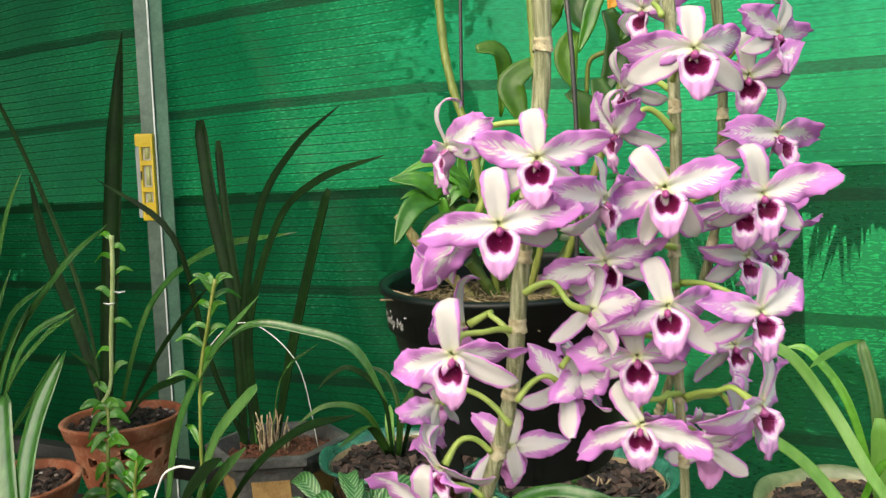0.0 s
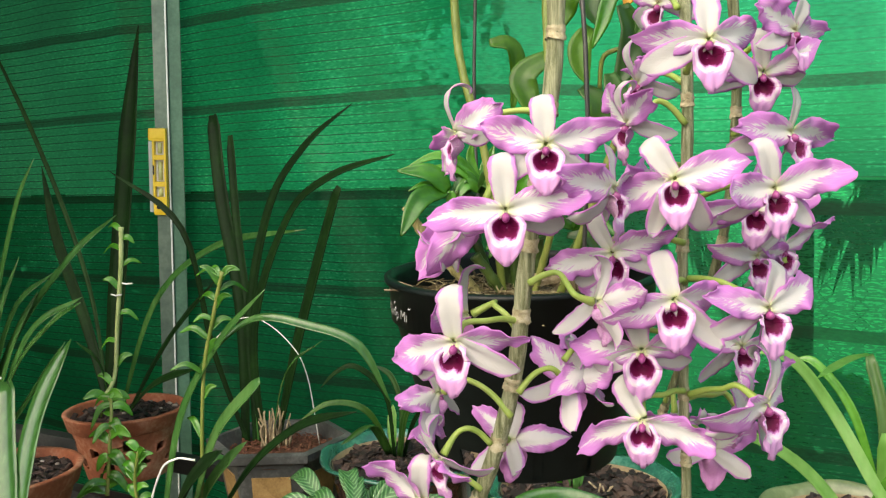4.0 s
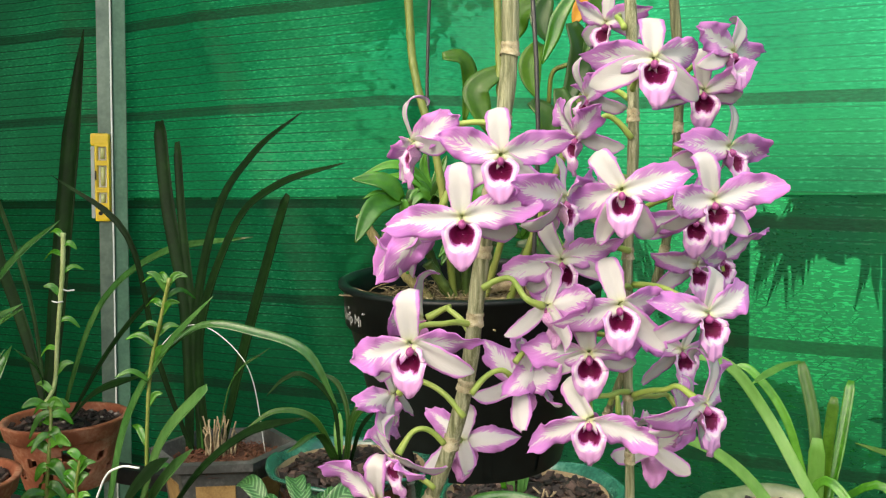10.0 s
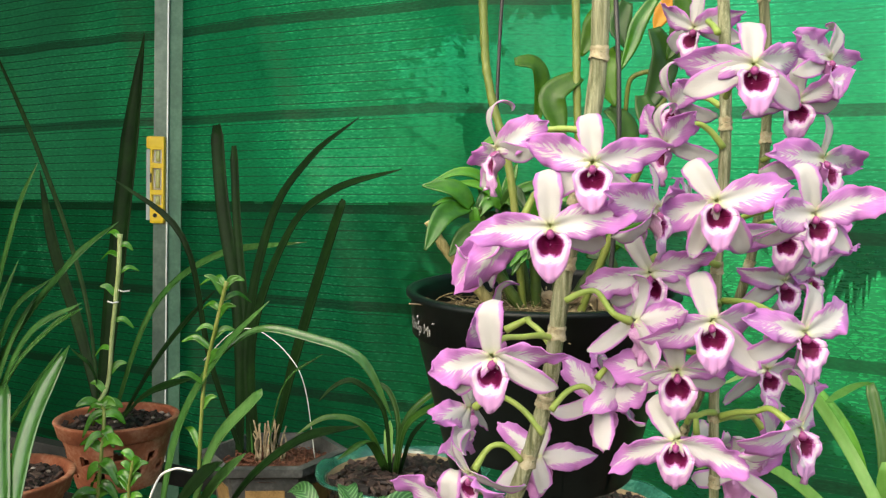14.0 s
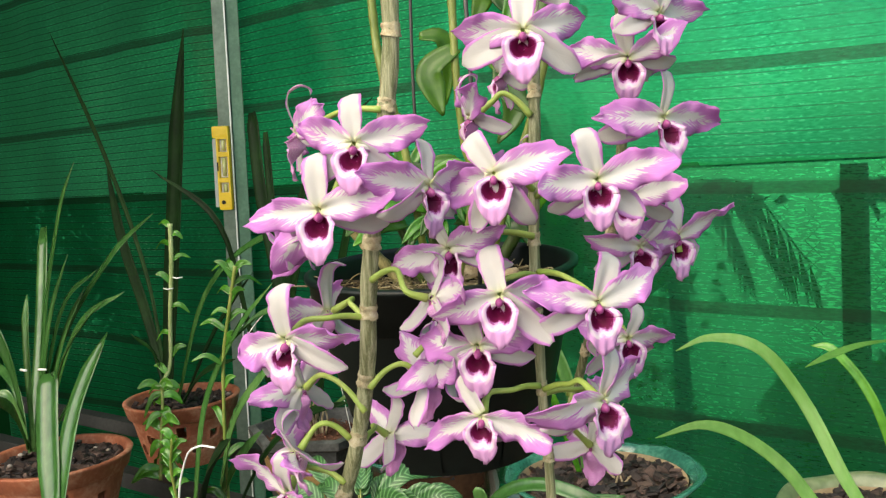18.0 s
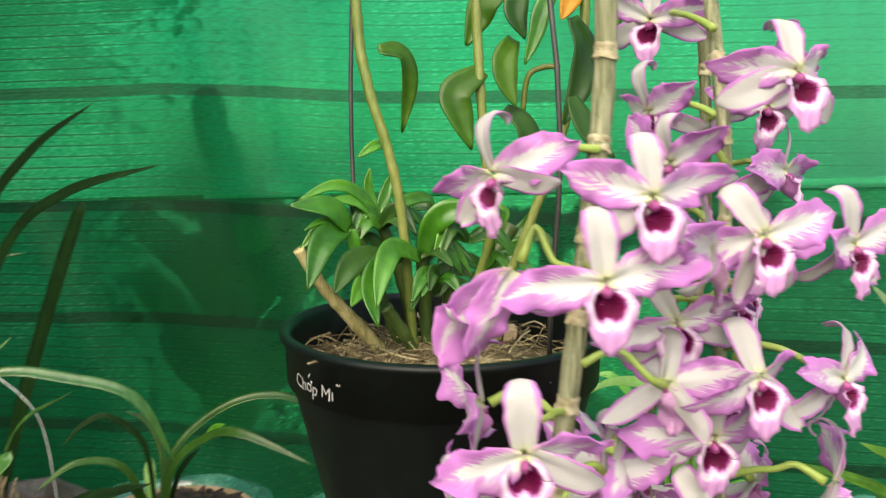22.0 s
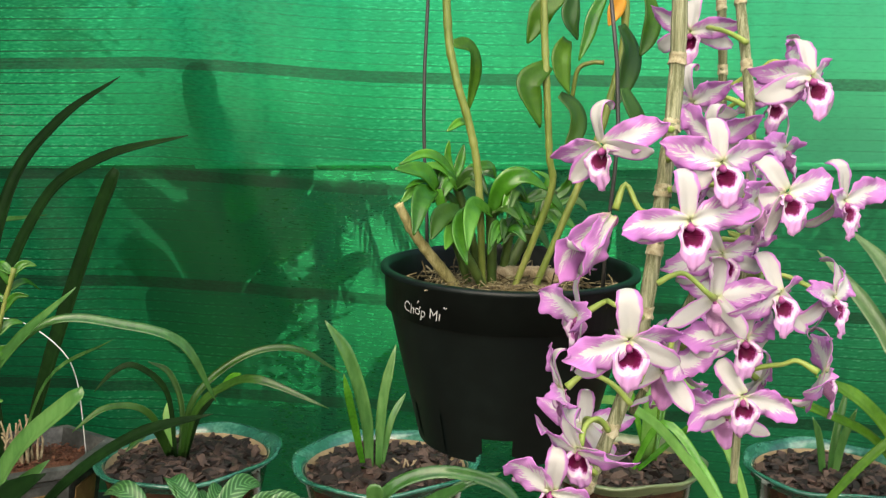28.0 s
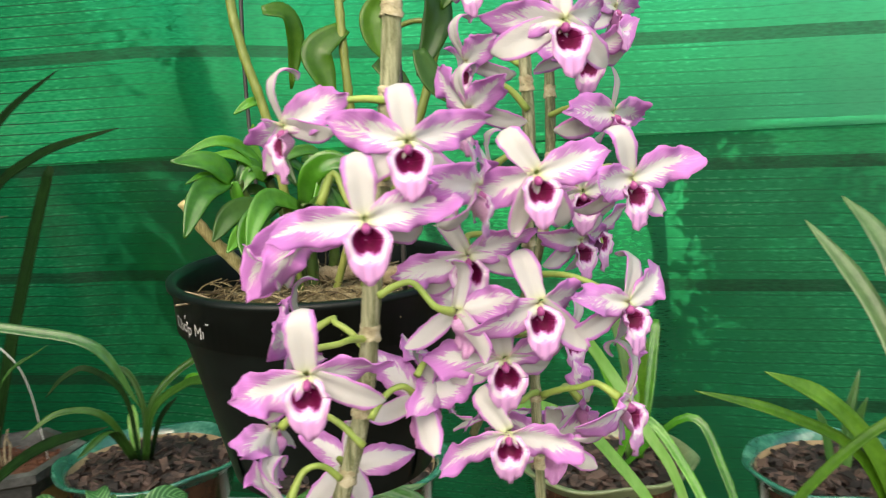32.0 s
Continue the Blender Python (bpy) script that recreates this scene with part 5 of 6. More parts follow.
# ---- one flower, in lengths of a petal; it faces -y ----
def petal_mesh(name, length, width, material, curl=0.0, cup=0.12, wave=0.05, seed=0, start=0.12, power=1.0, twist=0.0, sepal=False):
    """A petal along +x in the plane that faces -y; it bends back by curl, the later the greater the power."""
    nu, nv = 11, 27
    rows = []
    x = y = 0.0
    ang = start
    for j in range(nv):
        t = j / (nv - 1)
        if sepal:
            w = width * min(1.0, 0.62 + 0.9 * t) * max(0.12, 1 - max(0.0, (t - 0.62) / 0.38) ** 2.0) ** 0.6
        else:
            w = width * max(0.07, math.sin(math.pi * (0.055 + 0.935 * t) ** 1.02)) ** 0.72
        row = []
        tw = twist * t
        for i in range(nu):
            u = 2 * i / (nu - 1) - 1
            z = u * w / 2
            rim = abs(u) ** 2
            rip = wave * width * rim * (math.sin(9 * t + seed * 1.7 + (2.0 if u > 0 else 0)) + 0.6 * math.sin(23 * t + seed + (1.0 if u > 0 else 0))) * min(1, t * 2)
            side = 5 if u > 0 else 0
            z *= 1 + rim * (0.09 * noise.noise(Vector((t * 7, seed * 3.1 + side, 0))) + (0.03 if sepal else 0.16) * t * noise.noise(Vector((t * 26, seed * 1.3 + side, 4))))
            dy = -cup * width * (u * u) + rip + 0.04 * width * math.cos(u * 6.0) * (1 - t)
            row.append(Vector((x + math.sin(ang) * dy, y + math.cos(ang) * dy + math.sin(tw) * z, math.cos(tw) * z)))
        rows.append(row)
        step = length / (nv - 1)
        x += math.cos(ang) * step
        y += math.sin(ang) * step
        ang += curl / (nv - 1) * (power + 1) * t**power
    bm = bmesh.new()
    sheet(bm, rows, 0.010)
    me = bpy.data.meshes.new(name)
    bm.to_mesh(me)
    bm.free()
    me.materials.append(material)
    me.polygons.foreach_set("use_smooth", [True] * len(me.polygons))
    return me


def lip_mesh(seed):
    """A pouting lip: a deep cup that faces -y under the column, drawn out to a tongue below."""
    rows = []
    nu, nv = 45, 14
    for j in range(nv):
        r = j / (nv - 1)
        row = []
        for i in range(nu):
            a = 2 * math.pi * i / (nu - 1)
            c, s = math.cos(a), math.sin(a)
            low = max(0.0, -s)
            wide = 0.315 * (1 + 0.04 * math.sin(7 * a + seed) * r**3)
            tall = 0.24 if s > 0 else 0.31 + 0.28 * r * r
            x = wide * r * c * (1 - 0.34 * low**2 * r**3) * (1 - 0.12 * max(0, s) * r)
            z = tall * r * s
            y = 0.20 - 0.46 * min(r, 0.72) ** 1.4 - 0.10 * max(0, r - 0.72) + 0.26 * r * max(0, s) ** 2 + 0.30 * max(0, r - 0.66) * low
            y += (0.035 * math.sin(9 * a + seed) + 0.02 * math.sin(23 * a + 2 * seed)) * r**5
            row.append(Vector((x, y, z)))
        rows.append(row)
    bm = bmesh.new()
    sheet(bm, rows, 0.008, two_sided=True)
    me = bpy.data.meshes.new("lip")
    bm.to_mesh(me)
    bm.free()
    me.materials.append(LIP_BACK)
    me.materials.append(LIP)
    me.polygons.foreach_set("use_smooth", [True] * len(me.polygons))
    return me


PETALS = [petal_mesh("petal", 1.20, 0.60, PETAL, c, 0.10, 0.14, k, 0.12, 1.0, tw) for k, (c, tw) in enumerate(((0.25, 0.3), (0.6, -0.5), (-0.45, 0.6), (0.9, 0.7), (-0.8, -0.4), (0.1, -0.8)))]
DORSALS = [petal_mesh("dorsal_sepal", l, w, SEPAL, c, 0.10, 0.04, k, a, p, sepal=True) for k, (l, w, c, a, p) in enumerate(((0.96, 0.41, 3.3, 0.0, 4), (0.98, 0.41, 3.6, -0.05, 3), (1.35, 0.30, 4.2, -0.35, 1.4), (1.25, 0.34, 5.2, 0.0, 1.6)))]
LATERALS = [petal_mesh("lateral_sepal", 1.06, 0.40, SEPAL, c, 0.10, 0.04, k + 5, 0.12, p, tw, sepal=True) for k, (c, p, tw) in enumerate(((0.7, 2, 0.1), (1.4, 3, -0.3), (-0.3, 1, 0.3), (1.9, 2, 0.5)))]
LIPS = [lip_mesh(k) for k in range(3)]
bm = bmesh.new()
bmesh.ops.create_uvsphere(bm, u_segments=12, v_segments=8, radius=0.066, matrix=Matrix.Translation((0, -0.06, -0.115)) @ Matrix.Diagonal((0.95, 1.7, 1.15, 1)))
COLUMN_MESH = bpy.data.meshes.new("column")
bm.to_mesh(COLUMN_MESH)
bm.free()
COLUMN_MESH.materials.append(COLUMN)
COLUMN_MESH.polygons.foreach_set("use_smooth", [True] * len(COLUMN_MESH.polygons))

UNIT = 0.0312
orchid = thing("flowering_orchid", "pendulous orchid canes with white and mauve flowers and maroon throats", "orchid", (0.17, 0.62, 1.25))
BASE = Vector((0.17, 0.62, 1.25))
rnd_f = random.Random(11)


def turned(ang, y=0.0, tip=0.0):
    """Place a petal that lies along +x so that it points at ang degrees in the flower's face; tip leans it back."""
    return Matrix.Rotation(radians(-ang), 4, "Y") @ Matrix.Rotation(radians(tip), 4, "Z") @ Matrix.Translation((0.03, y, 0))


def flower(point, yaw, pitch, roll, size, node, dorsal=0, petal=0, lateral=0, close=0.0, on_lip=True, arch=0.005, angles=None):
    """A flower whose throat (or, if on_lip is off, whose base) is at point; node: where its stalk leaves the cane."""
    turn = Matrix.Rotation(radians(yaw), 3, "Z") @ Matrix.Rotation(radians(-pitch), 3, "X") @ Matrix.Rotation(radians(roll), 3, "Y")
    u = UNIT * size
    origin = Vector(point) - (turn @ Vector((0, -0.10, -0.27)) * u if on_lip else Vector((0, 0, 0)))
    back = origin + turn @ Vector((0, 0.10, -0.02)) * u
    bm = bmesh.new()
    node = Vector(node)
    mid = (back + node) / 2 + Vector((0, 0, arch))
    near = back + turn @ Vector((0, 0.4, 0.1)) * u
    tube(bm, [q - origin for q in spline([node, mid * 0.5 + node * 0.5 + Vector((0, 0, arch * 0.2)), mid, near, back], 4)], lambda t: 0.0020 - 0.0004 * math.sin(3 * t) + 0.0006 * max(0.0, t - 0.8) * 5, 8)
    ob = part("flower", bm, PEDICEL, orchid, "white and mauve flower on a green stalk", place=Matrix.Translation(origin - BASE))
    m = turn.to_4x4() @ Matrix.Scale(u, 4)
    j = rnd_f.uniform
    top, pr, pl, lr, ll = angles or (90 + j(-16, 16), 18 + j(-16, 16), 162 + j(-16, 16), -38 + j(-16, 16), 218 + j(-16, 16))
    share("dorsal_sepal", DORSALS[dorsal], ob, m @ turned(top, 0.02, 6 + j(-12, 22) - close * 60) @ Matrix.Scale(j(0.92, 1.08), 4))
    for k, ang in enumerate((pr, pl)):
        share("petal", PETALS[(petal + 2 * k + len(orchid.children)) % 6], ob, m @ turned(ang, -0.02, 4 + j(-26, 20) - close * 60) @ Matrix.Diagonal((j(0.94, 1.08), 1, j(0.88, 1.12), 1)))
    for k, ang in enumerate((lr, ll)):
        share("lateral_sepal", LATERALS[(lateral + k) % 4], ob, m @ turned(ang, 0.03, 4 + j(-20, 18) - close * 60) @ Matrix.Diagonal((j(0.92, 1.1), 1, j(0.9, 1.15), 1)))
    if close < 1:
        share("lip", LIPS[dorsal % 3], ob, m @ Matrix.Translation((0, -0.14, -0.245)) @ Matrix.Rotation(radians(-14), 4, "X"))
    share("column", COLUMN_MESH, ob, m)
    return ob


def cane(points, radius, joints, taper=0.16):
    bm = bmesh.new()
    line, run = jointed(bm, [Vector(q) - BASE for q in points], radius, joints, 0.10, 16, 14, taper)
    ob = part("cane", bm, CANE, orchid, "woody striped tan and olive cane")
    # papery rings at every joint
    x = joints
    while x < run[-1] - 0.01:
        i = min(range(len(run)), key=lambda k: abs(run[k] - x))
        ahead = (line[min(i + 1, len(line) - 1)] - line[i - 1]).normalized()
        bm = bmesh.new()
        rr = radius * 1.04 * (1 - taper * x / run[-1])
        tube(bm, [line[i] + ahead * (0.0075 * k / 7 - 0.004) for k in range(8)], lambda t: rr * (1.02 + 0.13 * t * t + 0.05 * math.sin(9 * t)), 18, caps=False)
        for v in bm.verts:
            v.co += Vector((noise.noise(v.co * 900), noise.noise(v.co * 900 + Vector((7, 0, 0))), noise.noise(v.co * 500 + Vector((0, 9, 0))) * 2.4)) * 0.0007
        part("node_sheath", bm, SHEATH, ob)
        x += joints
    return ob


cane(((0.130, 0.66, 1.93), (0.122, 0.60, 1.60), (0.116, 0.586, 1.42), (0.114, 0.584, 1.349), (0.104, 0.580, 1.285), (0.095, 0.578, 1.229), (0.088, 0.584, 1.172), (0.073, 0.594, 1.116), (0.052, 0.603, 1.065)), 0.0053, 0.0385)
cane(((0.145, 0.67, 1.93), (0.180, 0.65, 1.60), (0.190, 0.624, 1.43), (0.189, 0.602, 1.317), (0.185, 0.599, 1.242), (0.185, 0.599, 1.161), (0.1865, 0.601, 1.118), (0.187, 0.603, 1.077)), 0.0049, 0.041, 0.45)
cane(((0.152, 0.68, 1.93), (0.222, 0.70, 1.60), (0.237, 0.695, 1.43), (0.242, 0.694, 1.333), (0.229, 0.682, 1.237), (0.205, 0.712, 1.14), (0.19, 0.73, 1.09)), 0.0047, 0.044, 0.4)

# flowers of the first cane: throat or base, yaw, pitch, roll, size
flower((0.104, 0.527, 1.291), -8, -4, 0, 0.98, (0.103, 0.575, 1.30), 0, 0, 0, angles=(95, 10, 163, -42, 215))
flower((0.059, 0.578, 1.300), -72, -14, -8, 1.0, (0.108, 0.578, 1.318), 2, 1, 1, 0.12, angles=(85, 5, 185, -20, 215))
flower((0.084, 0.528, 1.259), -6, -8, 0, 1.05, (0.099, 0.574, 1.258), 0, 2, 0, angles=(94, 10, 187, -26, 205))
flower((0.071, 0.586, 1.268), -80, -48, 0, 1.32, (0.100, 0.576, 1.262), 0, 1, 0, 1.55, False)
flower((0.056, 0.543, 1.191), -20, -14, 0, 1.08, (0.090, 0.578, 1.205), 1, 3, 0, angles=(92, -4, 198, -28, 222))
flower((0.062, 0.604, 1.205), -104, -14, -6, 1.12, (0.091, 0.582, 1.198), 1, 0, 2, 0.3, False, 0.010)
flower((0.045, 0.596, 1.161), -112, -24, 0, 1.0, (0.086, 0.582, 1.150), 0, 1, 1, 0.15, False, 0.012)
flower((0.045, 0.576, 1.129), -52, -34, 0, 1.02, (0.074, 0.588, 1.133), 3, 2, 1, 0.05, False, 0.012)
flower((0.086, 0.634, 1.121), 150, -25, 0, 1.0, (0.080, 0.592, 1.128), 0, 0, 0, 0.1, False, 0.006)
flower((0.034, 0.588, 1.101), -25, -38, 10, 1.0, (0.068, 0.592, 1.105), 1, 1, 3, 0.0, False, 0.01)
flower((0.120, 0.595, 1.166), 130, -28, 0, 1.0, (0.090, 0.580, 1.164), 0, 3, 1, 0.15, False, 0.010)
flower((0.132, 0.563, 1.217), 118, -10, 0, 0.95, (0.097, 0.574, 1.226), 1, 2, 0, 0.15, False, 0.010)
flower((0.138, 0.540, 1.277), 62, -18, 0, 1.0, (0.103, 0.574, 1.282), 0, 0, 2, 0.0, False, 0.006)

# flowers of the second cane
flower((0.188, 0.549, 1.341), 0, -4, 0, 1.06, (0.187, 0.596, 1.338), 1, 2, 0, angles=(88, 8, 177, -40, 204))
flower((0.186, 0.664, 1.389), -58, -10, 0, 0.95, (0.184, 0.604, 1.375), 0, 1, 2, 0.0, False)
flower((0.168, 0.635, 1.338), -70, -15, 0, 0.9, (0.187, 0.606, 1.334), 2, 0, 1, 0.0, False)
flower((0.154, 0.594, 1.312), -75, -20, 8, 0.9, (0.187, 0.598, 1.310), 3, 3, 0, 0.1, False, 0.012)
flower((0.170, 0.546, 1.272), -2, -6, 0, 1.0, (0.186, 0.594, 1.270), 1, 0, 1, angles=(124, 12, 205, -58, 248))
flower((0.142, 0.570, 1.233), -22, -20, -5, 1.0, (0.185, 0.596, 1.244), 3, 1, 0, angles=(116, 12, 188, -28, 218))
flower((0.169, 0.548, 1.210), 0, -8, 0, 1.03, (0.185, 0.594, 1.222), 0, 2, 2, angles=(104, -8, 198, -46, 222))
flower((0.155, 0.562, 1.181), -8, -22, 0, 1.04, (0.185, 0.594, 1.192), 1, 3, 0, angles=(100, 5, 190, -30, 215))
flower((0.155, 0.562, 1.144), -14, -24, 0, 1.0, (0.184, 0.594, 1.160), 0, 1, 3, angles=(128, -20, 208, -66, 240))

# flowers of the third cane
flower((0.261, 0.637, 1.357), 36, -4, 4, 1.0, (0.238, 0.682, 1.352), 1, 2, 0, angles=(66, 6, 165, -50, 205))
flower((0.242, 0.640, 1.333), 4, -32, 0, 1.0, (0.237, 0.682, 1.336), 0, 0, 1, angles=(100, 24, 176, -16, 203))
flower((0.263, 0.646, 1.296), 44, -6, 0, 1.18, (0.236, 0.682, 1.306), 2, 1, 0, angles=(80, -5, 180, -45, 200))
flower((0.221, 0.551, 1.266), 16, -10, 0, 0.98, (0.188, 0.596, 1.266), 1, 3, 2, angles=(105, 15, 180, -40, 220))
flower((0.239, 0.645, 1.252), 0, -14, 6, 1.0, (0.231, 0.678, 1.262), 0, 2, 1, angles=(82, 24, 200, -30, 215))
flower((0.246, 0.664, 1.220), 24, -10, 0, 1.0, (0.226, 0.684, 1.228), 2, 0, 3, angles=(50, -4, 168, -30, 205))
flower((0.219, 0.553, 1.204), 24, -8, 0, 1.02, (0.187, 0.594, 1.224), 1, 1, 0, angles=(66, 18, 168, -66, 208))
flower((0.237, 0.663, 1.163), 18, -16, -5, 0.95, (0.213, 0.698, 1.176), 3, 2, 1, angles=(62, -12, 160, -48, 220))
flower((0.219, 0.557, 1.152), 40, -12, 0, 1.12, (0.187, 0.594, 1.158), 3, 3, 2, 0.1, angles=(76, 20, 186, -58, 212))
flower((0.225, 0.622, 1.140), 60, -34, 0, 0.9, (0.187, 0.598, 1.155), 0, 0, 1, 0.0, False)

# flowers turned away from the path
flower((0.200, 0.690, 1.118), 20, -68, 0, 1.0, (0.196, 0.705, 1.125), 0, 2, 1, 0.25, False, 0.008)
flower((0.211, 0.64, 1.111), 150, -25, 0, 0.95, (0.184, 0.6, 1.134), 1, 2, 3, 0.1, False, 0.008)
flower((0.132, 0.6, 1.175), -120, -35, 20, 0.9, (0.116, 0.585, 1.181), 1, 2, 3, 0.1, False, 0.008)
flower((0.270, 0.69, 1.232), 40, -14, 0, 1.1, (0.272, 0.69, 1.221), 1, 2, 3, 0.1, False, 0.008)
flower((0.18, 0.64, 1.28), -100, -20, 10, 0.9, (0.187, 0.61, 1.28), 1, 2, 3, 0.1, False, 0.008)


PALE_STRAP = surface("pale_strap_leaf", [(0.18, 0.44, 0.08), (0.28, 0.58, 0.14), (0.42, 0.68, 0.25)], 16, 0.32, 0.15, through_light=0.58, random_shift=0.2, stretch=(1, 1, 0.3))
# ---- strap-leaved plants on the bench ----
GREY_STRAP = surface("grey_green_leaf", [(0.055, 0.125, 0.045), (0.095, 0.185, 0.07), (0.16, 0.27, 0.11)], 16, 0.36, 0.15, through_light=0.2, random_shift=0.2, stretch=(1, 1, 0.3))
plant_tB = thing("strap_orchid", "clump of long grey green strap leaves in a terracotta pot", "orchid", by_fence(0.60, 0.985, TOP + 0.115), "strap-leaved orchids on the bench")
add_leaves(plant_tB, [
    (STRAP, 0.028, True, (-0.829, 1.569, 0.801), (-0.845, 1.653, 0.994), (-0.871, 1.742, 1.212)),
    (STRAP, 0.018, False, (-0.805, 1.557, 0.805), (-0.757, 1.545, 1.054), (-0.697, 1.528, 1.242), (-0.656, 1.520, 1.332)),
    (STRAP, 0.027, False, (-0.836, 1.573, 0.805), (-0.837, 1.549, 0.974), (-0.901, 1.557, 1.088), (-0.965, 1.565, 1.150)),
    (STRAP, 0.023, False, (-0.813, 1.561, 0.803), (-0.748, 1.578, 1.007), (-0.633, 1.570, 1.157), (-0.549, 1.578, 1.234)),
    (STRAP, 0.020, False, (-0.793, 1.551, 0.812), (-0.686, 1.472, 0.988), (-0.584, 1.395, 1.075), (-0.505, 1.331, 1.119)),
])
add_leaves(plant_tB, [
    (STRAP, 0.017, False, (-0.836, 1.572, 0.810), (-0.818, 1.520, 0.889), (-0.812, 1.474, 0.924), (-0.814, 1.432, 0.938)),
    (STRAP, 0.016, False, (-0.842, 1.576, 0.820), (-0.885, 1.617, 0.916), (-1.009, 1.700, 0.966)),
    (STRAP, 0.046, True, (-0.620, 1.311, 0.771), (-0.648, 1.365, 0.886), (-0.670, 1.415, 0.987)),
    (STRAP, 0.037, False, (-0.611, 1.306, 0.773), (-0.604, 1.370, 0.929), (-0.564, 1.417, 1.051)),
    (STRAP, 0.017, False, (-0.799, 1.554, 0.811), (-0.736, 1.558, 1.010), (-0.691, 1.572, 1.108)),
])
add_leaves(plant_tB, [
    (STRAP, 0.017, False, (-0.814, 1.561, 0.812), (-0.732, 1.556, 1.063), (-0.653, 1.552, 1.140)),
    (STRAP, 0.018, False, (-0.795, 1.552, 0.815), (-0.705, 1.553, 1.029), (-0.603, 1.549, 1.099)),
    (STRAP, 0.020, False, (-0.821, 1.565, 0.811), (-0.830, 1.589, 1.004), (-0.835, 1.611, 1.094)),
    (STRAP, 0.016, False, (-0.831, 1.570, 0.809), (-0.853, 1.561, 0.906), (-0.886, 1.559, 0.920)),
    (STRAP, 0.018, False, (-0.785, 1.547, 0.822), (-0.697, 1.522, 0.924), (-0.613, 1.498, 1.032)),
])
add_leaves(plant_tB, [
    (STRAP, 0.017, False, (-0.804, 1.556, 0.813), (-0.770, 1.570, 1.030), (-0.721, 1.575, 1.168)),
])
plant_tA = thing("strap_orchid", "tall strap leaves darkened for shade, rising from a terracotta pot", "orchid", by_fence(0.49, 0.627, TOP + 0.12), "strap-leaved orchids on the bench")
add_leaves(plant_tA, [
    (SHADED_STRAP, 0.056, False, (-0.730, 1.917, 0.784), (-0.686, 1.940, 1.180), (-0.637, 1.959, 1.617)),
    (SHADED_STRAP, 0.026, False, (-0.722, 1.913, 0.785), (-0.806, 2.004, 0.973), (-0.907, 2.104, 1.150), (-0.981, 2.191, 1.336)),
    (SHADED_STRAP, 0.011, False, (-0.730, 1.917, 0.784), (-0.795, 1.999, 1.065), (-0.954, 2.128, 1.383), (-1.161, 2.282, 1.703)),
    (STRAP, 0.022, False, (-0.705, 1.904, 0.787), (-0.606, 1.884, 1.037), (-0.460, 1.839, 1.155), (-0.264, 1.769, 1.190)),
    (SHADED_STRAP, 0.026, False, (-0.689, 1.896, 0.789), (-0.551, 1.786, 0.969), (-0.412, 1.676, 1.109)),
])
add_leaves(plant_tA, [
    (SHADED_STRAP, 0.022, False, (-0.697, 1.900, 0.788), (-0.575, 1.771, 0.893), (-0.443, 1.636, 0.954)),
    (STRAP, 0.018, False, (-0.722, 1.913, 0.785), (-0.709, 1.839, 0.927), (-0.730, 1.782, 0.981)),
])
plant_hex = thing("strap_orchid", "cut and arching strap leaves darkened for shade in the hexagonal pot", "orchid", by_fence(0.925, 0.65, TOP + 0.115), "strap-leaved orchids on the bench")
add_leaves(plant_hex, [
    (SHADED_STRAP, 0.029, True, (-0.383, 1.718, 0.767), (-0.391, 1.759, 1.048), (-0.435, 1.819, 1.246), (-0.461, 1.870, 1.419)),
    (SHADED_STRAP, 0.018, True, (-0.363, 1.708, 0.770), (-0.369, 1.729, 1.008), (-0.392, 1.759, 1.203), (-0.404, 1.784, 1.373)),
    (SHADED_STRAP, 0.024, False, (-0.350, 1.701, 0.772), (-0.366, 1.717, 1.010), (-0.313, 1.699, 1.235), (-0.235, 1.667, 1.344), (-0.146, 1.630, 1.413)),
    (SHADED_STRAP, 0.024, False, (-0.344, 1.698, 0.773), (-0.348, 1.686, 1.015), (-0.266, 1.630, 1.215), (-0.179, 1.572, 1.286), (-0.062, 1.498, 1.321)),
    (SHADED_STRAP, 0.03, True, (-0.318, 1.684, 0.788), (-0.262, 1.637, 0.980), (-0.199, 1.587, 1.166), (-0.159, 1.547, 1.270)),
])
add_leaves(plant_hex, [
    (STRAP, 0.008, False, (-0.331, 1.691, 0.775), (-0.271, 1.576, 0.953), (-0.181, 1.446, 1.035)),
    (SHADED_STRAP, 0.012, False, (-0.370, 1.711, 0.769), (-0.432, 1.705, 0.971), (-0.475, 1.690, 1.201), (-0.624, 1.728, 1.314)),
    (STRAP, 0.006, False, (-0.357, 1.704, 0.771), (-0.355, 1.698, 0.927), (-0.349, 1.689, 1.058)),
])
plant_b1 = thing("strap_orchid", "small orchid with arching green strap leaves in a bowl", "orchid", by_fence(1.185, 0.63, TOP + 0.105), "strap-leaved orchids on the bench")
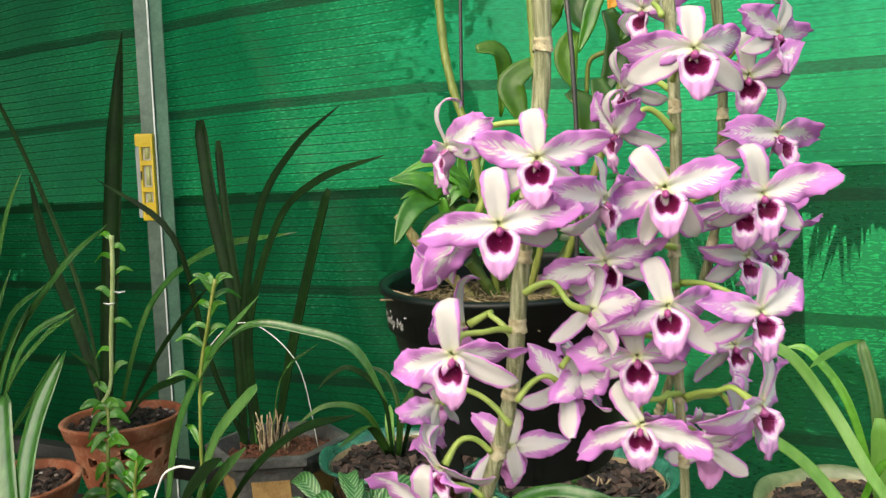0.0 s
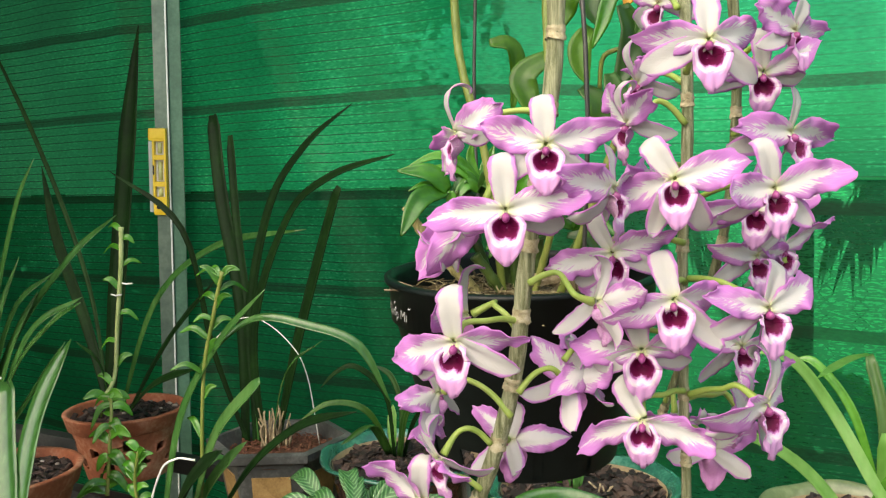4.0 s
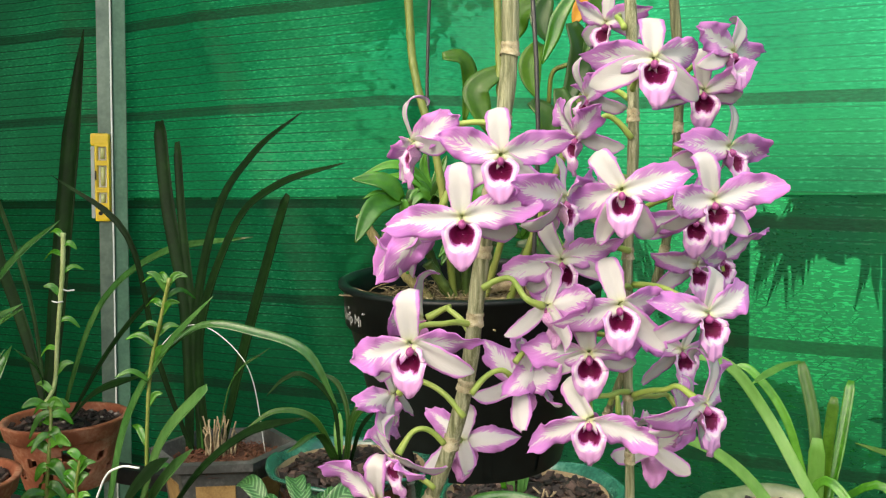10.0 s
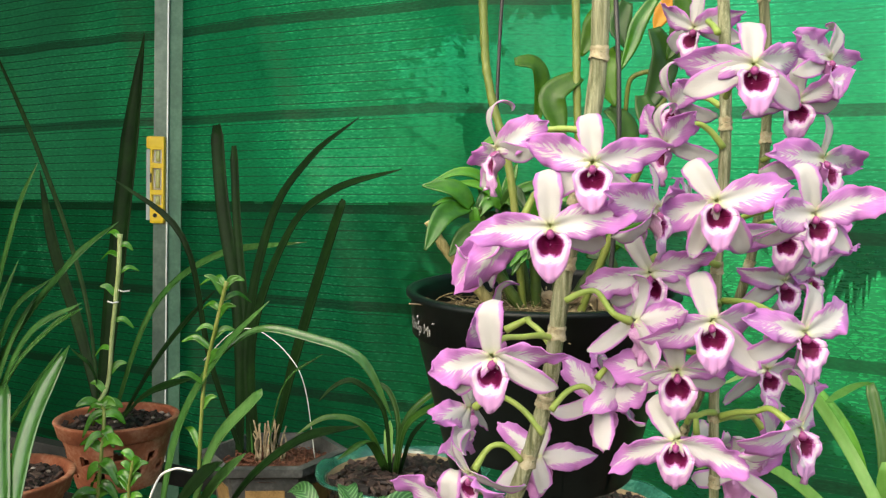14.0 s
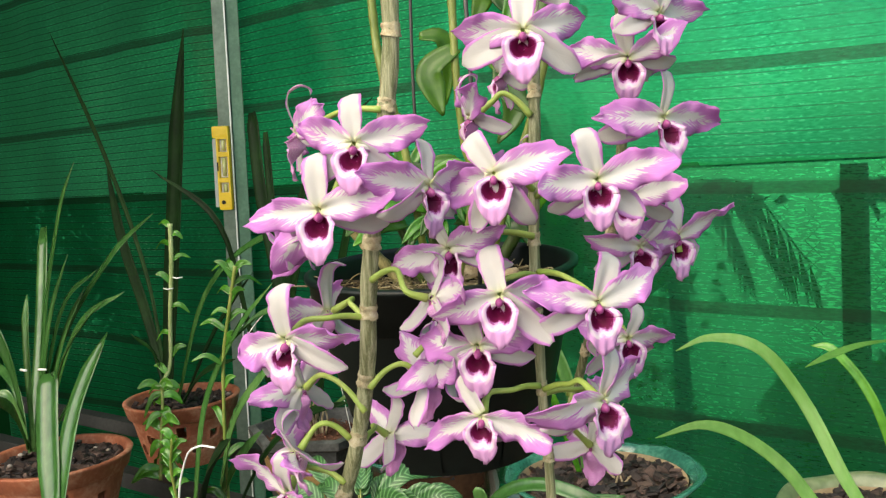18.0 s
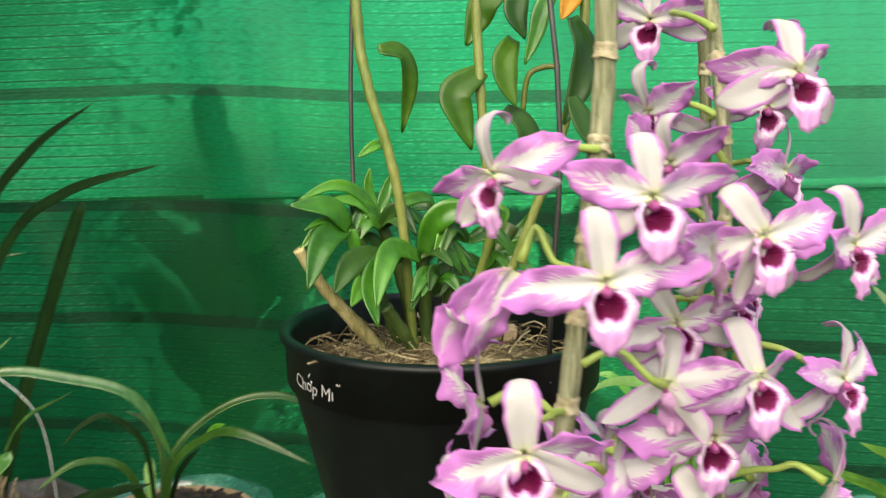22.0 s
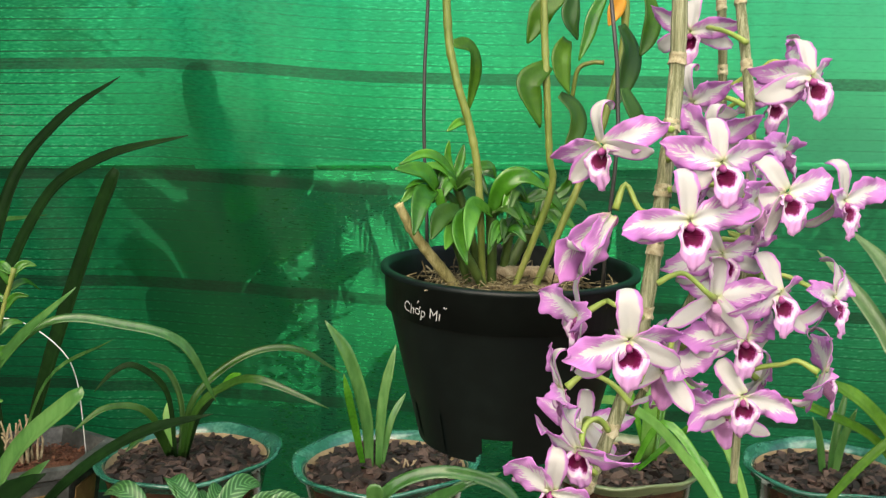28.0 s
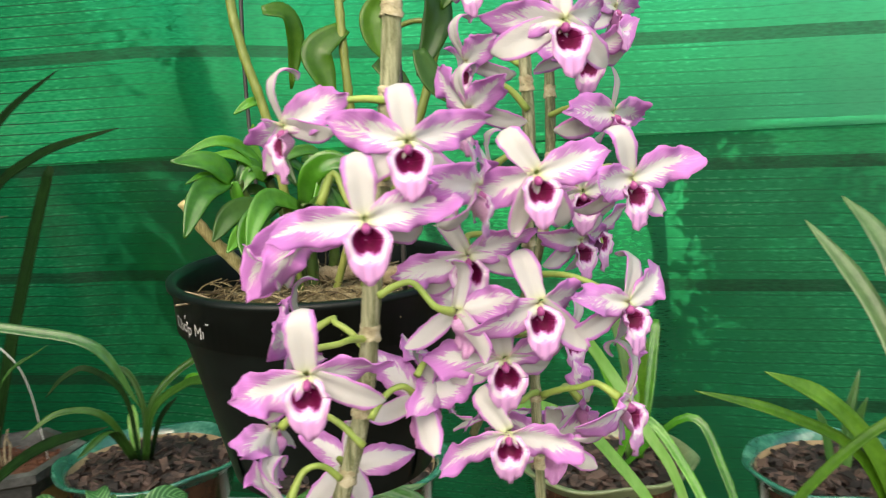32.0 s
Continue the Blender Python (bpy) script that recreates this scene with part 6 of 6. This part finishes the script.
add_leaves(plant_b1, [
    (LEAF, 0.0133, False, (-0.079, 1.575, 0.808), (-0.058, 1.560, 0.906), (0.018, 1.550, 0.968), (0.099, 1.540, 0.976), (0.174, 1.530, 0.931)),
    (LEAF, 0.0148, False, (-0.076, 1.570, 0.809), (-0.058, 1.530, 0.896), (-0.018, 1.500, 0.936), (0.027, 1.460, 0.951), (0.118, 1.400, 0.913)),
    (SHADED_STRAP, 0.0101, False, (-0.088, 1.580, 0.807), (-0.099, 1.570, 0.917), (-0.145, 1.560, 0.967), (-0.178, 1.555, 0.961), (-0.207, 1.550, 0.935)),
    (LEAF, 0.0109, False, (-0.091, 1.585, 0.806), (-0.130, 1.560, 0.891), (-0.189, 1.540, 0.911), (-0.240, 1.520, 0.886)),
    (PALE_STRAP, 0.0171, False, (-0.092, 1.600, 0.817), (-0.094, 1.610, 0.849), (-0.094, 1.630, 0.884)),
    (LEAF, 0.0156, False, (-0.098, 1.580, 0.811), (-0.124, 1.550, 0.871), (-0.168, 1.500, 0.852)),
    (LEAF, 0.0094, False, (-0.082, 1.580, 0.807), (-0.075, 1.590, 0.886), (-0.092, 1.600, 0.941), (-0.124, 1.600, 0.963)),
    (SHADED_STRAP, 0.0094, False, (-0.072, 1.575, 0.807), (-0.052, 1.570, 0.870), (-0.023, 1.560, 0.907)),
])
plant_b2 = thing("strap_orchid", "seedling orchid with few upright leaves in a bowl", "orchid", by_fence(1.51, 0.64, TOP + 0.105), "strap-leaved orchids on the bench")
add_leaves(plant_b2, [
    (STRAP, 0.02, False, (0.193, 1.436, 0.796), (0.186, 1.432, 0.886), (0.161, 1.437, 0.979), (0.126, 1.447, 1.039)),
    (BRIGHT_LEAF, 0.012, False, (0.184, 1.440, 0.796), (0.160, 1.418, 0.893), (0.140, 1.395, 0.966)),
    (STRAP, 0.016, False, (0.205, 1.429, 0.796), (0.215, 1.435, 0.900), (0.238, 1.435, 0.994)),
    (STRAP, 0.011, False, (0.210, 1.427, 0.801), (0.227, 1.429, 0.872), (0.252, 1.428, 0.916)),
])
plant_b3 = thing("strap_orchid", "bright green orchid with long arching and cut leaves", "orchid", by_fence(1.885, 0.61, TOP + 0.105), "strap-leaved orchids on the bench")
add_leaves(plant_b3, [
    (PALE_STRAP, 0.0115, False, (0.500, 0.870, 0.700), (0.452, 0.888, 0.925), (0.423, 0.908, 0.996), (0.399, 0.938, 1.053), (0.365, 0.946, 1.099), (0.322, 0.950, 1.110), (0.290, 0.955, 1.098)),
    (PALE_STRAP, 0.012, False, (0.480, 0.880, 0.700), (0.444, 0.905, 0.880), (0.402, 0.940, 0.962), (0.364, 0.959, 1.002), (0.316, 0.962, 1.023), (0.268, 0.960, 1.012)),
    (PALE_STRAP, 0.021, True, (0.595, 1.264, 0.809), (0.589, 1.245, 0.935)),
    (BRIGHT_LEAF, 0.014, True, (0.606, 1.258, 0.811), (0.637, 1.277, 0.923), (0.660, 1.299, 1.000)),
    (LEAF_TALL, 0.015, True, (0.601, 1.261, 0.810), (0.611, 1.262, 0.913), (0.620, 1.263, 0.986)),
])
add_leaves(plant_b3, [
    (LEAF, 0.016, True, (0.598, 1.262, 0.818), (0.602, 1.283, 0.938), (0.593, 1.310, 1.026)),
    (PALE_STRAP, 0.012, False, (0.578, 1.273, 1.033), (0.505, 1.159, 1.051), (0.426, 1.047, 1.057)),
    (BRIGHT_LEAF, 0.012, False, (0.595, 1.264, 0.817), (0.561, 1.278, 0.949), (0.519, 1.296, 1.015), (0.491, 1.306, 1.023)),
    (BRIGHT_LEAF, 0.013, False, (0.559, 1.260, 0.791), (0.582, 1.203, 0.890), (0.615, 1.142, 0.825), (0.631, 1.089, 0.742)),
    (BRIGHT_LEAF, 0.012, False, (0.561, 1.259, 0.791), (0.640, 1.185, 0.889), (0.664, 1.139, 0.825), (0.675, 1.100, 0.727)),
])
plant_b4 = thing("strap_orchid", "tiny orchid seedling with three narrow leaves", "orchid", by_fence(2.20, 0.62, TOP + 0.105), "strap-leaved orchids on the bench")
add_leaves(plant_b4, [
    (STRAP, 0.012, False, (0.833, 1.132, 0.773), (0.817, 1.129, 0.853), (0.799, 1.127, 0.896)),
    (STRAP, 0.012, False, (0.840, 1.128, 0.772), (0.853, 1.133, 0.855), (0.875, 1.133, 0.939)),
    (STRAP, 0.012, False, (0.844, 1.126, 0.772), (0.846, 1.114, 0.852), (0.856, 1.097, 0.912)),
])
plant_b5 = thing("strap_orchid", "yellow green orchid with broad strap leaves", "orchid", by_fence(2.515, 0.65, TOP + 0.105), "strap-leaved orchids on the bench")
add_leaves(plant_b5, [
    (BRIGHT_LEAF, 0.02, False, (1.093, 0.966, 0.788), (1.075, 0.971, 0.931), (1.044, 0.983, 1.020), (0.976, 1.014, 1.046)),
    (BRIGHT_LEAF, 0.022, False, (1.101, 0.961, 0.787), (1.113, 0.974, 0.980), (1.078, 1.010, 1.090), (1.034, 1.052, 1.200)),
    (BRIGHT_LEAF, 0.022, False, (1.105, 0.959, 0.787), (1.110, 0.946, 0.949), (1.091, 0.944, 1.061), (1.057, 0.950, 1.142)),
    (BRIGHT_LEAF, 0.018, False, (1.097, 0.964, 0.787), (1.036, 0.939, 0.917), (0.966, 0.918, 0.984)),
])
plant_tR = thing("strap_orchid", "tall grey green strap leaves tied up with dark string", "orchid", by_fence(2.17, 0.92, TOP + 0.115), "strap-leaved orchids on the bench")
add_leaves(plant_tR, [
    (GREY_STRAP, 0.036, True, (0.771, 0.878, 0.878), (0.797, 0.912, 1.018), (0.821, 0.948, 1.147), (0.840, 0.995, 1.281), (0.853, 1.055, 1.380)),
    (GREY_STRAP, 0.036, True, (0.770, 0.870, 0.873), (0.805, 0.898, 1.004), (0.836, 0.928, 1.116), (0.866, 0.966, 1.224), (0.897, 1.010, 1.336)),
    (GREY_STRAP, 0.025, False, (0.751, 0.881, 0.889), (0.764, 0.916, 0.989), (0.772, 0.958, 1.093), (0.777, 1.000, 1.148), (0.775, 1.053, 1.188)),
    (GREY_STRAP, 0.024, False, (0.746, 0.886, 0.881), (0.756, 0.920, 0.970), (0.758, 0.965, 1.045), (0.756, 1.018, 1.102), (0.746, 1.083, 1.159)),
    (GREY_STRAP, 0.036, True, (0.786, 0.860, 0.873), (0.811, 0.855, 0.981), (0.835, 0.855, 1.087), (0.856, 0.864, 1.183)),
])
add_leaves(plant_tR, [
    (LEAF_TALL, 0.0197, False, (0.683, 0.838, 0.837), (0.638, 0.842, 0.955), (0.586, 0.850, 1.018), (0.524, 0.862, 1.054)),
    (LEAF_TALL, 0.0123, False, (0.676, 0.841, 0.837), (0.625, 0.849, 0.956), (0.549, 0.868, 1.006), (0.467, 0.892, 1.035)),
    (LEAF_TALL, 0.0098, False, (0.494, 0.856, 0.835), (0.527, 0.827, 0.933), (0.594, 0.782, 1.019), (0.660, 0.737, 1.043), (0.737, 0.687, 1.048)),
    (LEAF_TALL, 0.0139, False, (0.513, 0.812, 0.867), (0.534, 0.775, 0.928), (0.581, 0.725, 0.950), (0.659, 0.659, 0.937)),
    (LEAF_TALL, 0.0213, False, (0.726, 0.816, 0.819), (0.710, 0.751, 0.890), (0.721, 0.673, 0.975)),
])
add_leaves(plant_tR, [
    (LEAF_TALL, 0.0197, False, (0.719, 0.819, 0.820), (0.732, 0.751, 0.863), (0.743, 0.684, 0.931)),
    (SHADED_STRAP, 0.02, False, (0.699, 0.829, 0.836), (0.748, 0.831, 0.989), (0.779, 0.841, 1.078), (0.774, 0.870, 1.163)),
])
plant_front = thing("strap_orchid", "green strap leaved plant at the front of the bench", "orchid", by_fence(1.01, 0.97, TOP + 0.02), "strap-leaved orchids on the bench")
add_leaves(plant_front, [
    (STRAP, 0.018, False, (-0.424, 1.379, 0.750), (-0.378, 1.356, 0.937), (-0.305, 1.319, 1.055), (-0.225, 1.278, 1.138)),
    (STRAP, 0.028, True, (-0.357, 1.345, 0.817), (-0.300, 1.288, 0.939), (-0.222, 1.220, 1.023)),
    (SHADED_STRAP, 0.041, False, (-0.407, 1.371, 0.754), (-0.346, 1.284, 0.858), (-0.266, 1.186, 0.944)),
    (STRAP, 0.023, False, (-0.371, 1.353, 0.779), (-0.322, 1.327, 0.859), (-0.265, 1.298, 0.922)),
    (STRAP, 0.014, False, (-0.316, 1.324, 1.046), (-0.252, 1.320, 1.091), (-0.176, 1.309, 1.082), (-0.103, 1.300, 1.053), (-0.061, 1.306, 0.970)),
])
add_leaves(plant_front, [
    (SHADED_STRAP, 0.016, False, (-0.328, 1.331, 0.788), (-0.253, 1.274, 0.893), (-0.170, 1.213, 0.966), (-0.087, 1.152, 1.001)),
])
plant_frontb = thing("strap_orchid", "low arching strap leaves at the front of the bench", "orchid", by_fence(1.40, 1.0, TOP + 0.02), "strap-leaved orchids on the bench")
add_leaves(plant_frontb, [
    (STRAP, 0.016, False, (0.065, 1.096, 0.812), (0.091, 1.083, 0.897), (0.147, 1.055, 0.930), (0.214, 1.021, 0.917), (0.247, 1.004, 0.874)),
    (STRAP, 0.014, False, (0.073, 1.093, 0.813), (0.114, 1.044, 0.889), (0.168, 0.988, 0.942)),
    (STRAP, 0.02, True, (0.084, 1.087, 0.859), (0.083, 1.076, 0.890), (0.080, 1.066, 0.923)),
    (STRAP, 0.012, False, (0.124, 1.067, 0.863), (0.181, 1.065, 0.902), (0.240, 1.064, 0.914)),
])


# ---- small things ----
level = thing("spirit_level", "yellow plastic spirit level with three vials held on the post", "spirit level", (-0.834, 2.588, 1.318))
level.matrix_basis = Matrix.Translation((-0.837, 2.588, 1.318)) @ Matrix.Rotation(radians(1.5), 4, "Y")
bm = bmesh.new()
for x in (-0.0165, 0.0165):
    box(bm, (0.006, 0.018, 0.204), Matrix.Translation((x, 0, 0)), 0.001)
box(bm, (0.052, 0.0185, 0.036), Matrix.Translation((-0.0055, 0, 0.105)), 0.008)
box(bm, (0.041, 0.0185, 0.030), Matrix.Translation((0, 0, -0.108)), 0.008)
for z, h in ((0.092, 0.014), (0.040, 0.014), (-0.035, 0.014), (-0.086, 0.030)):
    box(bm, (0.028, 0.017, h), Matrix.Translation((0, 0, z)), 0.001)
part("body", bm, YELLOW, level, smooth=False)
bm = bmesh.new()
box(bm, (0.0105, 0.017, 0.200), Matrix.Translation((-0.0252, 0, -0.014)), 0.002)
part("side_strip", bm, PALE_GREY, level, "pale grey side strip", smooth=False)
for z, h in ((0.067, 0.030), (0.003, 0.052), (-0.058, 0.024)):
    bm = bmesh.new()
    tube(bm, [Vector((0, 0, z - h / 2)), Vector((0, 0, z + h / 2))], 0.006, 12)
    part("vial", bm, VIAL, level, "pale green fluid vial")
    bm = bmesh.new()
    box(bm, (0.027, 0.004, h + 0.008), Matrix.Translation((0, 0.006, z)), 0.0)
    part("vial_back", bm, WHITE, level, smooth=False)
bm = bmesh.new()
tube(bm, [Vector((-0.004, -0.0095, -0.100)), Vector((-0.004, -0.0115, -0.100))], 0.006, 14)
part("mark", bm, BLACK, level, "dark round printed mark", smooth=False)
bm = bmesh.new()
box(bm, (0.004, 0.002, 0.026), Matrix.Translation((-0.0165, -0.0095, 0.005)))
part("mark", bm, BLACK, level, "dark printed mark", smooth=False)
bm = bmesh.new()
box(bm, (0.03, 0.002, 0.012), Matrix.Translation((0, 0.0075, -0.114)))
part("clip", bm, BLACK, level, smooth=False)


def leafy_cane(label, points, radius, tips, material, leaf, length, width, seed, stem=YOUNG_CANE, rise=(0.25, 1.0), crowd=1.0):
    """A slender cane with small leaves on alternate sides."""
    rnd = random.Random(seed)
    base = Vector(points[-1])
    e = thing("keiki_orchid", label, "orchid", base)
    bm = bmesh.new()
    line, run = jointed(bm, [Vector(q) - base for q in points], radius, 0.018, 0.25, 10, 8)
    part("cane", bm, stem, e)
    n = tips
    for k in range(n):
        i = round((0.02 + 0.93 * (k / n) ** crowd) * (len(line) - 1))
        a = (0 if k % 2 else math.pi) + rnd.uniform(-0.7, 0.7)
        out = Vector((math.cos(a), math.sin(a), rnd.uniform(*rise)))
        L = length * rnd.uniform(0.7, 1.25)
        blade(e, line[i], line[i] + out.normalized() * L, width * rnd.uniform(0.8, 1.2), leaf, 0.25, 0.35)
    return e


PALE_CANE = surface("pale_cane", [(0.22, 0.30, 0.10), (0.36, 0.44, 0.18), (0.50, 0.54, 0.30)], 70, 0.5, 0.3, stretch=(1, 1, 0.3))
leafy_cane("pale stemmed keiki cane with small bright leaves", ((-0.653, 1.846, 1.200), (-0.660, 1.850, 1.12), (-0.678, 1.858, 1.00), (-0.692, 1.864, 0.895), (-0.690, 1.80, 0.86)), 0.0047, 9, PALE_CANE, BRIGHT_LEAF, 0.038, 0.012, 3, PALE_CANE, rise=(-0.5, 0.8), crowd=1.3)
leafy_cane("trailing keiki with bright green oval leaves over the pot", ((-0.650, 1.700, 0.700), (-0.645, 1.71, 0.78), (-0.647, 1.735, 0.868), (-0.690, 1.80, 0.862)), 0.0036, 20, YOUNG_CANE, BRIGHT_LEAF, 0.050, 0.018, 5, rise=(-1.3, 0.2))
leafy_cane("slender green cane with many small pointed leaves", ((-0.293, 1.314, 1.160), (-0.313, 1.324, 1.091), (-0.333, 1.334, 1.011), (-0.345, 1.341, 0.867), (-0.350, 1.346, 0.680)), 0.0028, 17, YOUNG_CANE, LEAF_MID, 0.038, 0.0095, 7, rise=(-0.2, 1.2), crowd=1.9)
leafy_cane("low leafy shoots among the bench pots", ((-0.472, 1.423, 0.873), (-0.485, 1.436, 0.804), (-0.472, 1.448, 0.680)), 0.0026, 14, YOUNG_CANE, BRIGHT_LEAF, 0.028, 0.012, 9)

for q in ((-0.648, 1.848, 1.085), (-0.672, 1.850, 1.062)):
    bm = bmesh.new()
    tube(bm, [Vector((-0.011, 0, 0.002)), Vector((0, -0.005, 0)), Vector((0.011, 0, 0.001))], 0.0016, 6)
    clip = part("plant_clip", bm, WHITE, None)
    clip.location = q
    tagged(clip, "small white plastic clip on the pale keiki cane", "plant clip", "plant clips")

# green glazed bowl at the front, with its bark
bowl(1.09, 1.09, 0.115, 0.115, 6, "small green glazed bowl at the front of the bench", body=GLAZE)
bed = thing("bark_bed", "dark bark chips filling the small green bowl", "bark chips", by_fence(1.09, 1.09, TOP))
chips(bed, 0.088, 0.092, BARK, 31, 160)


def striped_leaf_material():
    m, n, l, p = nodes_of("striped_leaf")
    uv = n.new("ShaderNodeUVMap")
    sep = n.new("ShaderNodeSeparateXYZ")
    l.new(uv.outputs[0], sep.inputs[0])
    a = n.new("ShaderNodeMath")
    a.operation = "MULTIPLY_ADD"
    a.inputs[1].default_value, a.inputs[2].default_value = 2.0, -1.0
    l.new(sep.outputs[0], a.inputs[0])
    b = n.new("ShaderNodeMath")
    b.operation = "ABSOLUTE"
    l.new(a.outputs[0], b.inputs[0])
    c = n.new("ShaderNodeMath")
    c.operation = "MULTIPLY_ADD"
    c.inputs[1].default_value = -0.22
    l.new(b.outputs[0], c.inputs[0])
    l.new(sep.outputs[1], c.inputs[2])
    d = n.new("ShaderNodeMath")
    d.operation = "PINGPONG"
    d.inputs[1].default_value = 0.055
    l.new(c.outputs[0], d.inputs[0])
    r = ramp(n, [(0.0, (0.016, 0.075, 0.016)), (0.50, (0.025, 0.11, 0.025)), (0.78, (0.08, 0.20, 0.07)), (1.0, (0.15, 0.30, 0.12))])
    e = n.new("ShaderNodeMath")
    e.operation = "MULTIPLY"
    e.inputs[1].default_value = 18.0
    l.new(d.outputs[0], e.inputs[0])
    l.new(e.outputs[0], r.inputs[0])
    l.new(r.outputs[0], p.inputs["Base Color"])
    p.inputs["Roughness"].default_value = 0.4
    return m


STRIPED = striped_leaf_material()


def zebra_plant(s, d, z, count, seed, label):
    rnd = random.Random(seed)
    e = thing("striped_plant", label, "foliage plant", by_fence(s, d, TOP))
    bm = bmesh.new()
    lathe(bm, [(0.004, 0.004), (0.045, 0.003), (0.046, 0.0), (0.062, 0.10), (0.066, 0.105), (0.064, 0.110), (0.058, 0.108), (0.05, 0.08), (0.004, 0.08)], 36)
    part("nursery_pot", bm, BLACK, e, "small black nursery pot")
    for k in range(count):
        a = 2.4 * k + rnd.uniform(-0.3, 0.3)
        r = 0.03 + 0.05 * rnd.random()
        root = Vector((0.3 * r * math.cos(a), 0.3 * r * math.sin(a), 0.08))
        neck = Vector((r * math.cos(a), r * math.sin(a), z - TOP - 0.045 + 0.06 * rnd.random()))
        bm = bmesh.new()
        tube(bm, spline([root, root * 0.5 + neck * 0.5 + Vector((0, 0, 0.01)), neck], 3), 0.0013, 5)
        part("stalk", bm, YOUNG_CANE, e)
        out = Vector((math.cos(a), math.sin(a), 0.15)) * rnd.uniform(0.048, 0.070)
        blade(e, neck, neck + out, 0.027, STRIPED, 0.22, 0.4, label="green leaf with pale feathered stripes")
    return e


zebra_plant(1.33, 0.985, 0.852, 36, 3, "striped foliage plant with pale veined leaves")
zebra_plant(1.62, 1.02, 0.815, 26, 5, "low striped foliage plant with pale veined leaves")

# dry stubs in the hexagonal pot and the second bowl
for plant, at, count, h in ((plant_hex, by_fence(0.925, 0.67, TOP + 0.12), 18, 0.065), (plant_b2, by_fence(1.53, 0.65, TOP + 0.105), 5, 0.03)):
    rs = random.Random(count)
    for k in range(count):
        q = at + Vector((rs.uniform(-0.028, 0.03), rs.uniform(-0.012, 0.012), 0)) - plant.location
        bm = bmesh.new()
        tube(bm, spline([q, q + Vector((rs.gauss(0, 0.004), 0, h * 0.5)), q + Vector((rs.gauss(0, 0.006), 0, h * rs.uniform(0.7, 1.2)))], 3), lambda t: 0.0024 * (1 - 0.45 * t), 7)
        part("old_sheath", bm, DRY, plant, "dry tan leaf sheath")


def loop_wire(name, label, points, radius, material):
    bm = bmesh.new()
    base = Vector(points[-1])
    tube(bm, [q - base for q in spline(points, 8)], radius, 6)
    ob = part(name, bm, material, None)
    ob.location = base
    return tagged(ob, label, "wire")


loop_wire("support_wire", "bent white support wire stuck in the hexagonal pot", ((-0.42, 1.62, 0.99), (-0.36, 1.59, 1.045), (-0.307, 1.567, 1.050), (-0.254, 1.552, 1.010), (-0.230, 1.560, 0.953), (-0.222, 1.600, 0.825)), 0.0008, WHITE)
loop_wire("pot_hanger", "curved white wire hanger at the bench front", ((-0.339, 1.293, 0.898), (-0.368, 1.299, 0.898), (-0.400, 1.319, 0.870), (-0.424, 1.331, 0.782), (-0.432, 1.338, 0.540)), 0.0017, WHITE)
for a, b in (((-0.742, 1.44, 0.988), (-0.722, 1.425, 0.990)), ((-0.690, 1.412, 0.994), (-0.672, 1.405, 0.995))):
    bm = bmesh.new()
    tube(bm, [Vector(a) - plant_tB.location, Vector(b) - plant_tB.location], 0.0022, 6)
    part("clip", bm, WHITE, plant_tB, "white plastic leaf clip")
for pts in (((0.685, 0.814, 1.221), (0.672, 0.82, 1.12), (0.662, 0.826, 1.02)), ((0.697, 0.806, 1.22), (0.700, 0.807, 1.05), (0.698, 0.808, 0.82))):
    bm = bmesh.new()
    tube(bm, [Vector(q) - plant_tR.location for q in pts], 0.0016, 6)
    part("stake", bm, BARK, plant_tR, "thin dark stake")
for z, w in ((1.02, 0.016), (0.97, 0.018)):
    bm = bmesh.new()
    c = Vector((0.69, 0.80, z)) - plant_tR.location
    tube(bm, [c + Vector((w * math.cos(a), 0.02 * math.sin(a), 0.006 * math.cos(a))) for a in (k * math.pi / 8 for k in range(17))], 0.0006, 5, caps=False)
    part("string", bm, BLACK, plant_tR, "dark tie string")
blade(plant_b1, Vector((-0.012, 1.560, 0.925)) - plant_b1.location, Vector((0.012, 1.535, 0.945)) - plant_b1.location, 0.010, BRIGHT_LEAF, 0.1, 0.2, label="yellowish young leaf tip")
